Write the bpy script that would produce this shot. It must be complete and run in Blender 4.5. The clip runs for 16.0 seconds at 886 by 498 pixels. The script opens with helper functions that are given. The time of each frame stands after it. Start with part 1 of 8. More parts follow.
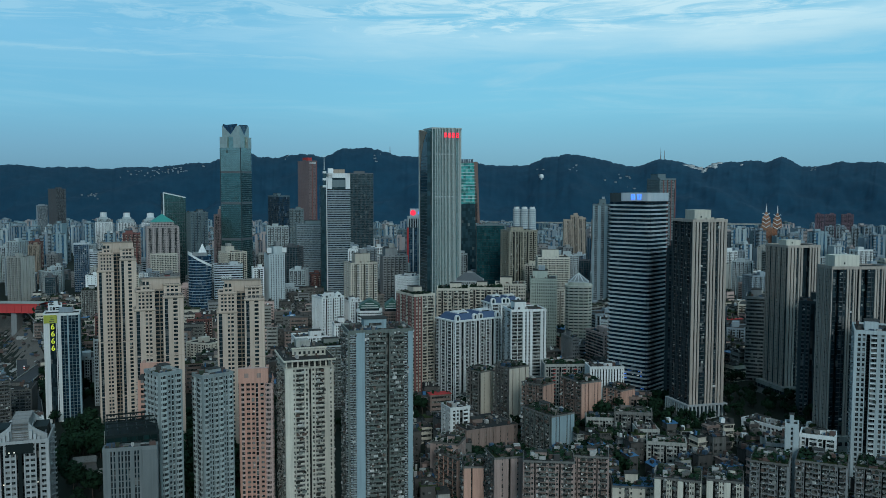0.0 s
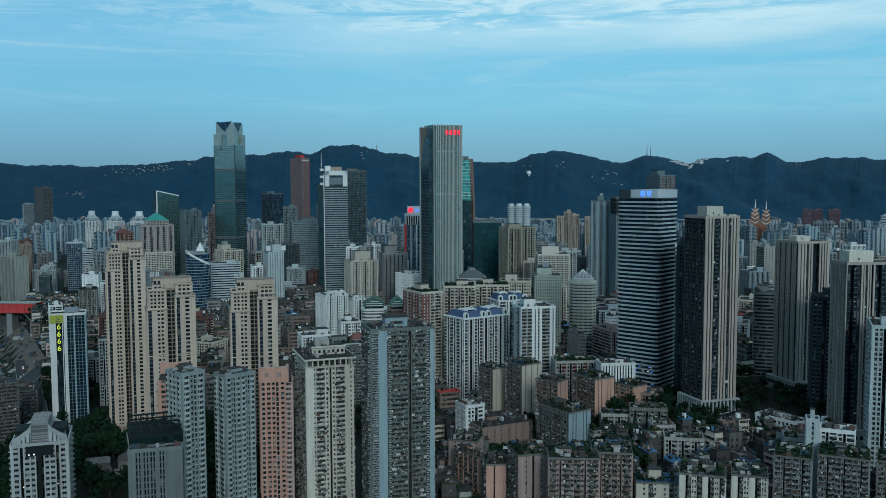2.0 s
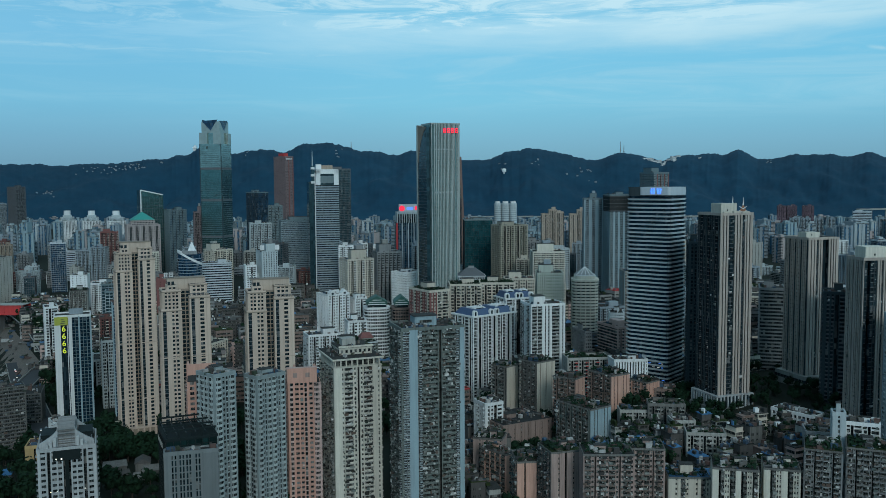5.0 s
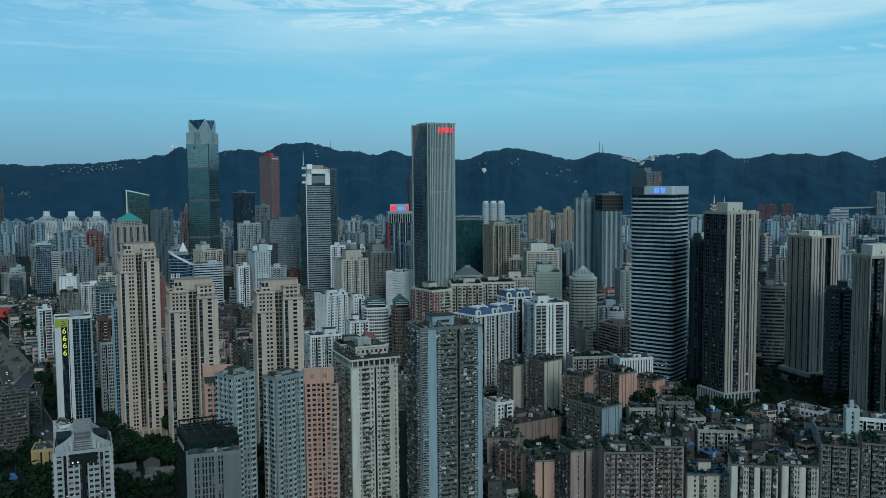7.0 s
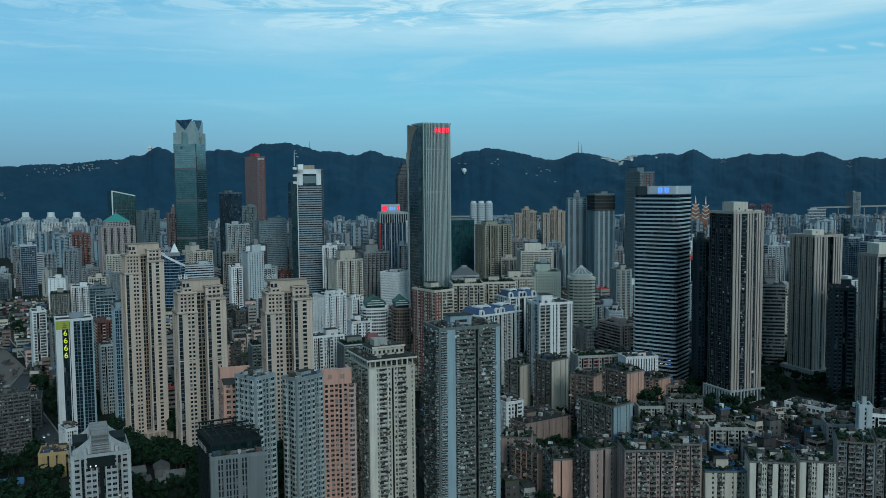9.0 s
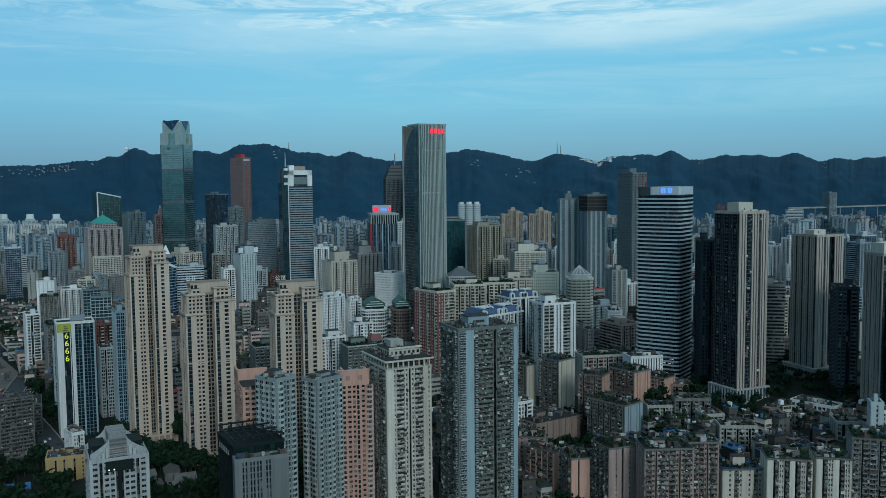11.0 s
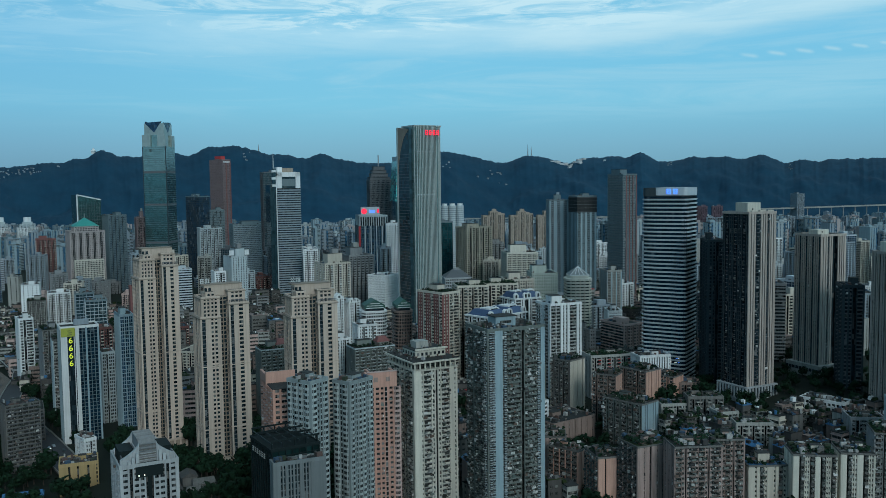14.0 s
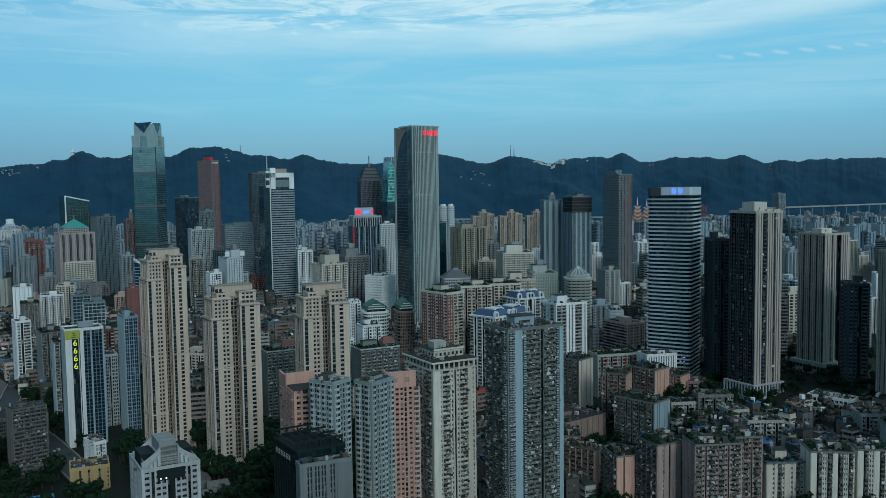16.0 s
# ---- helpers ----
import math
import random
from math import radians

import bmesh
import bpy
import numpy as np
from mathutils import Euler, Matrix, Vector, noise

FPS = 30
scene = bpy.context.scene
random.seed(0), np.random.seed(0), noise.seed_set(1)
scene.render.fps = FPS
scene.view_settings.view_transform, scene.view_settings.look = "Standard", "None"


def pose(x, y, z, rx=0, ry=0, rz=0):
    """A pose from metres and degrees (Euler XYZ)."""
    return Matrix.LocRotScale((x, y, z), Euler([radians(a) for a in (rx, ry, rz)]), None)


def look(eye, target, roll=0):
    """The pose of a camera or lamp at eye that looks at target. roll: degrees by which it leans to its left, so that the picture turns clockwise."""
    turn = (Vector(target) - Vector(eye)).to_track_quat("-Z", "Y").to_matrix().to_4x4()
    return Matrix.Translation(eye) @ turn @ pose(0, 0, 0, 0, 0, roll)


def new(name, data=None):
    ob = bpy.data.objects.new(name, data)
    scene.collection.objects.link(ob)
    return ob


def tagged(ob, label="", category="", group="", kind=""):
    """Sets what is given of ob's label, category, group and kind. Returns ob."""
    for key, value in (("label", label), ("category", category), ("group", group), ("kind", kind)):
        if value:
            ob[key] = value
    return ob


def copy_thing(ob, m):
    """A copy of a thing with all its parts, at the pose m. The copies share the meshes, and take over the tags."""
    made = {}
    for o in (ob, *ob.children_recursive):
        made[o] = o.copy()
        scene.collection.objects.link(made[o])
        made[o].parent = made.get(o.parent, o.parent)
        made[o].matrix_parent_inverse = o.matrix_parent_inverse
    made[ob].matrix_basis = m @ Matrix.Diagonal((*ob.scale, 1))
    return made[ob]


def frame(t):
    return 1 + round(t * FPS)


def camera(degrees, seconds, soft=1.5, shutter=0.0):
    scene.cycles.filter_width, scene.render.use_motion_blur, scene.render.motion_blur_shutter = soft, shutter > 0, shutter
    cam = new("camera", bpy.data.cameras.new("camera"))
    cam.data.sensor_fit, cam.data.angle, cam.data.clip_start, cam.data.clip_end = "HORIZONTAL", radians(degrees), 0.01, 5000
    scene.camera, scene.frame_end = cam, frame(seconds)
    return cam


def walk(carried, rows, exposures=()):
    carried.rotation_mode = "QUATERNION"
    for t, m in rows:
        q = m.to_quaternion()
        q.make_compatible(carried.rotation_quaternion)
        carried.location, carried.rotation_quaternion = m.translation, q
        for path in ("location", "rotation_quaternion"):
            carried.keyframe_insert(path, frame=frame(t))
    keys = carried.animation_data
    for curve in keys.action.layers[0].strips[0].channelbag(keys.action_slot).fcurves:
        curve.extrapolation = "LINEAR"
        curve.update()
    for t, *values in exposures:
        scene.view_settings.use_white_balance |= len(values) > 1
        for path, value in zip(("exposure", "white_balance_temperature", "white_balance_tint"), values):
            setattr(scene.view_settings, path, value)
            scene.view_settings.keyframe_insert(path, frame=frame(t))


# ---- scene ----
cam = camera(54.0, 16.0, 0.6)
SCALE = 1.2  # metres to one unit of the plan
FLOORS = 1.35  # storeys are counted by this
# seconds, x, y, z in units of the plan, yaw, pitch, roll
PATH = [
    (0.0, 67.89, 3.07, 149.00, 5.435, -4.072, -0.079),
    (0.5, 64.02, 2.80, 149.13, 5.152, -4.136, -0.024),
    (1.0, 60.08, 2.53, 149.24, 4.877, -4.196, 0.030),
    (1.5, 56.07, 2.27, 149.35, 4.620, -4.243, 0.083),
    (2.0, 52.01, 2.01, 149.45, 4.366, -4.285, 0.132),
    (2.5, 47.89, 1.76, 149.54, 4.089, -4.319, 0.178),
    (3.0, 43.72, 1.53, 149.62, 3.788, -4.353, 0.218),
    (3.5, 39.49, 1.30, 149.69, 3.469, -4.379, 0.259),
    (4.0, 35.23, 1.09, 149.76, 3.115, -4.402, 0.294),
    (6.5, 13.38, 0.26, 149.96, 1.180, -4.466, 0.420),
    (7.0, 8.94, 0.15, 149.98, 0.789, -4.467, 0.440),
    (7.5, 4.47, 0.06, 149.99, 0.393, -4.468, 0.457),
    (8.0, 0.00, 0.00, 150.00, 0.000, -4.468, 0.473),
    (8.5, -4.48, -0.04, 150.00, -0.395, -4.467, 0.488),
    (9.0, -8.97, -0.05, 150.00, -0.793, -4.463, 0.502),
    (11.5, -31.34, 0.36, 149.91, -2.787, -4.383, 0.559),
    (12.0, -35.77, 0.54, 149.88, -3.181, -4.363, 0.572),
    (12.5, -40.18, 0.76, 149.85, -3.559, -4.343, 0.589),
    (13.0, -44.56, 1.02, 149.81, -3.923, -4.323, 0.610),
    (13.5, -48.91, 1.31, 149.77, -4.287, -4.308, 0.632),
    (14.0, -53.22, 1.65, 149.73, -4.648, -4.292, 0.655),
    (14.5, -57.50, 2.03, 149.69, -5.002, -4.278, 0.680),
    (15.0, -61.73, 2.46, 149.65, -5.341, -4.266, 0.706),
    (15.5, -65.92, 2.93, 149.60, -5.676, -4.260, 0.733),
    (16.0, -70.05, 3.44, 149.56, -6.007, -4.258, 0.761),
]
walk(cam, [(t, pose(x * SCALE, y * SCALE, z * SCALE, 90 + pitch, roll, yaw)) for t, x, y, z, yaw, pitch, roll in PATH],
     [(0.0, 0.0, 6420, 6), (16.0, 0.0, 6420, 6)])

# ---- sky, sun ----
SUN_AZ, SUN_EL = radians(164), radians(24)
world = bpy.data.worlds.new("sky")
scene.world = world
world.use_nodes = True
wn, wl = world.node_tree.nodes, world.node_tree.links
wn.clear()


def wnode(kind, operation="", blend_type=""):
    n = wn.new(kind)
    if operation:
        n.operation = operation
    if blend_type:
        n.blend_type = blend_type
    return n


sky = wnode("ShaderNodeTexSky")
sky.sky_type, sky.sun_disc, sky.sun_elevation, sky.sun_rotation = "NISHITA", False, SUN_EL, SUN_AZ
sky.air_density, sky.dust_density, sky.ozone_density = 1.6, 0.6, 3.0
tc = wnode("ShaderNodeTexCoord")
sep = wnode("ShaderNodeSeparateXYZ")
wl.new(tc.outputs["Generated"], sep.inputs[0])
veil = wnode("ShaderNodeValToRGB")
veil.color_ramp.elements[0].position, veil.color_ramp.elements[0].color = 0.0, (0.135, 0.305, 0.450, 1)
veil.color_ramp.elements[1].position, veil.color_ramp.elements[1].color = 1.0, (0.13, 0.21, 0.28, 1)
for at_z, c in ((0.045, (0.172, 0.415, 0.620, 1)), (0.09, (0.190, 0.530, 0.770, 1)), (0.16, (0.190, 0.545, 0.815, 1)), (0.28, (0.20, 0.53, 0.74, 1)), (0.5, (0.13, 0.27, 0.37, 1))):
    e = veil.color_ramp.elements.new(at_z)
    e.color = c
wl.new(sep.outputs["Z"], veil.inputs[0])
base_mix = wnode("ShaderNodeMixRGB", blend_type="MIX")
base_mix.inputs[0].default_value = 0.9
dim = wnode("ShaderNodeMixRGB", blend_type="MULTIPLY")
dim.inputs[0].default_value, dim.inputs[2].default_value = 1.0, (0.07, 0.11, 0.12, 1)
wl.new(sky.outputs[0], dim.inputs[1])
wl.new(dim.outputs[0], base_mix.inputs[1])
wl.new(veil.outputs[0], base_mix.inputs[2])
# a bank of cloud with a clear lower edge, thin streaks below it and a row of small wisps
def wmath(how, x, y=0.0):
    n = wnode("ShaderNodeMath", how)
    for i, q in enumerate((x, y)):
        if isinstance(q, (int, float)):
            n.inputs[i].default_value = q
        else:
            wl.new(q, n.inputs[i])
    return n.outputs[0]


def wstep(v, a, b, c=0.0, d=1.0):
    n = wnode("ShaderNodeMapRange")
    n.interpolation_type = "SMOOTHSTEP"
    for i, q in enumerate((a, b, c, d)):
        n.inputs[i + 1].default_value = q
    wl.new(v, n.inputs[0])
    return n.outputs[0]


def wline(v, width):
    """One at zero, fading to nothing within about two widths."""
    q = wmath("DIVIDE", v, width)
    return wmath("EXPONENT", wmath("MULTIPLY", wmath("MULTIPLY", q, q), -1.0))


def wnoise(stretch, scale, rough, tilt=0.0, distort=0.0):
    m = wnode("ShaderNodeMapping")
    m.inputs["Scale"].default_value, m.inputs["Rotation"].default_value = stretch, (0, radians(tilt), 0)
    wl.new(tc.outputs["Generated"], m.inputs[0])
    n = wnode("ShaderNodeTexNoise")
    n.inputs["Scale"].default_value, n.inputs["Detail"].default_value, n.inputs["Roughness"].default_value = scale, 9, rough
    n.inputs["Distortion"].default_value = distort
    wl.new(m.outputs[0], n.inputs["Vector"])
    return n.outputs["Fac"]


Z = sep.outputs["Z"]
BEAR = wmath("DIVIDE", sep.outputs["X"], wmath("MAXIMUM", sep.outputs["Y"], 0.2))
broad = wnoise((2.4, 1.8, 13.0), 1.5, 0.58, 2.0, 0.4)
fine = wnoise((6.0, 5.0, 44.0), 1.5, 0.66, -4.0, 0.9)
long_bands = wnoise((2.2, 1.6, 24.0), 1.7, 0.62, 2.5, 0.9)
ragged = wnoise((7.0, 6.0, 40.0), 1.6, 0.6, 6.0, 0.3)
edge = wmath("ADD", 0.140, wmath("MULTIPLY", wmath("MAXIMUM", wmath("SUBTRACT", BEAR, 0.24), 0.0), 0.075))
edge = wmath("ADD", edge, wmath("MULTIPLY", wmath("SUBTRACT", ragged, 0.5), 0.016))
over = wmath("SUBTRACT", Z, edge)
bank_in = wmath("MULTIPLY", wstep(over, -0.006, 0.014), wstep(BEAR, -0.42, 0.0, 0.16, 1.0))
gaps = wmath("MULTIPLY", wstep(over, 0.022, 0.05), wstep(fine, 0.44, 0.60))
bank_in = wmath("MULTIPLY", bank_in, wmath("SUBTRACT", 1.0, wmath("MULTIPLY", gaps, 0.85)))
bank_in = wmath("MULTIPLY", bank_in, wmath("MULTIPLY", wstep(broad, 0.34, 0.62, 0.50, 0.80), wstep(long_bands, 0.30, 0.60, 0.62, 1.0)))
crisp = wmath("MULTIPLY", wmath("MULTIPLY", wstep(over, 0.008, 0.034), wstep(fine, 0.57, 0.40)), wstep(BEAR, -0.40, 0.0, 0.30, 0.85))
low_streak = wmath("MULTIPLY", wline(wmath("SUBTRACT", Z, wmath("ADD", 0.110, wmath("MULTIPLY", broad, 0.012))), 0.0042), wstep(BEAR, 0.12, 0.42, 0.0, 0.34))
left_streak = wmath("MULTIPLY", wline(wmath("SUBTRACT", Z, wmath("ADD", 0.136, wmath("MULTIPLY", ragged, 0.014))), 0.0032), wmath("MULTIPLY", wstep(BEAR, 0.05, -0.12), wstep(fine, 0.60, 0.42, 0.05, 0.42)))
veil_low = wmath("MULTIPLY", wmath("MULTIPLY", wstep(Z, 0.055, 0.10), wstep(long_bands, 0.38, 0.68)), wstep(BEAR, -0.5, 0.15, 0.22, 0.44))
beat = wmath("FRACT", wmath("DIVIDE", wmath("SUBTRACT", BEAR, 0.425), 0.034))
dash = wmath("SUBTRACT", Z, wmath("ADD", 0.1235, wmath("MULTIPLY", BEAR, 0.02)))
dash = wline(wmath("ADD", dash, wmath("MULTIPLY", wmath("SUBTRACT", beat, 0.5), 0.006)), 0.0019)
dash = wmath("MULTIPLY", wmath("MULTIPLY", dash, wmath("MULTIPLY", wstep(beat, 0.06, 0.4), wstep(beat, 0.95, 0.65))), wmath("MULTIPLY", wstep(BEAR, 0.40, 0.46), wstep(BEAR, 0.72, 0.62)))
cover = bank_in
for layer in (crisp, low_streak, left_streak, veil_low, wmath("MULTIPLY", dash, 0.75)):
    cover = wmath("MAXIMUM", cover, layer)
clouds = wnode("ShaderNodeMixRGB", blend_type="MIX")
tint = wnode("ShaderNodeMixRGB", blend_type="MIX")
tint.inputs[1].default_value, tint.inputs[2].default_value = (0.40, 0.66, 0.80, 1), (0.60, 0.82, 0.92, 1)
wl.new(wstep(over, -0.01, 0.035), tint.inputs[0])
wl.new(tint.outputs[0], clouds.inputs[2])
wl.new(cover, clouds.inputs[0])
dusk = wnode("ShaderNodeMixRGB", blend_type="MULTIPLY")
dusk.inputs[2].default_value = (0.90, 0.90, 0.94, 1)
wl.new(wstep(BEAR, -0.02, -0.45), dusk.inputs[0])
wl.new(base_mix.outputs[0], dusk.inputs[1])
wl.new(dusk.outputs[0], clouds.inputs[1])
# added dimming of the unseen sky to the left, to darken left flanks
away = wnode("ShaderNodeMixRGB", blend_type="MULTIPLY")
away.inputs[2].default_value = (0.42, 0.44, 0.48, 1)
wl.new(wstep(sep.outputs["X"], -0.55, -0.95), away.inputs[0])
wl.new(clouds.outputs[0], away.inputs[1])
bg = wnode("ShaderNodeBackground")
bg.inputs["Strength"].default_value = 1.0
wl.new(away.outputs[0], bg.inputs[0])
wo = wnode("ShaderNodeOutputWorld")
wl.new(bg.outputs[0], wo.inputs[0])

sun = new("sun", bpy.data.lights.new("sun", "SUN"))
sun.data.energy, sun.data.angle, sun.data.color = 1.15, radians(20), (0.925, 0.985, 1.0)
sun.matrix_world = look((0, 0, 0), (-math.sin(SUN_AZ) * math.cos(SUN_EL), -math.cos(SUN_AZ) * math.cos(SUN_EL), -math.sin(SUN_EL)))


# ---- materials ----
def mat(name, col, rough=0.8, metal=0.0):
    m = bpy.data.materials.new(name)
    m.use_nodes = True
    b = m.node_tree.nodes["Principled BSDF"]
    b.inputs["Base Color"].default_value = (*col, 1)
    b.inputs["Roughness"].default_value, b.inputs["Metallic"].default_value = rough, metal
    return m


def noise_node(t, vector, scale, detail=4, rough=0.6):
    n = t.nodes.new("ShaderNodeTexNoise")
    n.inputs["Scale"].default_value, n.inputs["Detail"].default_value, n.inputs["Roughness"].default_value = scale, detail, rough
    t.links.new(vector, n.inputs["Vector"])
    return n


def scaled(t, vector, s):
    n = t.nodes.new("ShaderNodeMapping")
    n.inputs["Scale"].default_value = s
    t.links.new(vector, n.inputs[0])
    return n.outputs[0]


def mixer(t, fac, a, b, how="MIX"):
    n = t.nodes.new("ShaderNodeMixRGB")
    n.blend_type = how
    for i, v in enumerate((fac, a, b)):
        if isinstance(v, (int, float)):
            n.inputs[i].default_value = v
        elif isinstance(v, tuple):
            n.inputs[i].default_value = (*v, 1) if len(v) == 3 else v
        else:
            t.links.new(v, n.inputs[i])
    return n.outputs[0]


def remap(t, v, a, b, c, d):
    n = t.nodes.new("ShaderNodeMapRange")
    for i, x in enumerate((a, b, c, d)):
        n.inputs[i + 1].default_value = x
    t.links.new(v, n.inputs[0])
    return n.outputs[0]


def wall(name, col, stain=0.45, rough=0.85, vary=0.12):
    """Painted or tiled render with rain streaks, dull patches and a little relief."""
    m = mat(name, col, rough)
    t = m.node_tree
    b = t.nodes["Principled BSDF"]
    co = t.nodes.new("ShaderNodeTexCoord").outputs["Object"]
    streak = noise_node(t, scaled(t, co, (0.9, 0.9, 0.05)), 1.0, 5, 0.65)
    patch = noise_node(t, co, 0.09, 5, 0.6)
    grain = noise_node(t, co, 2.2, 3, 0.7)
    dark = tuple(c * 0.45 for c in col)
    c1 = mixer(t, remap(t, streak.outputs["Fac"], 0.44, 0.68, 0, stain), col, dark)
    c2 = mixer(t, remap(t, patch.outputs["Fac"], 0.38, 0.66, 0, stain * 0.7), c1, tuple(c * 0.62 for c in col))
    info = t.nodes.new("ShaderNodeObjectInfo")
    lift = remap(t, info.outputs["Random"], 0, 1, 1 - vary, 1 + vary)
    comb = t.nodes.new("ShaderNodeCombineXYZ")
    for i in range(3):
        t.links.new(lift, comb.inputs[i])
    c3 = mixer(t, 1.0, c2, comb.outputs[0], "MULTIPLY")
    c4 = mixer(t, remap(t, grain.outputs["Fac"], 0.35, 0.75, 0, 0.25), c3, tuple(c * 0.55 for c in col))
    t.links.new(c4, b.inputs["Base Color"])
    bump = t.nodes.new("ShaderNodeBump")
    bump.inputs["Strength"].default_value, bump.inputs["Distance"].default_value = 0.3, 0.06
    t.links.new(grain.outputs["Fac"], bump.inputs["Height"])
    t.links.new(bump.outputs[0], b.inputs["Normal"])
    return m


def glass(name, col, cell=(1.5, 1.5, 3.0), pale=0.25, pale_col=(0.22, 0.23, 0.22), rough=0.12, metal=0.0, spec=0.3, frames=None, spread=(0.45, 1.7)):
    """Windows: every pane its own tone, some with curtains drawn."""
    m = mat(name, col, rough, metal)
    t = m.node_tree
    b = t.nodes["Principled BSDF"]
    b.inputs["Specular IOR Level"].default_value = spec
    co = t.nodes.new("ShaderNodeTexCoord").outputs["Object"]
    snap = t.nodes.new("ShaderNodeVectorMath")
    snap.operation = "SNAP"
    snap.inputs[1].default_value = cell
    t.links.new(co, snap.inputs[0])
    rnd = t.nodes.new("ShaderNodeTexWhiteNoise")
    t.links.new(snap.outputs[0], rnd.inputs["Vector"])
    sp = t.nodes.new("ShaderNodeSeparateColor")
    t.links.new(rnd.outputs["Color"], sp.inputs[0])
    tone = mixer(t, sp.outputs[0], tuple(c * spread[0] for c in col), tuple(min(1, c * spread[1]) for c in col))
    drawn = remap(t, sp.outputs[1], 1 - pale, 1 - pale + 0.02, 0, 1)
    half = mixer(t, sp.outputs[2], tuple(c * 0.35 for c in pale_col), pale_col)
    shade = mixer(t, drawn, tone, half)
    if frames:
        xyz = t.nodes.new("ShaderNodeSeparateXYZ")
        t.links.new(co, xyz.inputs[0])

        def maths(how, x, y):
            n = t.nodes.new("ShaderNodeMath")
            n.operation = how
            for i, q in enumerate((x, y)):
                if isinstance(q, float):
                    n.inputs[i].default_value = q
                else:
                    t.links.new(q, n.inputs[i])
            return n.outputs[0]

        across = maths("LESS_THAN", maths("FRACT", maths("MULTIPLY", maths("ADD", xyz.outputs[0], xyz.outputs[1]), 1 / cell[0]), 0.0), 0.11)
        up = maths("LESS_THAN", maths("FRACT", maths("MULTIPLY", xyz.outputs[2], 2 / cell[2]), 0.0), 0.09)
        shade = mixer(t, maths("MAXIMUM", across, up), shade, frames)
    t.links.new(shade, b.inputs["Base Color"])
    t.links.new(remap(t, drawn, 0, 1, rough, 0.45), b.inputs["Roughness"])
    wob = noise_node(t, co, 0.35, 2)
    bump = t.nodes.new("ShaderNodeBump")
    bump.inputs["Strength"].default_value, bump.inputs["Distance"].default_value = 0.12, 0.15
    t.links.new(wob.outputs["Fac"], bump.inputs["Height"])
    t.links.new(bump.outputs[0], b.inputs["Normal"])
    return m


def islands(name, stops, rough=0.8):
    """Small loose pieces, each with a colour of its own from the list."""
    m = mat(name, stops[0], rough)
    t = m.node_tree
    g = t.nodes.new("ShaderNodeNewGeometry")
    r = t.nodes.new("ShaderNodeValToRGB")
    r.color_ramp.interpolation = "CONSTANT"
    e = r.color_ramp.elements
    e[0].color = (*stops[0], 1)
    e[1].position, e[1].color = 1 / len(stops), (*stops[1], 1)
    for i, c in enumerate(stops[2:], 2):
        e.new(i / len(stops)).color = (*c, 1)
    t.links.new(g.outputs["Random Per Island"], r.inputs[0])
    co = t.nodes.new("ShaderNodeTexCoord").outputs["Object"]
    n = noise_node(t, co, 1.1, 4)
    t.links.new(mixer(t, remap(t, n.outputs["Fac"], 0.4, 0.75, 0, 0.5), r.outputs[0], (0.05, 0.05, 0.05)), t.nodes["Principled BSDF"].inputs["Base Color"])
    return m


def glow(name, col, power):
    m = mat(name, col, 0.6)
    b = m.node_tree.nodes["Principled BSDF"]
    b.inputs["Emission Color"].default_value, b.inputs["Emission Strength"].default_value = (*col, 1), power
    return m


def foliage(name, a, b, scale=0.5):
    m = mat(name, a, 0.9)
    t = m.node_tree
    co = t.nodes.new("ShaderNodeTexCoord").outputs["Object"]
    n1, n2 = noise_node(t, co, scale, 5, 0.7), noise_node(t, co, scale * 0.08, 4)
    g = t.nodes.new("ShaderNodeNewGeometry")
    info = t.nodes.new("ShaderNodeObjectInfo")
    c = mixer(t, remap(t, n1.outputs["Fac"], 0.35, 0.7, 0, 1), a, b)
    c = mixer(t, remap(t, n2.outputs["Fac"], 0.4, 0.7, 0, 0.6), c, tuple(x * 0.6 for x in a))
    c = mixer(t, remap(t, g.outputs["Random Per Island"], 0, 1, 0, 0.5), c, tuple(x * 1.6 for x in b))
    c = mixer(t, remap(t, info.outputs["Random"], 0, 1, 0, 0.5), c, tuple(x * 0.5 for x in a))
    t.links.new(c, t.nodes["Principled BSDF"].inputs["Base Color"])
    t.nodes["Principled BSDF"].inputs["Specular IOR Level"].default_value = 0.15
    return m


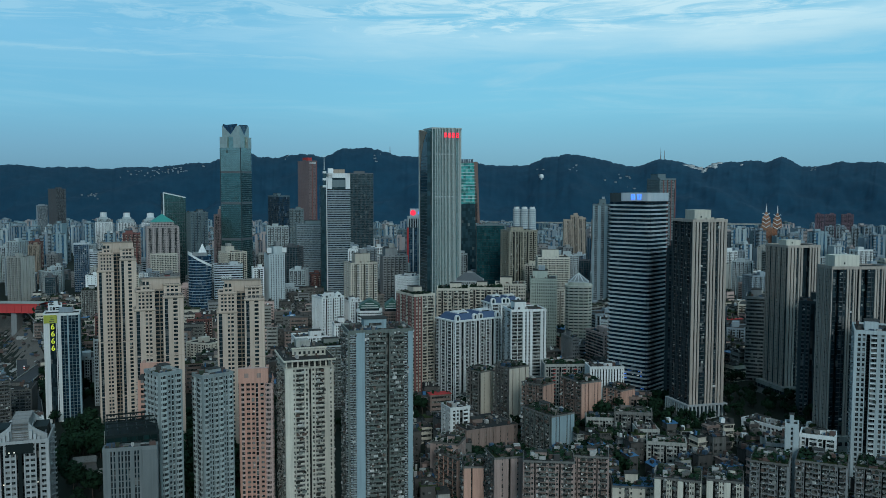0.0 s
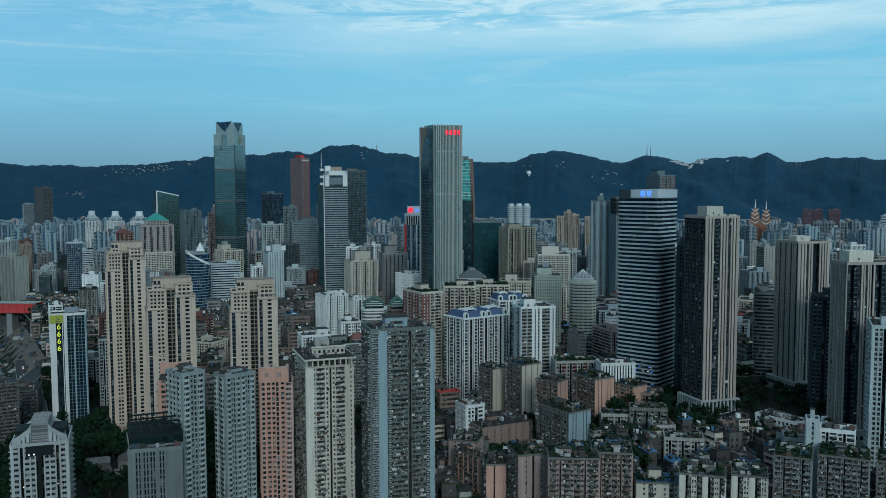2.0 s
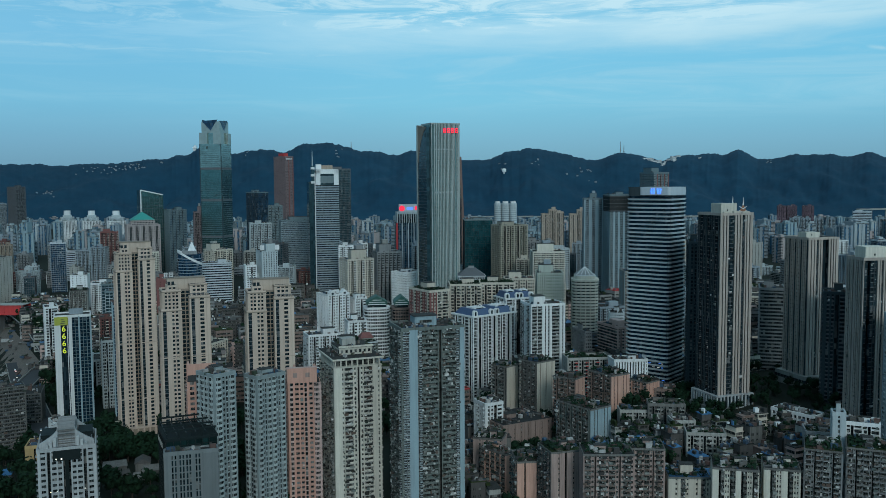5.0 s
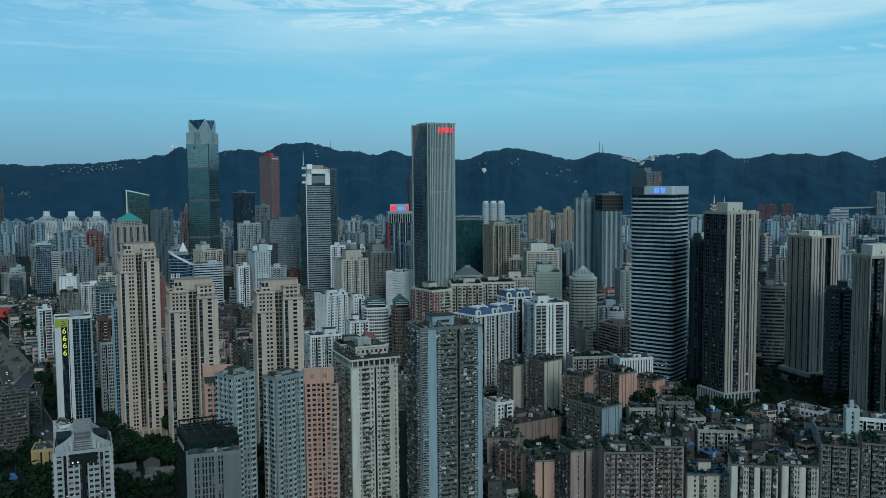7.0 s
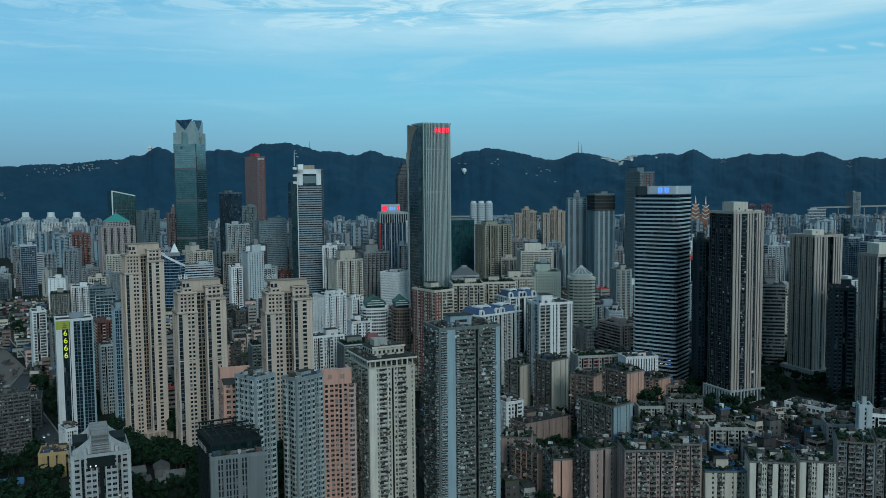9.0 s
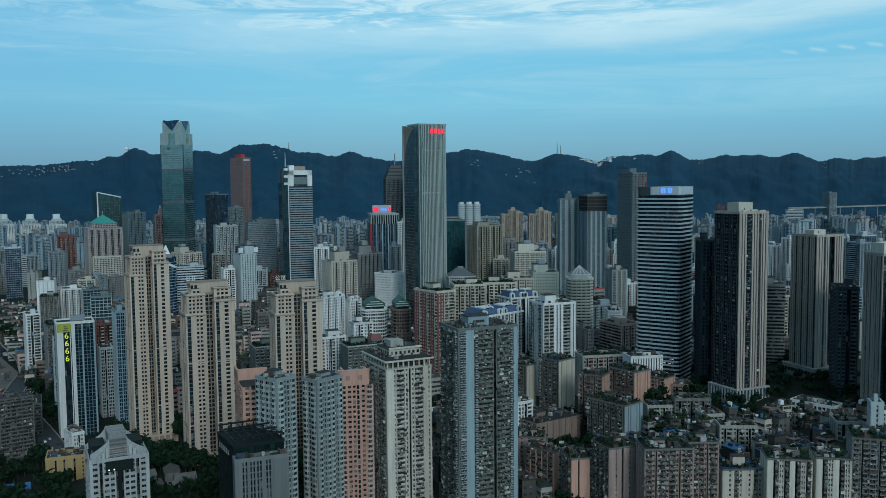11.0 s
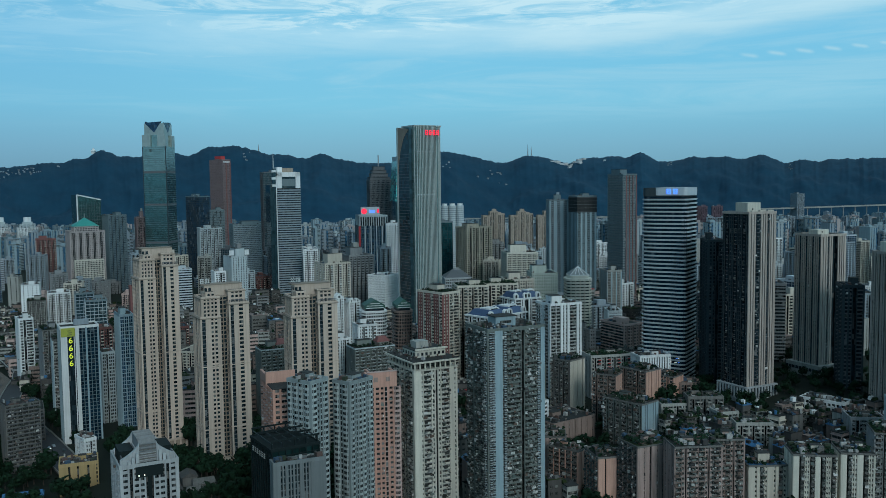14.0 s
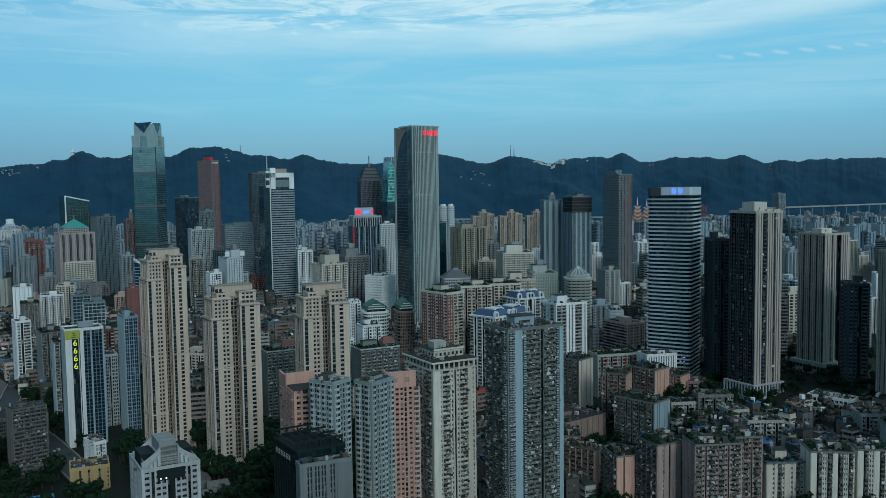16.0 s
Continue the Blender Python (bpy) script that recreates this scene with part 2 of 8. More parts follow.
M = {
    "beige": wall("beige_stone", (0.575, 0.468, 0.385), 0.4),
    # darker copy of the beige stone: shade put into colour; also tan stone
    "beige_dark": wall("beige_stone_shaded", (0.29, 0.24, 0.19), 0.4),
    "cream": wall("cream_tile", (0.57, 0.53, 0.45), 0.45),
    "column": wall("pale_stone_column", (0.425, 0.372, 0.327), 0.45),
    "palegreen": wall("pale_green_tile", (0.47, 0.52, 0.46), 0.45),
    "tanstone": wall("tan_stone_tile", (0.40, 0.335, 0.275), 0.4),
    "drab": wall("drab_green_beige_tile", (0.36, 0.345, 0.28), 0.5),
    "tealglass": glass("deep_teal_office_glass", (0.012, 0.060, 0.070), (2.4, 2.4, 3.8), 0.03, (0.06, 0.11, 0.11), 0.2, 0.0, 0.12, spread=(0.7, 1.4)),
    "greengrey": wall("green_grey_render", (0.17, 0.20, 0.185), 0.6),
    "redtile": wall("dull_red_tile", (0.225, 0.092, 0.085), 0.5),
    "bridgered": wall("red_bridge_paint", (0.50, 0.05, 0.05), 0.3),
    "tealgrey": wall("teal_grey_panel", (0.13, 0.19, 0.21), 0.3, 0.5),
    "mauve": wall("mauve_grey_tile", (0.20, 0.155, 0.16), 0.4),
    "pearl": wall("pearl_tile", (0.62, 0.60, 0.52), 0.5),
    "oldpink": wall("faded_pink_render", (0.40, 0.305, 0.275), 0.85),
    "fincurtain": glass("grey_green_curtain_wall", (0.135, 0.225, 0.22), (2.2, 2.2, 4.0), 0.03, (0.2, 0.24, 0.22), 0.25, 0.3, spread=(0.7, 1.35)),
    "shack": wall("sooty_render", (0.085, 0.082, 0.078), 0.6),
    "white": wall("white_tile", (0.73, 0.76, 0.76), 0.35),
    "offwhite": wall("grimy_white_tile", (0.36, 0.37, 0.345), 0.65),
    "grey": wall("grey_render", (0.25, 0.265, 0.27), 0.45),
    "cool": wall("cool_grey_tile", (0.44, 0.51, 0.53), 0.45),
    # this and the pale blue tile also carry distance haze on far walls
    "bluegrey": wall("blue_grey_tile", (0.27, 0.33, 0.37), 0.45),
    "baygrey": wall("grey_green_tile", (0.255, 0.305, 0.31), 0.45),
    "bayframe": wall("pale_grey_green_frame", (0.43, 0.49, 0.49), 0.4),
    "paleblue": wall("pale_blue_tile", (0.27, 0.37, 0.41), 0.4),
    "oldgrey": wall("weathered_concrete", (0.165, 0.165, 0.155), 0.8),
    "oldbrown": wall("weathered_brown_render", (0.25, 0.185, 0.16), 0.8),
    "pink": wall("salmon_pink_render", (0.56, 0.32, 0.25), 0.45),
    "pinkpale": wall("pale_pink_tile", (0.55, 0.40, 0.36), 0.45),
    "brick": wall("red_brown_tile", (0.15, 0.062, 0.054), 0.5),
    "salmon": wall("stained_salmon_render", (0.56, 0.34, 0.265), 0.6),
    "brown": wall("brown_stone", (0.20, 0.13, 0.11), 0.3),
    "orange": wall("orange_stone", (0.36, 0.17, 0.10), 0.3),
    "yellow": wall("ochre_render", (0.42, 0.30, 0.14), 0.4),
    "dark": wall("dark_cladding", (0.048, 0.066, 0.074), 0.2, 0.5),
    "darkgrey": wall("dark_grey_cladding", (0.10, 0.11, 0.12), 0.3, 0.6),
    "aluminium": wall("light_metal_panel", (0.46, 0.52, 0.56), 0.2, 0.45),
    "fin": wall("grey_green_fin", (0.42, 0.465, 0.45), 0.15, 0.45),
    "bandwhite": wall("white_metal_band", (0.54, 0.60, 0.63), 0.2, 0.5),
    "paletile": wall("pale_grey_tile", (0.44, 0.47, 0.48), 0.5),
    "wing": wall("dull_green_grey_panel", (0.165, 0.19, 0.195), 0.4, 0.6),
    "stonepink": wall("pale_pink_grey_stone", (0.42, 0.375, 0.365), 0.4),
    "plum": wall("dull_purple_brown_tile", (0.15, 0.10, 0.125), 0.4),
    "soot": wall("black_metal_frame", (0.014, 0.022, 0.023), 0.2, 0.6),
    "panelglass": glass("pale_panel_glass", (0.36, 0.41, 0.39), (3.0, 3.0, 4.0), 0.02, (0.3, 0.34, 0.32), 0.3, 0.5, spread=(0.9, 1.1)),
    "blackglass": glass("black_office_glass", (0.008, 0.026, 0.026), (2.0, 2.0, 3.6), 0.03, (0.03, 0.04, 0.04), 0.4, spec=0.03),
    "roof": wall("grey_roof_felt", (0.060, 0.063, 0.062), 0.7),
    "roofdark": wall("dark_roof", (0.04, 0.044, 0.045), 0.6),
    "greenroof": foliage("roof_garden", (0.018, 0.032, 0.014), (0.04, 0.06, 0.02), 0.6),
    "blueroof": wall("blue_roof_sheet", (0.04, 0.16, 0.33), 0.4, 0.6),
    "bluetile": wall("blue_roof_tile", (0.05, 0.095, 0.19), 0.4, 0.6),
    "teal": wall("green_copper_roof", (0.04, 0.32, 0.28), 0.3, 0.6),
    "greentile": wall("dark_green_roof_tile", (0.02, 0.10, 0.08), 0.3, 0.6),
    "red": wall("red_paint", (0.50, 0.05, 0.05), 0.3),
    "win": glass("dark_windows", (0.016, 0.022, 0.026), pale=0.16),
    "winres": glass("flat_windows", (0.011, 0.016, 0.018), (1.3, 1.3, 2.9), 0.16, frames=(0.10, 0.11, 0.11)),
    "winold": glass("old_flat_windows", (0.010, 0.014, 0.014), (1.1, 1.1, 1.45), 0.22, (0.26, 0.27, 0.25), 0.3, frames=(0.13, 0.13, 0.12)),
    "winblue": glass("blue_windows", (0.04, 0.10, 0.16), (1.4, 1.4, 3.0), 0.12),
    "winblack": glass("black_windows", (0.014, 0.025, 0.031), (1.2, 1.2, 3.0), 0.08, (0.16, 0.17, 0.17)),
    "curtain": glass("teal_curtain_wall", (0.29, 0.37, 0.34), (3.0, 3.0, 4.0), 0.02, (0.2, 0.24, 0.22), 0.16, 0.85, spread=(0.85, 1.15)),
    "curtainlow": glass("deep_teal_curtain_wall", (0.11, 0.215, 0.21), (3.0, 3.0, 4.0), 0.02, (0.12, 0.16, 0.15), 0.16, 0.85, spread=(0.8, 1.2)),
    "curtaindark": glass("dark_curtain_wall", (0.03, 0.065, 0.08), (3.0, 3.0, 4.0), 0.04, (0.10, 0.13, 0.13), 0.1, 0.3, spread=(0.6, 1.4)),
    "officeglass": glass("blue_black_office_glass", (0.007, 0.020, 0.034), (1.6, 1.6, 3.2), 0.06, (0.08, 0.12, 0.15), 0.2, 0.0, 0.06, spread=(0.5, 1.6)),
    "curtaingreen": glass("green_curtain_wall", (0.06, 0.30, 0.28), (3.0, 3.0, 4.0), 0.08, (0.2, 0.4, 0.36), 0.1, 0.3),
    "curtainblue": glass("blue_curtain_wall", (0.02, 0.055, 0.10), (2.0, 2.0, 3.6), 0.08, (0.15, 0.2, 0.24), 0.1, 0.3),
    "clutter": islands("facade_clutter", [(0.50, 0.51, 0.49), (0.03, 0.03, 0.03), (0.26, 0.28, 0.26), (0.05, 0.055, 0.055), (0.12, 0.16, 0.15), (0.03, 0.045, 0.035), (0.02, 0.025, 0.02), (0.13, 0.09, 0.07), (0.17, 0.20, 0.185), (0.66, 0.66, 0.64)]),
    "roofbits": islands("roof_clutter", [(0.13, 0.13, 0.125), (0.035, 0.035, 0.035), (0.40, 0.40, 0.39), (0.06, 0.06, 0.055), (0.03, 0.07, 0.12), (0.17, 0.15, 0.13), (0.025, 0.04, 0.02), (0.10, 0.06, 0.05)]),
    "cars": islands("car_paint", [(0.5, 0.5, 0.5), (0.05, 0.05, 0.05), (0.7, 0.7, 0.7), (0.3, 0.03, 0.03), (0.1, 0.12, 0.2)], 0.4),
    "trunk": wall("bark", (0.05, 0.042, 0.033), 0.4),
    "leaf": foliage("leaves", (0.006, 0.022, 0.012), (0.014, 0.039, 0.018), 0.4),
    # the blue in this foliage stands for the haze over the far ridge
    "wood": foliage("hazed_wooded_slope", (0.004, 0.026, 0.054), (0.014, 0.066, 0.112), 0.010),
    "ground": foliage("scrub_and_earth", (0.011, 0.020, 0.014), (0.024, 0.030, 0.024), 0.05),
    "earth": wall("bare_brown_earth", (0.155, 0.135, 0.115), 0.9),
    "asphalt": wall("asphalt", (0.045, 0.050, 0.056), 0.4),
    "redglow": glow("red_sign_light", (1.0, 0.02, 0.06), 0.9),
    "blueglow": glow("blue_sign_light", (0.10, 0.30, 1.0), 1.1),
    "whiteglow": glow("white_lamp", (1.0, 0.95, 0.85), 0.8),
    "yellowsign": wall("yellow_sign_panel", (0.40, 0.43, 0.07), 0.3),
    "yellowtext": glow("yellow_sign_letters", (0.75, 0.85, 0.05), 0.35),
}

for key in ("soot", "dark", "roofdark", "roof", "blackglass"):
    M[key].node_tree.nodes["Principled BSDF"].inputs["Specular IOR Level"].default_value = 0.08


# ---- mesh helpers ----
class Boxes:
    """Many boxes gathered into one mesh."""

    def __init__(self):
        self.v, self.f = [], []

    def add(self, cx, cy, cz, sx, sy, sz, turn=0.0):
        i, c, s = len(self.v), math.cos(turn), math.sin(turn)
        for dz in (-sz / 2, sz / 2):
            for dx, dy in ((-sx / 2, -sy / 2), (sx / 2, -sy / 2), (sx / 2, sy / 2), (-sx / 2, sy / 2)):
                self.v.append((cx + c * dx - s * dy, cy + s * dx + c * dy, cz + dz))
        self.f += [(i, i + 3, i + 2, i + 1), (i + 4, i + 5, i + 6, i + 7), (i, i + 1, i + 5, i + 4),
                   (i + 1, i + 2, i + 6, i + 5), (i + 2, i + 3, i + 7, i + 6), (i + 3, i, i + 4, i + 7)]

    def prism(self, ring, z0, z1, top=None):
        """A ring of plan points raised from z0 to z1; top: the ring at the upper end."""
        i, n = len(self.v), len(ring)
        self.v += [(x, y, z0) for x, y in ring] + [(x, y, z1) for x, y in (top or ring)]
        self.f += [(i + k, i + (k + 1) % n, i + n + (k + 1) % n, i + n + k) for k in range(n)]
        self.f += [tuple(i + k for k in reversed(range(n))), tuple(i + n + k for k in range(n))]

    def mesh(self, name, material):
        me = bpy.data.meshes.new(name)
        me.from_pydata(self.v, [], self.f)
        me.materials.append(material)
        return me


def part(name, shape, material, parent, label="", at=(0, 0, 0), kind=""):
    """Links one mesh (gathered boxes or ready data) under a thing or a part."""
    data = shape.mesh(name, M[material]) if isinstance(shape, Boxes) else shape
    ob = new(name, data)
    ob.parent, ob.location = parent, at
    return tagged(ob, label, "", "", kind)


def box(name, material, parent, cx, cy, z0, sx, sy, sz, label="", bevel=0.0):
    b = Boxes()
    if bevel:
        k, x, y = bevel, sx / 2, sy / 2
        b.prism([(cx - x + k, cy - y), (cx + x - k, cy - y), (cx + x, cy - y + k), (cx + x, cy + y - k),
                 (cx + x - k, cy + y), (cx - x + k, cy + y), (cx - x, cy + y - k), (cx - x, cy - y + k)], z0, z0 + sz)
    else:
        b.add(cx, cy, z0 + sz / 2, sx, sy, sz)
    return part(name, b, material, parent, label)


TAKEN = []


def thing(name, label, category, x, y, z, turn=0.0, group="", reach=0.0):
    root = new(name)
    root.empty_display_size = 2
    root.matrix_world = pose(x, y, z, 0, 0, turn)
    if reach:
        TAKEN.append((x, y, reach))
    return tagged(root, label, category, group)


def columns(pattern, length, dense=1.0):
    """A facade's columns from left to right, (kind, from, to), the pattern repeated and stretched to fill the length."""
    cols = [(s[0], float(s[1:])) for s in pattern.split()]
    whole = sum(c[1] for c in cols)
    times = max(1, round(length * dense / whole))
    k, u, out = length / (whole * times), -length / 2, []
    for _ in range(times):
        for kind, wide in cols:
            out.append((kind, u, u + wide * k))
            u += wide * k
    return out


def side_box(b, side, w, d, u0, u1, z0, z1, inner, outer):
    """A box on one side (0 front, 1 right, 2 back, 3 left) of a w x d block, from inner to outer metres beyond its face."""
    mid, wide, o, t = (u0 + u1) / 2, u1 - u0, (inner + outer) / 2, outer - inner
    if side == 0:
        b.add(mid, -d / 2 - o, (z0 + z1) / 2, wide, t, z1 - z0)
    elif side == 1:
        b.add(w / 2 + o, mid, (z0 + z1) / 2, t, wide, z1 - z0)
    elif side == 2:
        b.add(-mid, d / 2 + o, (z0 + z1) / 2, wide, t, z1 - z0)
    else:
        b.add(-w / 2 - o, -mid, (z0 + z1) / 2, t, wide, z1 - z0)


def block(root, w, d, z0, z1, front="w1 g2", flank=None, storey=3.0, band=0.8, wallm="white", glassm="winres", bandm=None,
          near=False, cx=0.0, cy=0.0, proud=0.4, lip=0.18, balcony="offwhite", rail=0.6, clutter=0.0, parapet=1.1, roofm="roof", deep=1.1, many=34, slot=2.2, dense=None, joined=False):
    """One block of a building: glazing behind, floor bands and piers in front of it, balconies, roof and parapet.
    Columns: w pier, p pale blue, r red, k dark, c cream, n salmon pier, g windows between floor bands, s small windows over high aprons,
    h tall dark window strip, o projecting bay, d open slot, b balconies, t thin mullion."""
    flank = flank or front
    h = z1 - z0
    n = max(1, round(h * FLOORS / storey))
    st = h / n
    rail, deep = rail / FLOORS, deep / 1.2
    dense = dense or (1.0 if near else 1.3)
    deep_slot = min(slot, 0.16 * min(w, d))

    def plan(out, grow):
        """The block's outline, let in at the open slots; out: metres beyond its faces."""
        ring = []
        for side in range(4):
            length = w if side in (0, 2) else d
            line = [(-length / 2 - out, out)]
            for kind, a, c in columns(front if side in (0, 2) else flank, length, dense):
                if kind == "d" and side != 2 and a > -length / 2 + 0.3 and c < length / 2 - 0.3:
                    line += [(a - grow, out), (a - grow, -deep_slot - grow), (c + grow, -deep_slot - grow), (c + grow, out)]
            for u, o in line:
                x, y = ((u, -d / 2 - o), (w / 2 + o, u), (-u, d / 2 + o), (-w / 2 - o, -u))[side]
                ring.append((cx + x, cy + y))
        return ring

    core = Boxes()
    core.prism(plan(-0.15, 0.0), z0, z0 + h - 0.05)
    part("glazing", core, glassm, root)
    piers, slabs, bits, thin = [], [], Boxes(), []
    aprons, strips, bars, bays, bay_panes = Boxes(), [], Boxes(), [], Boxes()
    r = random.Random(int(w * 97 + d * 31 + h * 7))
    for side in range(4):
        length = w if side in (0, 2) else d
        for kind, a, c in columns(front if side in (0, 2) else flank, length, dense):
            if kind == "s" and side != 2:
                for k in range(n):
                    side_box(aprons, side, w, d, a, c, z0 + k * st, z0 + (k + 0.50) * st, -0.2, lip + 0.04)
            elif kind == "h" and side != 2:
                strips.append((side, a, c))
                for k in range(n):
                    side_box(bars, side, w, d, a, c, z0 + k * st, z0 + (k + 0.2) * st, -0.2, lip + 0.16)
            elif kind == "o" and side != 2:
                bays.append((side, a, c))
                for k in range(n):
                    lo, hi = z0 + (k + 0.34) * st, z0 + (k + 0.86) * st
                    m, q = (a + c) / 2, (c - a) / 2
                    side_box(bay_panes, side, w, d, m - q * 0.52, m - q * 0.04, lo, hi, 0.3, 0.93)
                    side_box(bay_panes, side, w, d, m + q * 0.04, m + q * 0.52, lo, hi, 0.3, 0.93)
                    side_box(bay_panes, side, w, d, m - q * 0.90, m - q * 0.66, lo, hi, 0.2, 0.62)
                    side_box(bay_panes, side, w, d, m + q * 0.66, m + q * 0.90, lo, hi, 0.2, 0.62)
            if kind in "wprkcn":
                e0 = proud if a <= -length / 2 + 1e-6 else 0
                e1 = proud if c >= length / 2 - 1e-6 else 0
                piers.append((kind, side, a - e0 * 0.5, c + e1 * 0.5))
            elif kind == "t":
                thin.append((side, a, c))
            elif kind == "b":
                slabs.append((side, a, c))
            if clutter and side != 2 and kind in "gbs":
                o = deep if kind == "b" else lip
                for k in range(n):
                    for _ in range(int(clutter * (c - a) * 2.0 + r.random())):
                        u, z = r.uniform(a + 0.1, c - 0.1), z0 + k * st + r.uniform(0.05, st - 0.25)
                        ww, hh = r.choice((0.2, 0.3, 0.5, 0.7, 0.9)) * r.uniform(0.8, 1.2), r.choice((0.15, 0.25, 0.4, 0.6, 0.9)) * r.uniform(0.8, 1.2)
                        if r.random() < 0.10:
                            ww, hh, z = r.uniform(1.2, 2.4), r.uniform(1.0, 1.6), z0 + k * st + 0.6
                        ww, hh = min(ww / 1.2, c - a), hh / FLOORS
                        side_box(bits, side, w, d, u - ww / 2, u + ww / 2, z, min(z + hh, z1), (0.0 if r.random() < 0.5 else o - 0.15), o + r.uniform(0.05, 0.35))
    bm = bandm or wallm
    paint = {"w": wallm, "p": "paleblue", "r": "redtile", "k": "dark", "c": "cream", "n": "salmon"}

    def moved(q):
        q.v = [(x + cx, y + cy, z) for x, y, z in q.v]
        return q

    if aprons.v:
        part("window_apron", moved(aprons), wallm, root, "", (0, 0, 0), "stuff")
    strip_all = Boxes()
    for side, a, c in strips:
        q = Boxes() if near else strip_all
        side_box(q, side, w, d, a, c, z0, z1, -0.2, lip + 0.06)
        if near:
            part("window_strip", moved(q), glassm, root, "dark glazed strip")
    if strip_all.v:
        part("window_strip", moved(strip_all), glassm, root, "", (0, 0, 0), "stuff")
    if bars.v and near:
        part("window_transom", moved(bars), bm if bm != wallm else "darkgrey", root, "", (0, 0, 0), "stuff")
    for side, a, c in bays:
        q, m, r0 = Boxes(), (a + c) / 2, (c - a) / 2
        side_box(q, side, w, d, m - r0 * 0.6, m + r0 * 0.6, z0, z1 - 0.2, 0.0, 0.85)
        side_box(q, side, w, d, a + 0.04, c - 0.04, z0, z1 - 0.2, -0.1, 0.55)
        part("bay", moved(q), balcony, root)
    if bay_panes.v:
        part("bay_window", moved(bay_panes), glassm, root, "", (0, 0, 0), "stuff")
    slab = Boxes()
    slab.prism(plan(lip, 0.04), 0, st * band * 0.42)

    def placed(side, a, c, lo, hi, inner, outer):
        q = Boxes()
        side_box(q, side, w, d, a, c, lo, hi, inner, outer)
        q.v = [(x + cx, y + cy, z) for x, y, z in q.v]
        return q

    if near:
        me = slab.mesh("floor_band", M[bm])
        if joined:
            whole = Boxes()
            for k in range(n):
                i = len(whole.v)
                whole.v += [(x, y, z + z0 + k * st) for x, y, z in slab.v]
                whole.f += [tuple(i + q for q in f) for f in slab.f]
            part("floor_band", whole, bm, root, "", (0, 0, 0), "stuff")
        for k in range(0 if joined else n):
            part("floor_band", me, bm, root, "", (0, 0, z0 + k * st))
        for kind, side, a, c in piers:
            if side != 2:
                part("pier", placed(side, a, c, z0, z1, -0.2, proud + (0.1 if kind != "w" else 0)), paint[kind], root, {"p": "pale blue tiled pier", "r": "dull red tiled pier", "k": "dark pier", "c": "bare cream wall", "n": "bare salmon wall"}.get(kind, ""))
        for side, a, c in thin:
            if side != 2:
                part("mullion", placed(side, a, c, z0, z1, -0.2, lip + 0.12), bm, root)
        made, rest = 0, Boxes()
        for side, a, c in slabs:
            b = placed(side, a + 0.05, c - 0.05, 0, 0.14, 0, deep)
            e = placed(side, a + 0.05, c - 0.05, 0.1, rail, deep - 0.1, deep)
            i = len(b.v)
            b.v += e.v
            b.f += [tuple(i + q for q in f) for f in e.f]
            me = b.mesh("balcony", M[balcony])
            if made + n <= many and side != 2:
                made += n
                for k in range(n):
                    part("balcony", me, balcony, root, "", (0, 0, z0 + k * st))
            else:
                for k in range(n):
                    i = len(rest.v)
                    rest.v += [(x, y, z + z0 + k * st) for x, y, z in b.v]
                    rest.f += [tuple(i + q for q in f) for f in b.f]
        if rest.v:
            part("balcony_rest", rest, balcony, root, "", (0, 0, 0), "stuff")
    else:
        groups = {}

        def gather(material, q):
            g = groups.setdefault(material, Boxes())
            i = len(g.v)
            g.v += q.v
            g.f += [tuple(i + j for j in f) for f in q.f]

        for k in range(n):
            q = Boxes()
            q.prism(plan(lip, 0.04), z0 + k * st, z0 + (k + 0.42 * band) * st)
            gather(bm, q)
        for kind, side, a, c in piers:
            if side == 2 and c - a < 2.5:
                continue
            gather(paint[kind], placed(side, a, c, z0, z1, -0.2, proud))
        for side, a, c in thin:
            gather(bm, placed(side, a, c, z0, z1, -0.2, lip + 0.12))
        for side, a, c in slabs:
            for k in range(0 if side == 2 else n):
                gather(balcony, placed(side, a + 0.05, c - 0.05, z0 + k * st, z0 + k * st + rail, 0, deep))
        for material, g in groups.items():
            part("facade", g, material, root, "", (0, 0, 0), "stuff")
    if bits.v:
        bits.v = [(x + cx, y + cy, z) for x, y, z in bits.v]
        part("facade_clutter", bits, "clutter", root, "air conditioners, grilles and washing", (0, 0, 0), "stuff")
    p = proud + 0.02
    box("roof", roofm, root, cx, cy, z1, w + 0.2, d + 0.2, 0.3)
    if parapet:
        b = Boxes()
        o, q = (w / 2 + p, d / 2 + p), (w / 2 - 0.2, d / 2 - 0.2)
        b.v = [(cx + sx * s[0], cy + sy * s[1], z) for z in (z1 - 0.5, z1 + parapet) for s in (o, q) for sx, sy in ((-1, -1), (1, -1), (1, 1), (-1, 1))]
        for i in range(4):
            j = (i + 1) % 4
            b.f += [(i, j, 8 + j, 8 + i), (4 + j, 4 + i, 12 + i, 12 + j), (8 + i, 8 + j, 12 + j, 12 + i), (j, i, 4 + i, 4 + j)]
        part("parapet", b, bm if clutter > 0.3 else wallm, root)


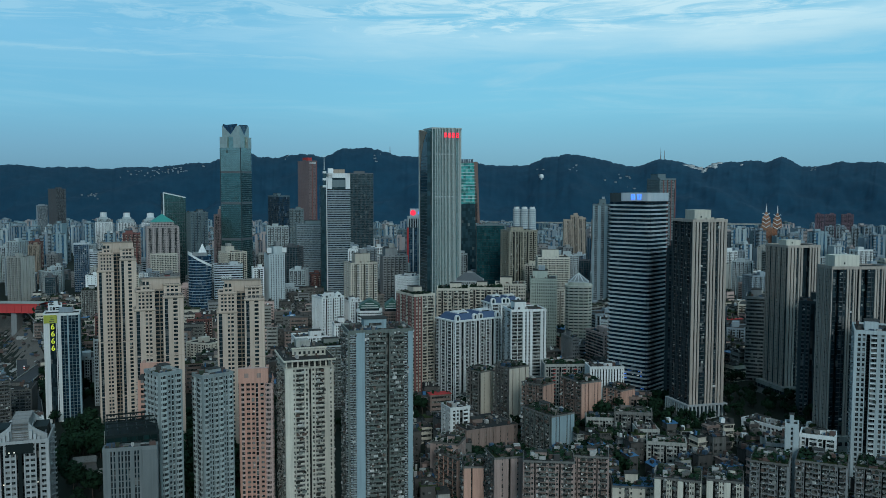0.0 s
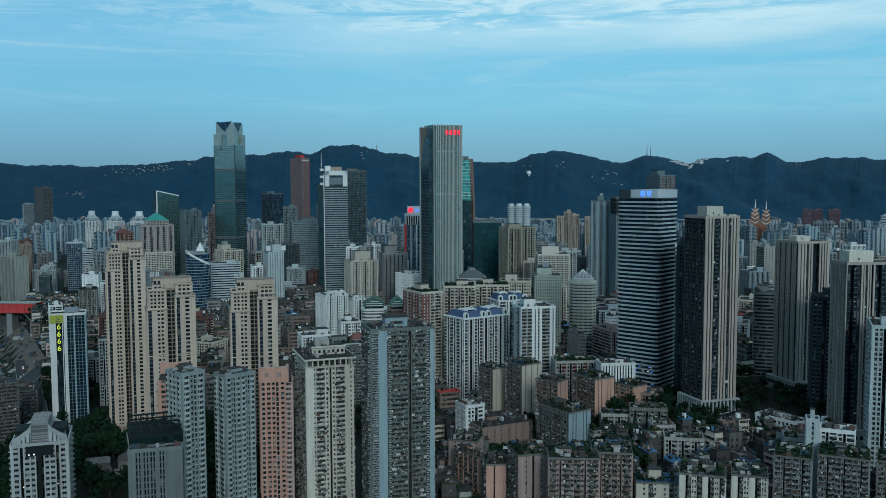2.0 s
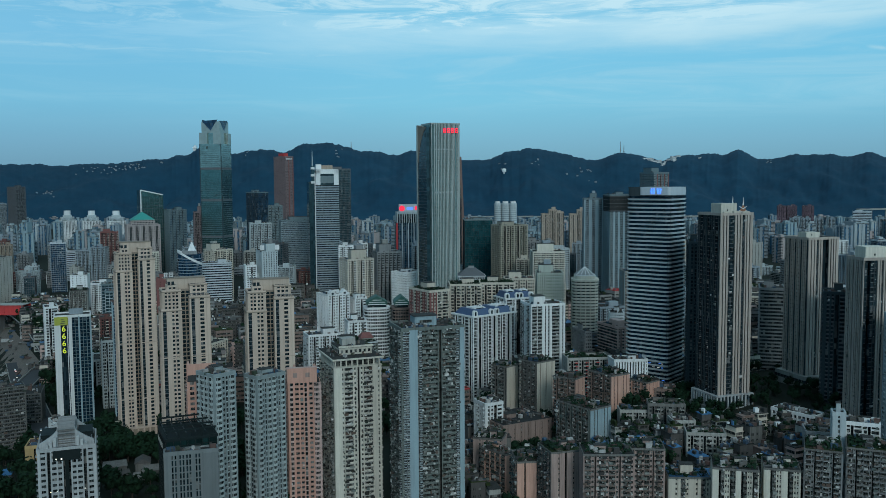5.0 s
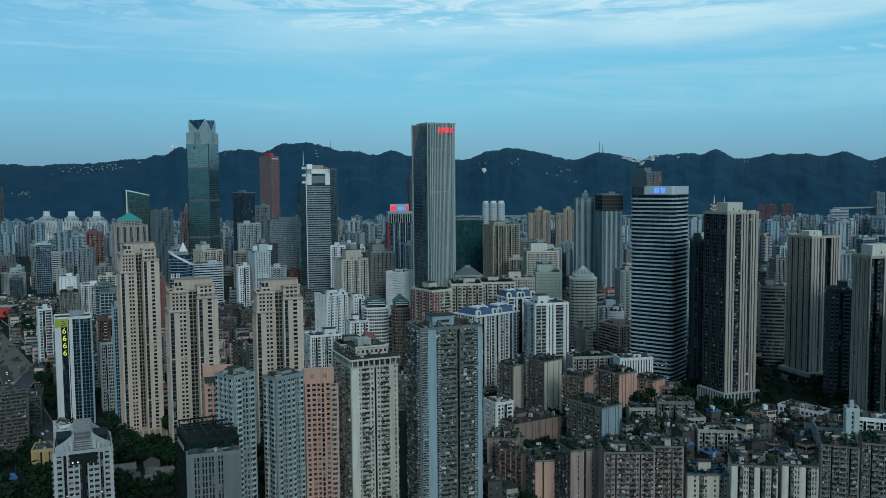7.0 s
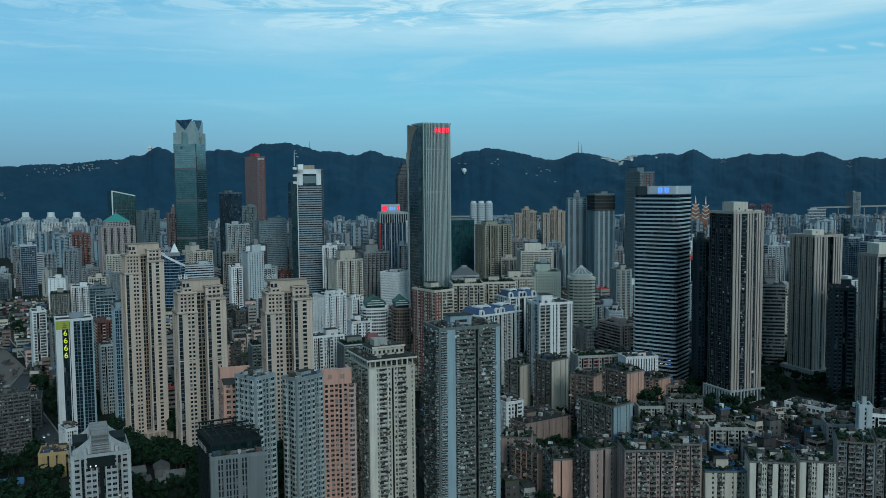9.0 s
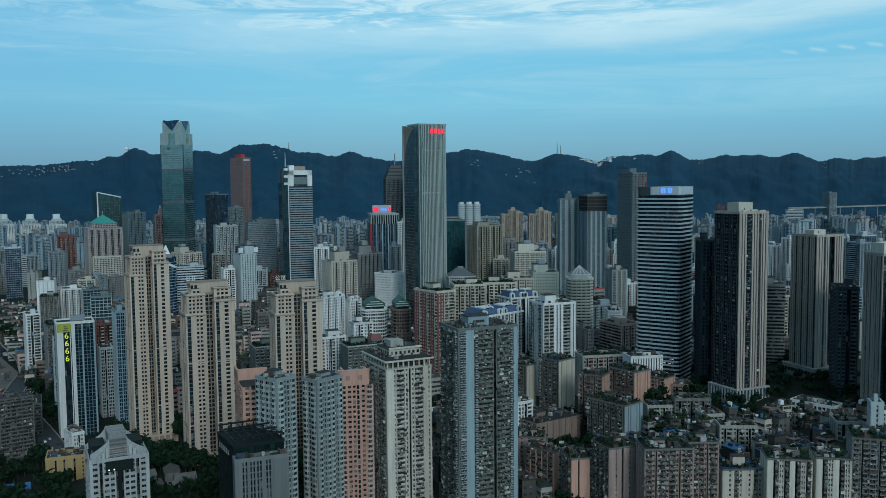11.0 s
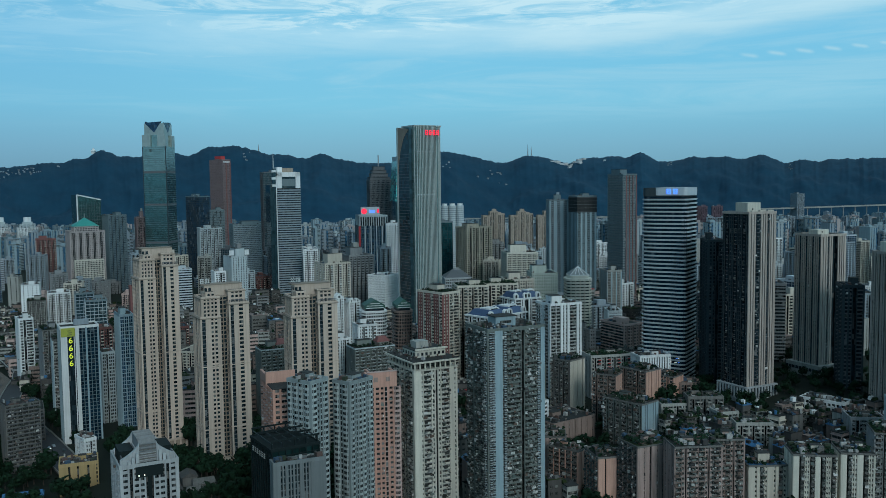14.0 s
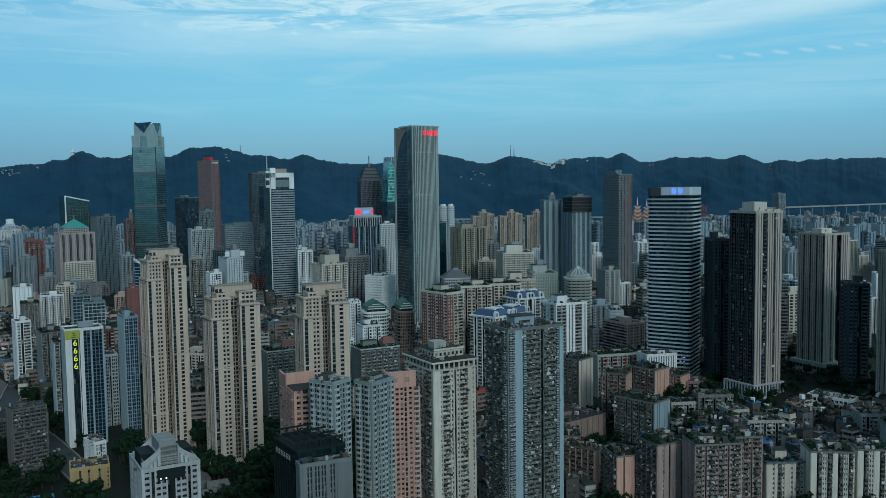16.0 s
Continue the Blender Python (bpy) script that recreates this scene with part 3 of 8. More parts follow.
def roof_house(root, w, d, z, seed, wallm="white", size=0.35, high=4.0, bits=14, cx=0.0, cy=0.0, plants=0.0, slab=True):
    """Lift house, tanks and odds and ends on a flat roof."""
    r = random.Random(seed)
    hw, hd = w * size * r.uniform(0.8, 1.2), d * size * r.uniform(0.8, 1.2)
    ox, oy = cx + r.uniform(-0.2, 0.2) * w, cy + r.uniform(-0.15, 0.15) * d
    hut = box("lift_house", wallm, root, ox, oy, z + 0.3, hw, hd, high)
    if slab:
        box("lift_house_roof", "roof", hut, ox, oy, z + 0.3 + high, hw + 0.5, hd + 0.5, 0.25)
    if high > 5:
        box("upper_tank", r.choice(("offwhite", "grey", "bluegrey")), hut, ox + hw * 0.1, oy, z + 0.55 + high, hw * 0.45, hd * 0.5, high * r.uniform(0.3, 0.6))
    if plants:
        g = Boxes()
        for _ in range(int(w * d * plants)):
            px, py, s = cx + r.uniform(-0.47, 0.47) * w, cy + r.uniform(-0.47, 0.47) * d, r.uniform(0.4, 1.1)
            a, tilt = r.uniform(0, 6.3), r.uniform(-0.5, 0.5)
            c1, s1, i, zz = math.cos(a) * s, math.sin(a) * s, len(g.v), z + 0.4 + r.uniform(0, 1.3)
            g.v += [(px - c1, py - s1, zz), (px + s1, py - c1, zz + tilt), (px + c1, py + s1, zz + 0.5), (px - s1, py + c1, zz - tilt)]
            g.f.append((i, i + 1, i + 2, i + 3))
        part("roof_greenery", g, "leaf", root, "shrubs growing on the roof", (0, 0, 0), "stuff")
    if bits:
        b = Boxes()
        for _ in range(bits):
            s = r.uniform(0.5, 2.2) if bits < 30 else r.uniform(0.4, 2.8)
            hgt = r.uniform(0.4, 1.9) if bits < 30 else r.choice((0.15, 0.3, 0.6, 1.0, 2.0)) * r.uniform(0.8, 1.2)
            b.add(cx + r.uniform(-0.44, 0.44) * w, cy + r.uniform(-0.44, 0.44) * d, z + 0.3 + hgt / 2, s, r.uniform(0.5, 2.0), hgt, r.uniform(0, 0.3))
        part("roof_clutter", b, "roofbits", root, "", (0, 0, 0), "stuff")


def smooth(x, a, b):
    t = min(1, max(0, (x - a) / (b - a)))
    return t * t * (3 - 2 * t)


def bank(y):
    """How far left the river's edge runs at depth y."""
    if y < 560:
        return -303 - 2.2 * (560 - y)
    return -303 - 0.25 * (min(y, 700) - 560) - 0.72 * max(0, min(y, 930) - 700) - 2.6 * max(0, y - 930)


def lie(x, y):
    """Height of the ground."""
    z = 3 + 20 * smooth(x, -10, 140) * math.exp(-((y - 500) / 130) ** 2) + 9 * smooth(x, 120, 220) * smooth(y, 330, 480) * (1 - smooth(y, 700, 1200))
    z += 6 * smooth(y, 640, 900) * (1 - smooth(y, 1500, 2400)) + 3 * noise.noise((x / 120, y / 120, 0.3))
    z -= 3 * smooth(y, 2400, 3200)
    z -= 8 * smooth(-x, 185, 222) * (1 - smooth(y, 570, 690))
    drop = smooth(bank(y) - x, -25, 45) * (1 - smooth(y, 1250, 1500))
    return z * (1 - drop) - 27 * drop


# ---- large structure: ground, river, hills ----
def sheet(name, xs, ys, height, material, label):
    v = [(x, y, height(x, y)) for y in ys for x in xs]
    n = len(xs)
    f = [(j * n + i, j * n + i + 1, (j + 1) * n + i + 1, (j + 1) * n + i) for j in range(len(ys) - 1) for i in range(n - 1)]
    me = bpy.data.meshes.new(name)
    me.from_pydata(v, [], f)
    me.materials.append(M[material])
    me.polygons.foreach_set("use_smooth", [True] * len(f))
    return tagged(new(name, me), label, name, "", "structure")


xs = [-4200, -3200, -2500, -1900, -1500, -1200, -1000] + [-850 + 12.5 * i for i in range(112)] + [600, 700, 850, 1050, 1300, 1700, 2200, 3000, 4200]
ys = [-1500, -900, -500, -200, 0, 100, 180] + [230 + 12.5 * i for i in range(100)] + [1520 + 90 * i for i in range(24)] + [3800, 4300, 4700]
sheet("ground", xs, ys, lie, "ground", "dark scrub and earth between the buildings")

water = mat("river_water", (0.085, 0.115, 0.12), 0.14)
t = water.node_tree
ripple = noise_node(t, t.nodes.new("ShaderNodeTexCoord").outputs["Object"], 0.35, 4)
bump = t.nodes.new("ShaderNodeBump")
bump.inputs["Strength"].default_value, bump.inputs["Distance"].default_value = 0.25, 0.3
t.links.new(ripple.outputs["Fac"], bump.inputs["Height"])
t.links.new(bump.outputs[0], t.nodes["Principled BSDF"].inputs["Normal"])
M["water"] = water
sheet("water", [-1800, -900, -260], [300, 900, 1560], lambda x, y: -23.0, "water", "still grey-blue river water")

# the long ridge behind the city: bearing (x / y), rise and spread of its summits, in thousandths of the distance
RIDGE = [(-600, 3.4, 21), (-480, -2.2, 17), (-372, 4.2, 26), (-341, 5.7, 8), (-314, 10.4, 15), (-285, 10.4, 50), (-258, 2.6, 14), (-235, 10.2, 21), (-199, 14.9, 17),
         (-172, 18.9, 21), (-148, 10.1, 19), (-113, 11.4, 29), (-71, 8.1, 13), (-53, 5.1, 24), (5, 1.1, 55), (39, 6.5, 17), (66, 11.3, 23), (98, 6.9, 26),
         (139, -1.8, 8), (167, 7.9, 18), (193, 3.0, 17), (212, -2.2, 11), (239, 5.1, 17), (270, 6.4, 18), (301, 10.2, 13), (325, -0.8, 8), (362, 5.4, 14),
         (389, 4.3, 15), (406, 3.5, 10), (443, 6.9, 17), (476, -3.8, 10), (516, -2.7, 8), (683, 2.7, 138)]
FAR = 4130.0


def crest(a):
    """How far the ridge stands above the eye at a bearing."""
    s = sum(r * math.exp(-((a * 1000 - m) / k) ** 2) for m, r, k in RIDGE)
    return FAR * (0.023 + s / 1000 + 0.0013 * noise.fractal((a * 90, 0, 3.1), 1.0, 2.0, 5) + 0.0007 * noise.fractal((a * 420, 0, 7.7), 0.8, 2.0, 3))


def slope(a, y):
    top = crest(a) + 156
    up = smooth(y, 3150, FAR) ** 0.9
    fold = 0.8 * noise.fractal((a * y / 330, y / 520, 1.7), 0.9, 2.0, 5)
    z = -6 + top * (up + 0.30 * fold * math.sin(math.pi * min(1, up)) * (1 - up * up))
    if y > FAR:
        z -= (y - FAR) * 0.55
    z += 4.0 * noise.noise((a * y / 16, y / 30, 0)) * smooth(up, 0, 0.3) * (1 - 0.6 * smooth(up, 0.9, 1))
    return max(z, lie(a * y, y) + 0.5) if y < FAR else z


def hill(a, y):
    """A point of the mountainside; the ridge bends round the city."""
    k, z, c = smooth(y, 3120, 3600), slope(a, y), 1 / math.hypot(1, a)
    return a * y * c, y * c, z + k * (150 + (z - 150) * c - z)


rows_y = [3120 + 26 * i for i in range(40)] + [FAR, FAR + 30, FAR + 120, FAR + 300]
aa = [-0.8 + 0.0014 * i for i in range(1144)]
v = [hill(a, y) for y in rows_y for a in aa]
n = len(aa)
me = bpy.data.meshes.new("mountain")
me.from_pydata(v, [], [(j * n + i, j * n + i + 1, (j + 1) * n + i + 1, (j + 1) * n + i) for j in range(len(rows_y) - 1) for i in range(n - 1)])
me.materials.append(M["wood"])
me.polygons.foreach_set("use_smooth", [True] * len(me.polygons))
tagged(new("mountain", me), "long dark wooded ridge behind the city", "mountain", "", "structure")


def hamlet(a, y, wide, count, seed, big=12.0, label="pale houses scattered on the wooded slope", wallm="bluegrey"):
    """Pale houses on the mountainside."""
    r = random.Random(seed)
    root = thing("hillside_houses", label, "houses", *hill(a, y))
    walls, roofs = Boxes(), Boxes()
    hx, hy, hz = hill(a, y)
    for _ in range(count):
        yy = y + r.uniform(-60, 60)
        b = a + r.gauss(0, wide / 2)
        px, py, pz = hill(b, yy)
        px, py, z = px - hx, py - hy, pz - hz
        s, h = r.uniform(0.3, 0.6) * big, r.uniform(2.5, 5)
        walls.add(px, py, z + h / 2 - 1, s, s * 0.7, h + 2, r.uniform(0, 1))
        roofs.add(px, py, z + h + 0.5, s + 1, s * 0.7 + 1, 0.8, 0)
    part("pale_wall", walls, wallm, root, "", (0, 0, 0), "stuff")
    part("roofing", roofs, "paletile" if wallm == "white" else "roof", root, "", (0, 0, 0), "stuff")


hamlet(-0.405, 3900, 0.05, 40, 1)
hamlet(-0.50, 3560, 0.02, 10, 2, 12)
hamlet(0.036, 3800, 0.006, 4, 3, 16)
hamlet(0.072, 3780, 0.008, 5, 4, 14)
hamlet(0.125, 3790, 0.02, 9, 5, 16)
hamlet(0.335, 3980, 0.004, 4, 6, 14)
hamlet(-0.16, 3900, 0.01, 6, 7, 12)
hamlet(0.48, 3900, 0.006, 4, 8, 12)
hamlet(-0.26, 4000, 0.004, 3, 9, 10)
hamlet(0.215, 3980, 0.026, 34, 10, 34, "pale quarry terraces and roofs on the wooded slope", "white")


def mast(a, y, high):
    root = thing("radio_mast", "slender grey lattice mast on the ridge", "mast", *hill(a, y))
    b = Boxes()
    b.prism([(-2, -2), (2, -2), (2, 2), (-2, 2)], 0, high, [(-0.6, -0.6), (0.6, -0.6), (0.6, 0.6), (-0.6, 0.6)])
    part("mast_shaft", b, "grey", root)


mast(0.167, FAR - 10, 52)
mast(0.171, FAR - 10, 40)
mast(-0.14, FAR - 10, 30)
pav = thing("summit_pavilion", "pale pavilion tower on the summit", "pavilion", *hill(-0.3215, FAR - 8))
box("pavilion_body", "white", pav, 0, 0, 0, 14, 14, 12)
b = Boxes()
b.prism([(-10, -10), (10, -10), (10, 10), (-10, 10)], 12, 26, [(-1, -1), (1, -1), (1, 1), (-1, 1)])
part("pavilion_roof", b, "white", pav)
globe = thing("water_tower", "white bulb-shaped tower on the wooded slope", "tower", *hill(0.036, 3700))
b = Boxes()
ring = [(math.cos(i * math.pi / 6), math.sin(i * math.pi / 6)) for i in range(12)]
b.prism([(3 * x, 3 * y) for x, y in ring], 0, 8, [(4 * x, 4 * y) for x, y in ring])
b.prism([(9 * x, 9 * y) for x, y in ring], 8, 18, [(9 * x, 9 * y) for x, y in ring])
b.prism([(9 * x, 9 * y) for x, y in ring], 18, 23, [(4 * x, 4 * y) for x, y in ring])
part("tower_bulb", b, "white", globe)


# ---- kinds of building ----
def thing_on(name, label, category, x, y, turn, w, d, group="", sink=0.6):
    c, s = math.cos(radians(turn)), math.sin(radians(turn))
    low = min(lie(x + c * i * w / 2 - s * j * d / 2, y + s * i * w / 2 + c * j * d / 2) for i in (-1, 1) for j in (-1, 1))
    return thing(name, label, category, x, y, low - sink, turn, group, math.hypot(w, d) * 0.5), low - sink


STYLES = {
    "pale": dict(front="w.9 g1.2 p3.2 d.9 b3.4 g1.1 d1.0 b3.2 g1.0 w1.0", storey=2.85, wallm="cool", glassm="winold", balcony="offwhite", clutter=0.42, near=True),
    "old": dict(parapet=0.3, slot=3.0, front="b2.8 w.4 d1.2 w.4 s1.1 b2.6 s.9 w.5 d1.0 w.5", flank="w2.6 s.8 w2.4", storey=2.9, wallm="offwhite", bandm="oldgrey", glassm="winold", balcony="oldgrey", clutter=0.55),
    "oldbrown": dict(front="b2.8 w.4 d1.2 w.4 s1.2 w.3 b2.6 s.9 w.4", flank="w3 s.8 w2", parapet=0.3, slot=3.0, storey=2.9, wallm="oldpink", bandm="oldgrey", glassm="winold", balcony="oldbrown", clutter=0.6),
    "slab": dict(front="w.7 g1.6 w.4 d1.5 w.4 g1.4 b2.4 w.3", flank="w3 g1.2 w2", storey=3.0, wallm="offwhite", glassm="winres", balcony="offwhite", clutter=0.15),
    "white": dict(front="w1.2 g1.3 w.8 g1.2 w.4 d1.7 w.4 b2.6 w.5", storey=3.0, wallm="white", glassm="winres", balcony="white", clutter=0.05),
    "cream": dict(front="w.8 b2.4 w.4 d1.7 w.6 g1.0 b2.2 w.6", storey=3.0, wallm="cream", glassm="winres", balcony="cream", clutter=0.12),
    "tan": dict(front="w2.0 d1.2 w1.2 g1.0 w1.2 d1.0", storey=3.0, wallm="beige_dark", glassm="winres", band=0.6),
    "grid": dict(front="w.9 g1.6 w.7 g1.6 w.9 d1.1", storey=3.3, wallm="white", glassm="win", band=1.2),
    "greygrid": dict(front="w.5 g1.4 w.5 g1.4 w.7 d1.4", storey=3.4, wallm="grey", glassm="win", band=1.1),
    "coolgrid": dict(front="w.8 g1.5 w.4 g1.2 w.6 d1.5 w.4", storey=3.1, wallm="cool", glassm="win"),
    "ribbon": dict(front="g5", storey=3.6, wallm="aluminium", glassm="winblack", band=1.2),
    "glass": dict(front="t.25 g2.6", storey=3.8, wallm="darkgrey", glassm="curtaindark", band=0.35),
    "blueglass": dict(front="t.35 g3.2", storey=3.6, wallm="aluminium", bandm="bluegrey", glassm="curtainblue", band=0.45),
    "brown": dict(front="w.9 g1.4 w.9 g1.4 w.6 d1.2", storey=3.3, wallm="brown", glassm="win", band=1.2),
    "pinkish": dict(front="w1.0 g1.3 w.5 d1.4 w.5 b2.4", storey=3.0, wallm="pinkpale", glassm="winres", balcony="pinkpale"),
    "brick": dict(front="w1.0 g1.5 w.4 d1.3 w.4 b2.4", storey=3.0, wallm="brick", glassm="winres", balcony="cream"),
    "bluish": dict(front="w1 g1.3 w.4 d1.5 w.4 b2.2 w.4", storey=3.0, wallm="bluegrey", glassm="winres", balcony="cool"),
}


def house(name, label, x, y, turn, w, d, z1, style, seed=1, roofm="roof", size=0.35, high=4.0, bits=14, category="", group="", **more):
    root, z0 = thing_on(name, label, category or name.replace("_", " "), x, y, turn, w, d, group)
    kw = dict(STYLES[style])
    kw.update(more)
    block(root, w, d, 0, z1 - z0, roofm=roofm, **kw)
    roof_house(root, w, d, z1 - z0, seed, kw["wallm"], size, high, bits, plants=0.9 if roofm == "greenroof" else 0.75 if kw.get("clutter", 0) > 0.3 else 0.0, slab=name != "city_building")
    return root


def ring_round(w, d, r, steps=5):
    """Plan of a block with rounded corners."""
    out = []
    for cx, cy, a0 in ((w / 2 - r, -d / 2 + r, -90), (w / 2 - r, d / 2 - r, 0), (-w / 2 + r, d / 2 - r, 90), (-w / 2 + r, -d / 2 + r, 180)):
        for i in range(steps + 1):
            a = radians(a0 + 90 * i / steps)
            out.append((cx + r * math.cos(a), cy + r * math.sin(a)))
    return out


def strokes(name, root, material, x0, y, z0, wide, high, count, seed, label=""):
    """A lit sign whose writing cannot be read: each character a cluster of short bars."""
    r = random.Random(seed)
    cell = wide / count
    for i in range(count):
        b = Boxes()
        for k in range(3):
            b.add(x0 + cell * (i + 0.5), y, z0 + high * (0.15 + 0.35 * k), cell * r.uniform(0.5, 0.8), 0.3, high * 0.13)
        for k in (0.28, 0.72):
            b.add(x0 + cell * (i + k), y - 0.02, z0 + high / 2, cell * 0.14, 0.26, high * r.uniform(0.7, 0.95))
        part(name, b, material, root, label)


def crown_tower(x, y, turn, w, d, z1):
    """White residential tower under a curved crown gable."""
    root, z0 = thing_on("crowned_tower", "white tiled residential tower under a swept curved crown", "residential tower", x, y, turn, w, d)
    top = z1 - z0
    block(root, w, d, 0, top - 12, "w.7 s1.2 w.5 d.8 w.4 s1.2 w.4 s1.0 w.4 d2.0 w.4 s1.0 w.4 s1.2 w.4 d.8 w.5 s1.2 w.7", "w1.5 g1.5 w.6 d1.2 w.6 b2.4", 3.05, 1.0, "paletile", "winres", near=True, balcony="paletile", clutter=0.04)
    box("crown_block", "paletile", root, 0, -0.6, top - 12, w * 0.34, d * 0.70, 4.4)
    box("crown_band", "soot", root, 0, -d / 2 - 0.55, top - 16.4, w * 0.48, 0.5, 4.2, "black stone band")
    box("centre_slot", "soot", root, 0, -d / 2 - 0.5, 0, 1.5, 0.4, top - 16.0, "black vertical strip")
    hut = box("lift_house", "grey", root, 0, 0, top - 7.6, w * 0.30, d * 0.60, 4.6)
    for i in range(9):
        box("louvre", "oldgrey" if i % 2 else "grey", hut, 0, -0.6 - d * 0.35 - 0.2, top - 11.4 + i * 0.88, w * 0.31, 0.35, 0.5)
    box("terrace_rail", "dark", root, 0, -d / 2 - 0.2, top - 12.0, w * 0.44, 0.25, 1.2, "dark terrace railing")
    for s in (-1, 1):
        for k, (u, up) in enumerate(((0.20, 5.2), (0.27, 3.6), (0.34, 2.4))):
            box("stepped_pier", "paletile", root, s * u * w, -d / 2 + 0.6, top - 12.2, 1.1, 1.6, up)
        box("wing_roof", "soot", root, s * w * 0.33, d * 0.05, top - 12, w * 0.26, d * 0.5, 4.6, "dark pitched roof behind the wing")
    for i in range(7):
        box("roof_grille", "grey", hut, 0, -d * 0.26 + i * 1.9, top - 2.95, w * 0.32, 0.4, 0.4)
    box("roof_deck", "roof", root, 0, 0, top - 11.9, w * 0.94, d * 0.84, 0.3)
    for s in (-1, 1):
        for yy0 in (-d * 0.42, d * 0.30):
            wing = Boxes()
            n = 12
            for i in range(n):
                u0, u1 = i / n, (i + 1) / n
                xa, xb = w * (0.15 + 0.33 * u0), w * (0.15 + 0.33 * u1)
                za, zb = top - 3.6 - 6.0 * u0 ** 0.6, top - 3.6 - 6.0 * u1 ** 0.6
                lo = top - 12
                q = [(s * xa, lo), (s * xb, lo), (s * xb, zb), (s * xa, za)]
                if s < 0:
                    q.reverse()
                k = len(wing.v)
                for yy in (yy0, yy0 + 1.6):
                    wing.v += [(px, yy, pz) for px, pz in q]
                wing.f += [(k, k + 1, k + 2, k + 3), (k + 7, k + 6, k + 5, k + 4)] + [(k + (j + 1) % 4, k + j, k + 4 + j, k + 4 + (j + 1) % 4) for j in range(4)]
            part("crown_wing", wing, "paletile", root, "swept white gable wing")
        box("side_screen", "darkgrey", root, s * w * 0.44, 0, top - 12, 0.5, d * 0.7, 3.2)
        lamp = Boxes()
        lamp.add(s * 1.0 - 3.0, -d / 2 - 0.9, top - 15.6, 0.5, 0.2, 0.5)
        part("lit_lamp", lamp, "whiteglow", root, "small lit lamp")
    r = random.Random(31)
    for i in range(9):
        lit = Boxes()
        lit.add(r.choice((-0.30, -0.18, 0.18, 0.30)) * w, -d / 2 - 0.1, top - 20 - r.randrange(1, 14) * 3.05, 0.55, 0.15, 0.3)
        part("lit_window", lit, "whiteglow", root, "small lit window")


def dark_hotel(x, y, turn, w, d, z1):
    """Dark glass block with a framed roof and a grey lower wing in front."""
    root, z0 = thing_on("dark_office_block", "dark glass block with an open steel roof frame", "office block", x, y, turn, w, d)
    top = z1 - z0
    block(root, w, d, 0, top - 3, "t.3 g3.0", None, 3.6, 0.25, "soot", "blackglass", bandm="soot", parapet=0.6, roofm="soot")
    for i in range(4):
        box("roof_beam", "soot", root, 0, -d / 2 + 0.6 + i * (d - 1.2) / 3, top, w, 0.5, 0.6)
    for i in range(6):
        box("roof_rail", "dark", root, -w / 2 + 0.5 + i * (w - 1) / 5, 0, top - 0.8, 0.3, d, 0.35)
    for i in range(10):
        box("roof_post", "soot", root, -w / 2 + 0.5 + (i % 5) * (w - 1) / 4, (-1 if i < 5 else 1) * (d / 2 - 0.6), top - 3, 0.5, 0.5, 3)
    sign = thing("unlit_wall_sign", "row of pale letter shapes on the dark wall", "sign", x, y, z0, turn)
    for i in range(6):
        b = Boxes()
        for k in range(3):
            b.add(-w / 2 - 0.65, d / 2 - 4 - i * 2.4, top - 7 + k * 0.75, 0.2, 1.5, 0.28)
        b.add(-w / 2 - 0.66, d / 2 - 4 - i * 2.4, top - 6.3, 0.22, 0.3, 1.9)
        part("sign_letter", b, "offwhite", sign)


def grey_wing(x, y, turn, w, d, z1):
    root, z0 = thing_on("grey_office_wing", "plain grey office wing with narrow window slots", "office block", x, y, turn, w, d)
    top = z1 - z0
    block(root, w, d, 0, top, "w2.4 g.6 w.5 g.6 w1.1 g.6 w.5 g.6 w.7 g.6 w.5 g.6 w1.6 g.6 w.5 g.6 w1.2 w5", "w6 w2", 3.3, 0.35, "wing", "winblack", near=True, joined=True, parapet=0.9, roofm="roofdark")
    roof_house(root, w, d, top, 5, "wing", 0.12, 1.2, 22)
    box("wing_rib", "wing", root, w * 0.22, -d / 2 - 0.5, 0, 0.5, 0.4, top)


def courtyard_towers_pink(x, y, turn, w, d, z1):
    root, z0 = thing_on("apartment_tower", "salmon pink rendered apartment tower with a plain parapet", "apartment tower", x, y, turn, w, d)
    top = z1 - z0
    block(root, w, d, 0, top - 5, "w.8 g1.5 w.7 b2.0", None, 2.95, 1.0, "pink", "winres", near=True, joined=True, balcony="pinkpale", clutter=0.08, parapet=0)
    box("parapet_wall", "pink", root, 0, 0, top - 5, w + 0.9, 1.0, 5)
    box("parapet_return", "pink", root, -w / 2, d / 4, top - 5, 1.0, d / 2, 4)


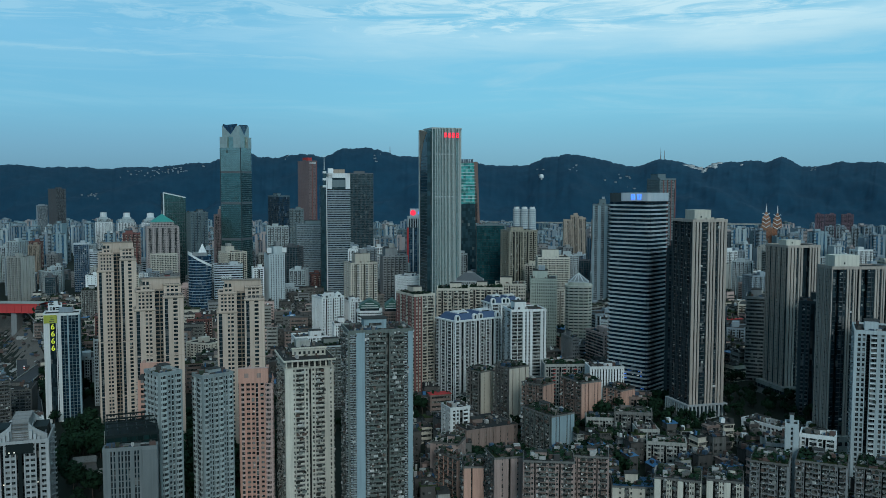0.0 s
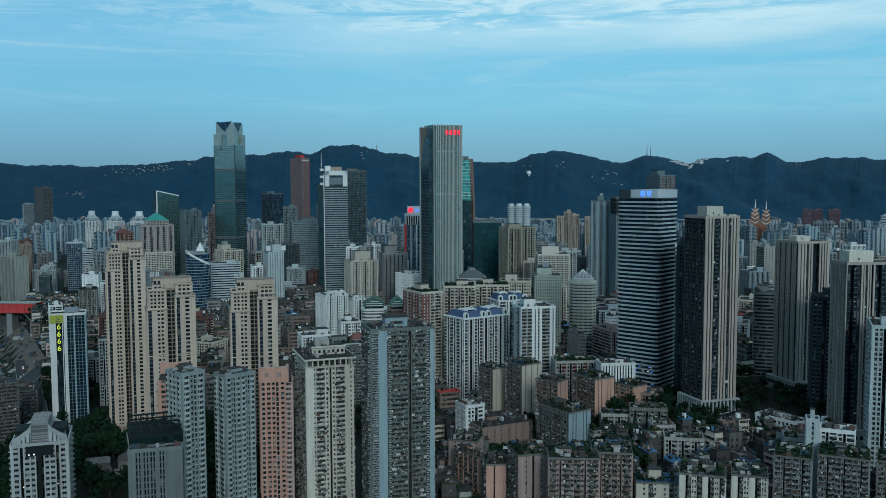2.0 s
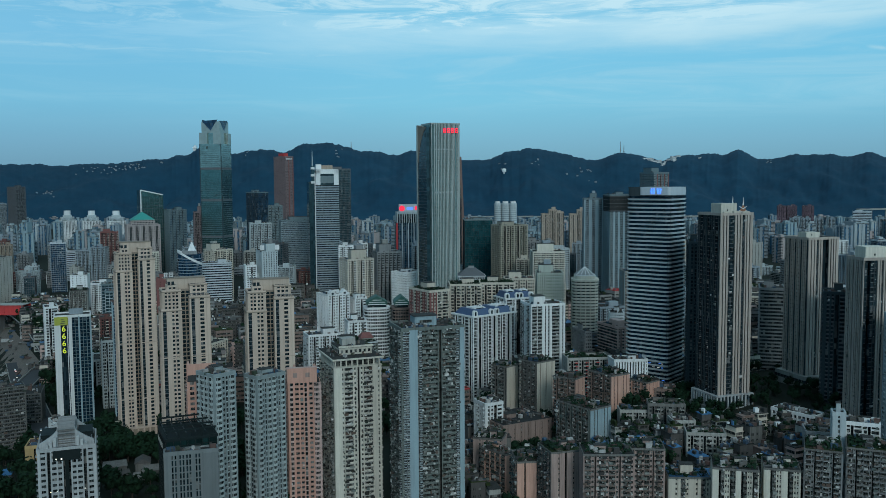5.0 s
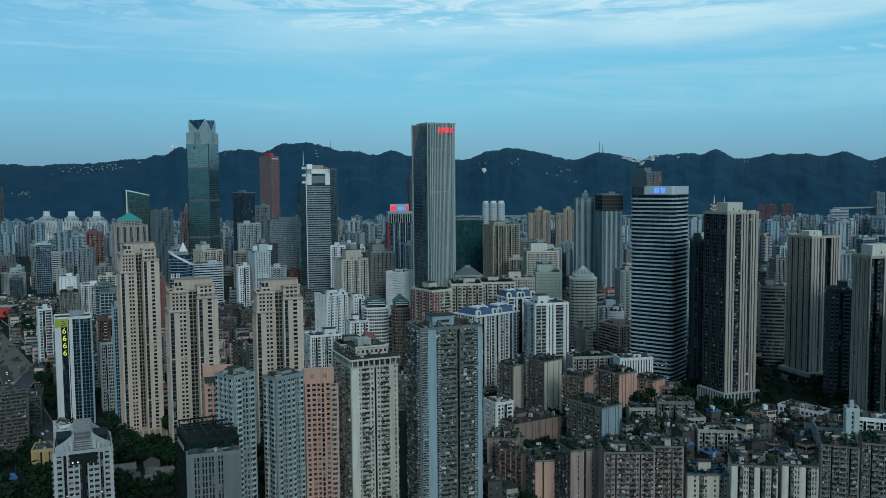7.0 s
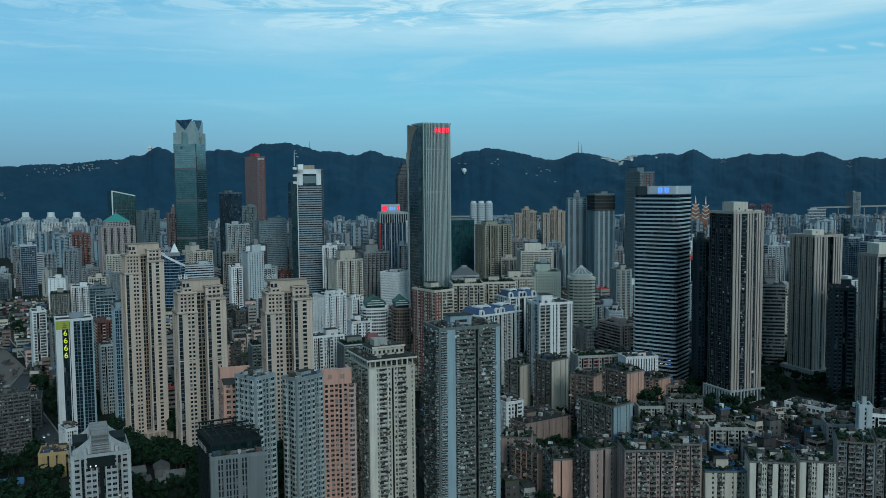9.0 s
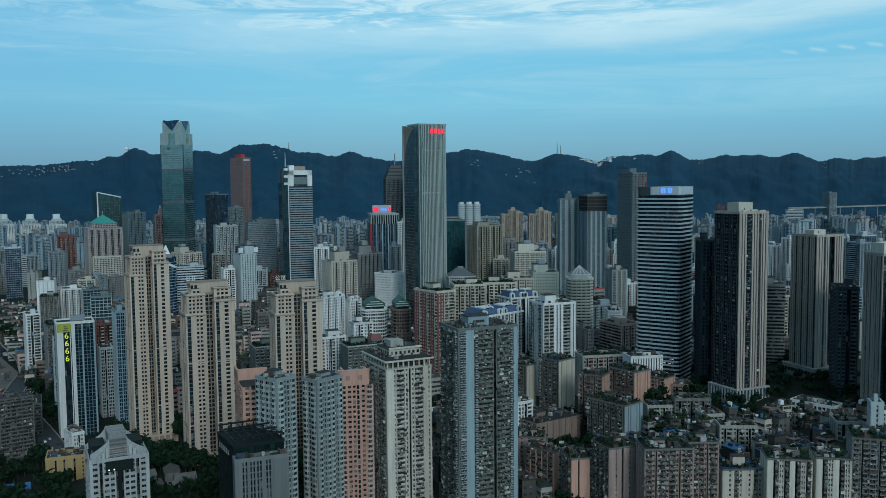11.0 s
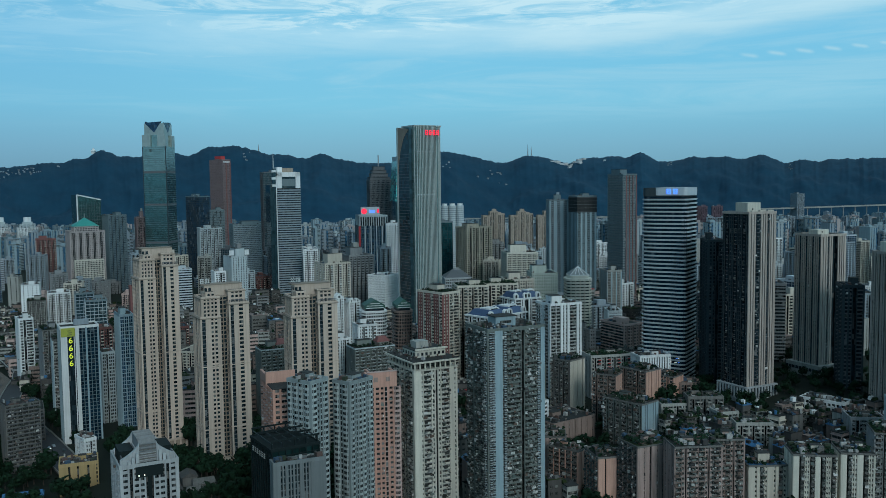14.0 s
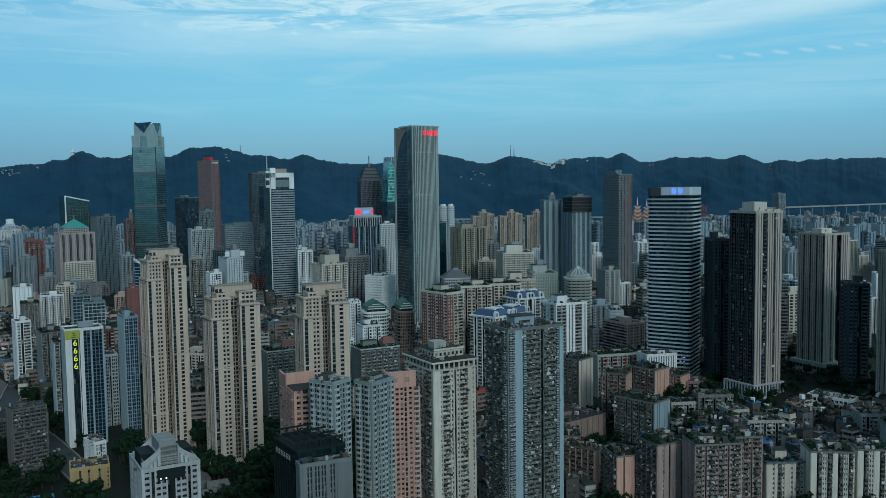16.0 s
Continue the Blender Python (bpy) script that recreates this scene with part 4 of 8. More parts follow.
def pink_tower(x, y, turn, w, d, z1):
    root, z0 = thing_on("apartment_tower", "salmon pink apartment tower with a high blank parapet", "apartment tower", x, y, turn, w, d)
    top = z1 - z0
    block(root, w, d, 0, top - 6, "w.5 g1.0 w.7 s1.2 w.5 s1.0 w.4 h.8 w.8 s1.1 w.5 o1.8", "o2.2 w.6 s1.0 w.6 h.8 w.6 s1.2", 2.95, 0.9, "pink", "winres", bandm="pinkpale", near=True, balcony="pinkpale", clutter=0.12, parapet=0)
    for i, (cx, cy, sx, sy, h) in enumerate(((-0.8, -d / 2 + 0.3, w - 0.6, 1.2, 6.5), (w / 2 - 1.6, -d / 4, 1.2, d / 2, 6.0), (-w / 2, -d * 0.3, 1.0, d * 0.4, 5.4), (-w / 4, d / 4, 1.0, d / 2, 4.0))):
        box("parapet_wall", "pink", root, cx, cy, top - 6, sx, sy, h)
    for i in range(2):
        box("parapet_panel", "oldpink", root, -w * 0.28 + i * w * 0.4, -d / 2 - 0.36, top - 3.6, 1.8, 0.2, 2.0)
    box("parapet_cap", "pinkpale", root, -0.8, -d / 2 + 0.3, top + 0.5, w - 0.2, 1.6, 0.3)
    roof_house(root, w, d, top - 6, 4, "bluegrey", 0.3, 2.8, 24)


def parapet_tower(x, y, turn, w, d, z1):
    """Off-white apartment tower with a pillared top storey and a cornice."""
    root, z0 = thing_on("apartment_tower", "grimy off-white apartment tower with a pillared top storey", "apartment tower", x, y, turn, w, d)
    top = z1 - z0
    block(root, w, d, 0, top - 4.5, "w2.6 s.5 w.4 b3.0 w.5 s.7 w.5 d.7 w.5 s.7 w.4 b3.2 w2.0 s.6 w.4", "w.5 b2.4 w.6 g1.2 w1.0 b2.4 d.7 b2.4 w1.4", 2.9, 1.0, "pearl", "winold", near=True, balcony="offwhite", clutter=0.7, parapet=0, many=50, rail=0.5)
    n = 9
    for i in range(n):
        box("loggia_post", "pearl", root, -w / 2 + 0.4 + i * (w - 0.8) / (n - 1), -d / 2 + 0.3, top - 4.3, 0.55, 0.55, 3.4)
    for i in range(1, n):
        box("loggia_post", "pearl", root, -w / 2 + 0.3, -d / 2 + 0.4 + i * (d - 0.8) / (n - 1), top - 4.3, 0.55, 0.55, 3.4)
    box("loggia_rail", "pearl", root, 0, 0, top - 4.4, w + 1.4, d + 1.4, 0.5)
    box("top_storey", "winold", root, 0, 0.6, top - 3.9, w - 3, d - 3, 3.0)
    box("cornice", "pearl", root, 0, 0, top - 0.9, w + 2.6, d + 2.6, 0.7)
    box("cornice_roof", "roof", root, 0, 0, top - 0.2, w + 1.6, d + 1.6, 0.25)
    attic = box("attic", "pearl", root, 1.0, 0, top, w * 0.72, d * 0.5, 3.2)
    for i in range(7):
        box("attic_window", "win", attic, 1.0 - w * 0.3 + i * w * 0.1, -d * 0.25 - 0.05, top + 0.9, 1.0, 0.3, 1.3)
    for i in range(5):
        box("attic_window", "win", attic, 1.0 - w * 0.36 - 0.05, -d * 0.2 + i * d * 0.1, top + 0.9, 0.3, 1.0, 1.3)
    box("attic_roof", "roof", root, 1.0, 0, top + 3.2, w * 0.76, d * 0.55, 0.3)
    box("attic_rim", "pearl", root, 1.0, -d * 0.27, top + 3.3, w * 0.76, 0.3, 0.8)
    box("lift_house", "offwhite", root, -1.0, 0.5, top + 3.5, w * 0.3, d * 0.22, 3.0)
    b, r = Boxes(), random.Random(12)
    for _ in range(60):
        b.add(r.uniform(-0.48, 0.48) * w, r.uniform(-0.5, 0.5) * d, top + 0.6, r.uniform(0.3, 1.4), r.uniform(0.3, 1.2), r.uniform(0.4, 1.6), r.uniform(0, 0.8))
    for _ in range(14):
        b.add(1.0 + r.uniform(-0.34, 0.34) * w, r.uniform(-0.24, 0.24) * d, top + 4.1, r.uniform(0.3, 1.4), r.uniform(0.3, 1.2), r.uniform(0.6, 1.6), r.uniform(0, 0.8))
    part("roof_clutter", b, "roofbits", root, "", (0, 0, 0), "stuff")


def pale_tower(x, y, turn, w, d, z1):
    """Tall old tower with pale blue piers, ladders of oriel windows and crowded balconies."""
    root, z0 = thing_on("apartment_tower", "tall green-grey apartment tower with pale blue piers and crowded balconies", "apartment tower", x, y, turn, w, d)
    top = z1 - z0
    block(root, w, d, 0, top, "g3.0 p3.7 g2.2 b6.6 w.4 d1.2 w.4 b5.6 g2.2 p1.8", "g1.2 b3.4 w.3 d.9 w.3 b3.6 g1.4 b2.6 w.4", 2.85, 0.9, "greengrey", "winold", bandm="greengrey", near=True, balcony="greengrey", clutter=1.0, roofm="roofdark", parapet=1.0, many=62)
    box("lift_house", "paleblue", root, -1, 1, top + 0.3, w * 0.36, d * 0.35, 4.2)
    box("lift_house_roof", "roof", root, -1, 1, top + 4.5, w * 0.4, d * 0.4, 0.3)
    box("lift_house_window", "winold", root, -1, 1 - d * 0.175 - 0.05, top + 1.6, w * 0.2, 0.2, 1.2)
    b, r = Boxes(), random.Random(17)
    for _ in range(90):
        h = r.uniform(0.3, 1.6)
        b.add(r.uniform(-0.46, 0.46) * w, r.uniform(-0.46, 0.46) * d, top + 0.3 + h / 2, r.uniform(0.3, 2.0), r.uniform(0.3, 1.6), h, r.uniform(0, 0.6))
    part("roof_clutter", b, "roofbits", root, "", (0, 0, 0), "stuff")
    # oriel windows, one above another, at the corners and beside the blue pier
    ori = Boxes()
    ori.add(0, 0, 0.75, 1.05, 1.0, 1.3)
    for px in (-0.26, 0.26):
        ori.add(px, -0.51, 0.8, 0.36, 0.06, 0.8)
    for px in (-0.53, 0.53):
        ori.add(px, -0.1, 0.8, 0.06, 0.6, 0.8)
    me = ori.mesh("oriel_window", M["cool"])
    me.materials.append(M["win"])
    me.polygons.foreach_set("material_index", [0] * 6 + [1] * 24)
    n = max(1, round(top * FLOORS / 2.85))
    k0 = w / 27.1
    for k in range(n):
        for ux in (-w / 2 + 0.9 * k0, -w / 2 + 2.3 * k0, -w / 2 + 7.8 * k0, -w / 2 + 24.2 * k0):
            part("oriel_window", me, "cool", root, "", (ux, -d / 2 - 0.6, k * top / n))
        ob = part("oriel_window", me, "cool", root, "", (-w / 2 - 0.6, -d / 2 + 1.6, k * top / n))
        ob.rotation_euler = (0, 0, -math.pi / 2)


def letters(name, text, size, material, root, cx, cy, cz):
    """Upright writing that faces the front of its thing."""
    cu = bpy.data.curves.new(name, "FONT")
    cu.body, cu.size, cu.align_x, cu.align_y, cu.extrude = text, size, "CENTER", "CENTER", 0.12
    tmp = bpy.data.objects.new(name, cu)
    scene.collection.objects.link(tmp)
    me = bpy.data.meshes.new_from_object(tmp.evaluated_get(bpy.context.evaluated_depsgraph_get()))
    bpy.data.objects.remove(tmp)
    me.materials.clear()
    me.materials.append(M[material])
    ob = new(name, me)
    ob.parent = root
    ob.matrix_basis = pose(cx, cy, cz, 90, 0, 0)
    return ob


def beige_tower(x, y, turn, w, d, z1):
    """Beige stone tower of two wings with a stepped, framed crown."""
    root, z0 = thing_on("residential_tower", "beige stone residential tower with two wings and a stepped crown", "residential tower", x, y, turn, w, d, "beige towers")
    top = z1 - z0
    L, R = -w * 0.30, w * 0.29
    side = "w.7 g1.8 w.6 g1.8 w.6 h1.4 w.7 g1.8 w.6 g1.8 w.7"
    block(root, w * 0.40, d, 0, top - 16.3, "w.4 h1.5 w2.3 g1.0 w.5 g1.1 w1.2", side, 3.05, 1.0, "beige", "winblack", near=True, cx=L, parapet=0.8)
    block(root, w * 0.36, d * 0.9, top - 16.3, top - 6.2, "w1.0 g1.1 w.6 g1.1 w.9 g1.1 w.6 g1.1 w1.0", "w.8 g1.7 w.7 g1.7 w.8", 3.0, 1.0, "beige", "winblack", near=True, joined=True, cx=L + 0.3, parapet=0.9)
    block(root, w * 0.40, d, 0, top - 9.8, "w.4 h1.5 w2.3 g1.9 w2.4", "w.7 h1.3 w.7 g1.6 w.7 h1.3 w.7", 3.05, 0.85, "beige", "winblack", near=True, cx=R, cy=-0.8, parapet=0.9)
    block(root, w * 0.33, d * 0.8, top - 9.8, top - 3.2, "w1.0 g1.3 w.6 g1.3 w.6 g1.3 w1.0", None, 3.3, 1.0, "beige", "winblack", near=True, joined=True, cx=R - 0.3, cy=0.2, parapet=0.6)
    block(root, w * 0.19, d * 0.5, top - 5.9, top - 3.4, "w.5 g1.1 w.5 g1.1 w.5", None, 3.0, 0.9, "beige", "winblack", near=True, joined=True, cx=L + 0.8, cy=-d * 0.16, parapet=0.5)
    # the recess between the wings takes the darker copy, its shade painted in
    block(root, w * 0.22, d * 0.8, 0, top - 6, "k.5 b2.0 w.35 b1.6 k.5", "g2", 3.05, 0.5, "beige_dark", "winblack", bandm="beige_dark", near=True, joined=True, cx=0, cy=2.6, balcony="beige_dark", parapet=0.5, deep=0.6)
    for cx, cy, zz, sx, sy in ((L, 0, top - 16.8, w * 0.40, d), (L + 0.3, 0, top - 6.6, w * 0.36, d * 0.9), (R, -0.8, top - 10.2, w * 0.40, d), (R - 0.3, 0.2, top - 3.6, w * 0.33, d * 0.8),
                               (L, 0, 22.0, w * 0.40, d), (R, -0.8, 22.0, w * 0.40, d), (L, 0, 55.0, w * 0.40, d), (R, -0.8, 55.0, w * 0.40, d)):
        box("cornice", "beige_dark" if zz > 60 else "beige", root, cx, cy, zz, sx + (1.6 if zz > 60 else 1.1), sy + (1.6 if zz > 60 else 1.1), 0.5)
    # the wall that rises behind both crowns, with dark panels as slots at its end
    wall_x, wall_y = 0.6, 2.4
    box("crown_wall", "beige", root, wall_x + w * 0.03, wall_y, top - 9, w * 0.80, d * 0.46, 9.0)
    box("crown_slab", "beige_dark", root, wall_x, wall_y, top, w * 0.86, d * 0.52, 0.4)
    for i in range(2):
        # black panels paint the shade that would lie inside open slots
        box("crown_void", "winblack", root, wall_x - w * 0.335 + i * 2.0, wall_y - d * 0.23 - 0.03, top - 5.6, 1.4, 0.3, 4.2, "dark panel standing in for the shade of a crown slot")
        box("crown_void", "winblack", root, wall_x - w * 0.37 - 0.03, wall_y - d * 0.08 + i * d * 0.2, top - 5.6, 0.3, 1.6, 4.2, "dark panel standing in for the shade of a crown slot")
    rail = Boxes()
    for i in range(12):
        rail.add(R - w * 0.19 + i * w * 0.38 / 11, -d * 0.55, top - 8.2, 0.18, 0.25, 1.4)
    rail.add(R, -d * 0.55, top - 7.7, w * 0.40, 0.25, 0.25)
    part("terrace_rail", rail, "darkgrey", root, "dark terrace railing")
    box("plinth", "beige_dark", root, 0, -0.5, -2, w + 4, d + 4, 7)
    for i in range(8):
        box("plinth_column", "beige", root, -w / 2 - 1.0 + i * (w + 2) / 7, -d / 2 - 2.7, 0, 0.9, 0.9, 5.6)
    box("plinth_cornice", "beige", root, 0, -0.5, 5.0, w + 5.4, d + 5.4, 0.7)
    if z1 < 98:
        for i, sign in enumerate("公馆"):
            letters("roof_sign_letter", sign, 2.9, "white", root, -w * 0.36 + 2.9 * i, -0.2 + d * 0.1, top + 2.1)
    elif z1 < 110:
        strokes("roof_sign_character", root, "white", -w * 0.42, -0.2 + d * 0.1, top + 0.6, 5.6, 2.8, 2, 5, "white roof sign character")
    if z1 < 110:
        box("roof_sign_rail", "darkgrey", root, -w * 0.36 + 1.4, 0.2 + d * 0.1, top + 0.4, 5.8, 0.2, 0.4)


def office_tower(x, y, turn, w, d, z1):
    """Office tower with white bands and a rounded near corner."""
    w, d = w + 1.0, max(d, 24.0)
    root, z0 = thing_on("office_tower", "office tower of dark glass with white horizontal bands", "office tower", x, y, turn, w, d)
    top = z1 - z0 - 5.5
    core = Boxes()
    core.prism(ring_round(w - 1.2, d - 1.2, 2.6), 0, top)
    part("glazing", core, "officeglass", root)
    n = round(top * FLOORS / 3.45)
    st = top / n
    lo, hi = Boxes(), Boxes()
    lo.prism(ring_round(w, d, 3.0), 0, st * 0.40)
    hi.prism(ring_round(w + 0.9, d + 0.9, 3.3), st * 0.25, st * 0.35)
    ml, mh = lo.mesh("white_band", M["bandwhite"]), hi.mesh("sun_shade", M["aluminium"])
    for k in range(1, n):
        band = part("white_band", ml, "aluminium", root, "", (0, 0, k * st))
        part("sun_shade", mh, "aluminium", band)
    mull = Boxes()
    for i in range(14):
        mull.add(-w / 2 + 1.5 + i * (w - 3) / 13, -d / 2 + 0.5, top / 2, 0.14, 0.3, top)
        mull.add(w / 2 - 0.5, -d / 2 + 1.5 + i * (d - 3) / 13, top / 2, 0.3, 0.14, top)
    part("mullion_grid", mull, "soot", root, "", (0, 0, 0), "stuff")
    cap = Boxes()
    cap.prism(ring_round(w - 0.4, d - 0.4, 2.8), top, top + 5.2)
    part("roof_screen", cap, "dark", root)
    face = Boxes()
    face.prism([(px * 0.72 + w * 0.14, py) for px, py in ring_round(w, d + 0.3, 2.8)], top + 0.6, top + 5.5)
    part("sign_panel", face, "aluminium", root, "pale metal panel that carries the sign")
    box("roof", "roofdark", root, 0, 0, top + 5.1, w - 1.5, d - 1.5, 0.3)
    strokes("lit_sign_character", root, "blueglow", 1.0, -d / 2 - 0.35, top + 1.3, 8.4, 3.5, 2, 3, "blue lit sign character")
    r = random.Random(3)
    for k in range(26):
        lit = Boxes()
        j, u = r.randrange(1, 8), r.uniform(-0.42, 0.42)
        lit.add(u * w, -d / 2 + 0.45, (j + 0.7) * st, r.uniform(0.6, 2.2), 0.12, 0.25)
        part("lit_strip", lit, "blueglow" if k % 3 else "whiteglow", root)


def column_tower(x, y, turn, w, d, z1, front, flank, label, box_at, flank_m="cream"):
    root, z0 = thing_on("residential_tower", label, "residential tower", x, y, turn, w, d, "column towers")
    top = z1 - z0
    block(root, w, d, 0, top, front, flank, 3.05, 0.35, "column", "winblack", bandm="dark", near=True, proud=0.4, parapet=0.9, clutter=0.12, roofm="roofdark", balcony="darkgrey", deep=0.5, joined=True)
    if box_at:
        bx, by, bw, bd, bh = box_at
        box("lift_house", "pearl", root, bx * w, by * d, top + 0.3, bw, bd, bh, "plain cream lift house")
        box("lift_house_slot", "winblack", root, bx * w - bw * 0.1, by * d - bd / 2 - 0.03, top + 1.6, 0.7, 0.1, 1.0)
    return root, top


def column_tower_dark(x, y, turn, w, d, z1):
    root, top = column_tower(x, y, turn, w, d, z1, "w1.1 d.5 w.9 d.5 w.8 g.8 b1.5 g.8 w.8 d.5 w.9 d.5 w.8 b1.4 w.6 d.5 w.9 d.5 w1.1", "t.3 g1.1 t.3 d1.2 b1.6 d1.0 t.3 g1.4",
                             "dark glass residential tower with cream stone columns", (-0.05, 0.0, 10, 9, 5.5))
    for i in range(3):
        box("crown_arch", "cream", root, -w * 0.3 + i * w * 0.3, -d / 2 + 0.2, top + 0.6, w * 0.22, 1.2, 1.3 - 0.4 * abs(i - 1))
    box("podium", "winblack", root, 0, 0, 0, w + 2.4, d + 2.4, 9.0, "glazed podium behind white frames")
    box("podium_beam", "paletile", root, 0, 0, 9.0, w + 3.8, d + 3.8, 0.7)
    box("podium_base", "paletile", root, 0, 0, 0, w + 4.6, d + 4.6, 2.6)
    for i in range(11):
        box("podium_post", "paletile", root, -w / 2 - 1.4 + i * (w + 2.8) / 10, -d / 2 - 1.5, 0, 0.8, 0.8, 9.2)
        box("podium_post", "paletile", root, -w / 2 - 1.5, -d / 2 - 1.4 + i * (d + 2.8) / 10, 0, 0.8, 0.8, 9.2)


def column_tower_pair(x, y, turn, w, d, z1):
    root, top = column_tower(x, y, turn, w, d, z1, "w1.3 d.5 w1.2 d.5 w.9 b1.3 w.8 d.5 w.9 d3.6 w.9 d.6 w.9 d.6 w.8 d.5 w1.1", "w.75 g.8 w.75 g.8 w.75 h1.3",
                             "residential tower with pinstripe cream columns over dark glass", (-0.18, -0.1, 9, 7, 3.2))
    box("podium", "offwhite", root, 0, 0, 0, w + 6, d + 6, 8, "low podium with a row of windows")
    for i in range(10):
        box("podium_window", "winblack", root, -w / 2 - 2 + i * (w + 4) / 9, -d / 2 - 3.05, 4.0, 2.0, 0.3, 1.8)
        box("podium_window", "winblack", root, -w / 2 - 3.05, -d / 2 - 2 + i * (d + 4) / 9, 4.0, 0.3, 2.0, 1.8)


def column_tower_edge(x, y, turn, w, d, z1):
    root, top = column_tower(x, y, turn, w, d, z1, "t.3 g1.6 d2.4 b2.2 t.3 g2.0 w1.1 d.5 w1.0 b1.4 w.9 d.5 w.9 d1.2 w1.1", "w1.0 g.7 w.9 b1.2 w.8 g.7 w.8 d1.3 w.9",
                             "residential tower with cream columns and a dark glass middle", (-0.2, 0.0, 12, 9, 5.6))
    box("podium", "offwhite", root, 0, 0, 0, w + 5, d + 5, 9, "low podium with a row of windows")
    for i in range(10):
        box("podium_window", "winblack", root, -w / 2 - 2 + i * (w + 4) / 9, -d / 2 - 2.55, 4.6, 2.0, 0.3, 1.8)
        box("podium_window", "winblack", root, -w / 2 - 2.55, -d / 2 - 2 + i * (d + 4) / 9, 4.6, 0.3, 2.0, 1.8)


def number_tower(x, y, turn, w, d, z1):
    """Blue glass tower with a white end bay and yellow figures down it."""
    root, z0 = thing_on("glass_tower", "blue glass tower with a white end bay and yellow figures", "tower", x, y, turn, w, d)
    top = z1 - z0
    block(root, w, d, 0, top - 1.5, "w2.6 g2.6 w.3 g.35 w1.5 g1.2 t.25 g1.2 p.7 g1.2 t.25 g1.3 t.25 g1.2 p.4", "p.5 g2.2 t.3 g2.2", 3.0, 0.3, "white", "officeglass", bandm="tealgrey", near=True, joined=True, parapet=1.2, lip=0.08)
    u = -w / 2 + w * 3.9 / 15.65 - 0.3
    box("sign_head", "yellowsign", root, -w / 2 + w * 0.185, -d / 2 - 0.66, top - 6.5, w * 0.37, 0.4, 5.2, "yellow sign panel")
    box("sign_strip", "winblack", root, u + 0.3, -d / 2 - 0.62, 0, 3.5, 0.3, top - 6.5)
    for i in range(4):
        letters("figure", "6", 4.9, "yellowtext", root, u + 0.3, -d / 2 - 0.85, top - 9.0 - i * 4.6)
    for i in range(3):
        box("sign_mark", "dark", root, u - 0.3 + (i % 2) * 0.5, -d / 2 - 0.90, top - 5.6 + i * 1.2, 2.6 - 0.5 * i, 0.1, 0.4)
    box("lift_house", "bluegrey", root, w * 0.1, 2, top - 1, w * 0.4, d * 0.3, 3)


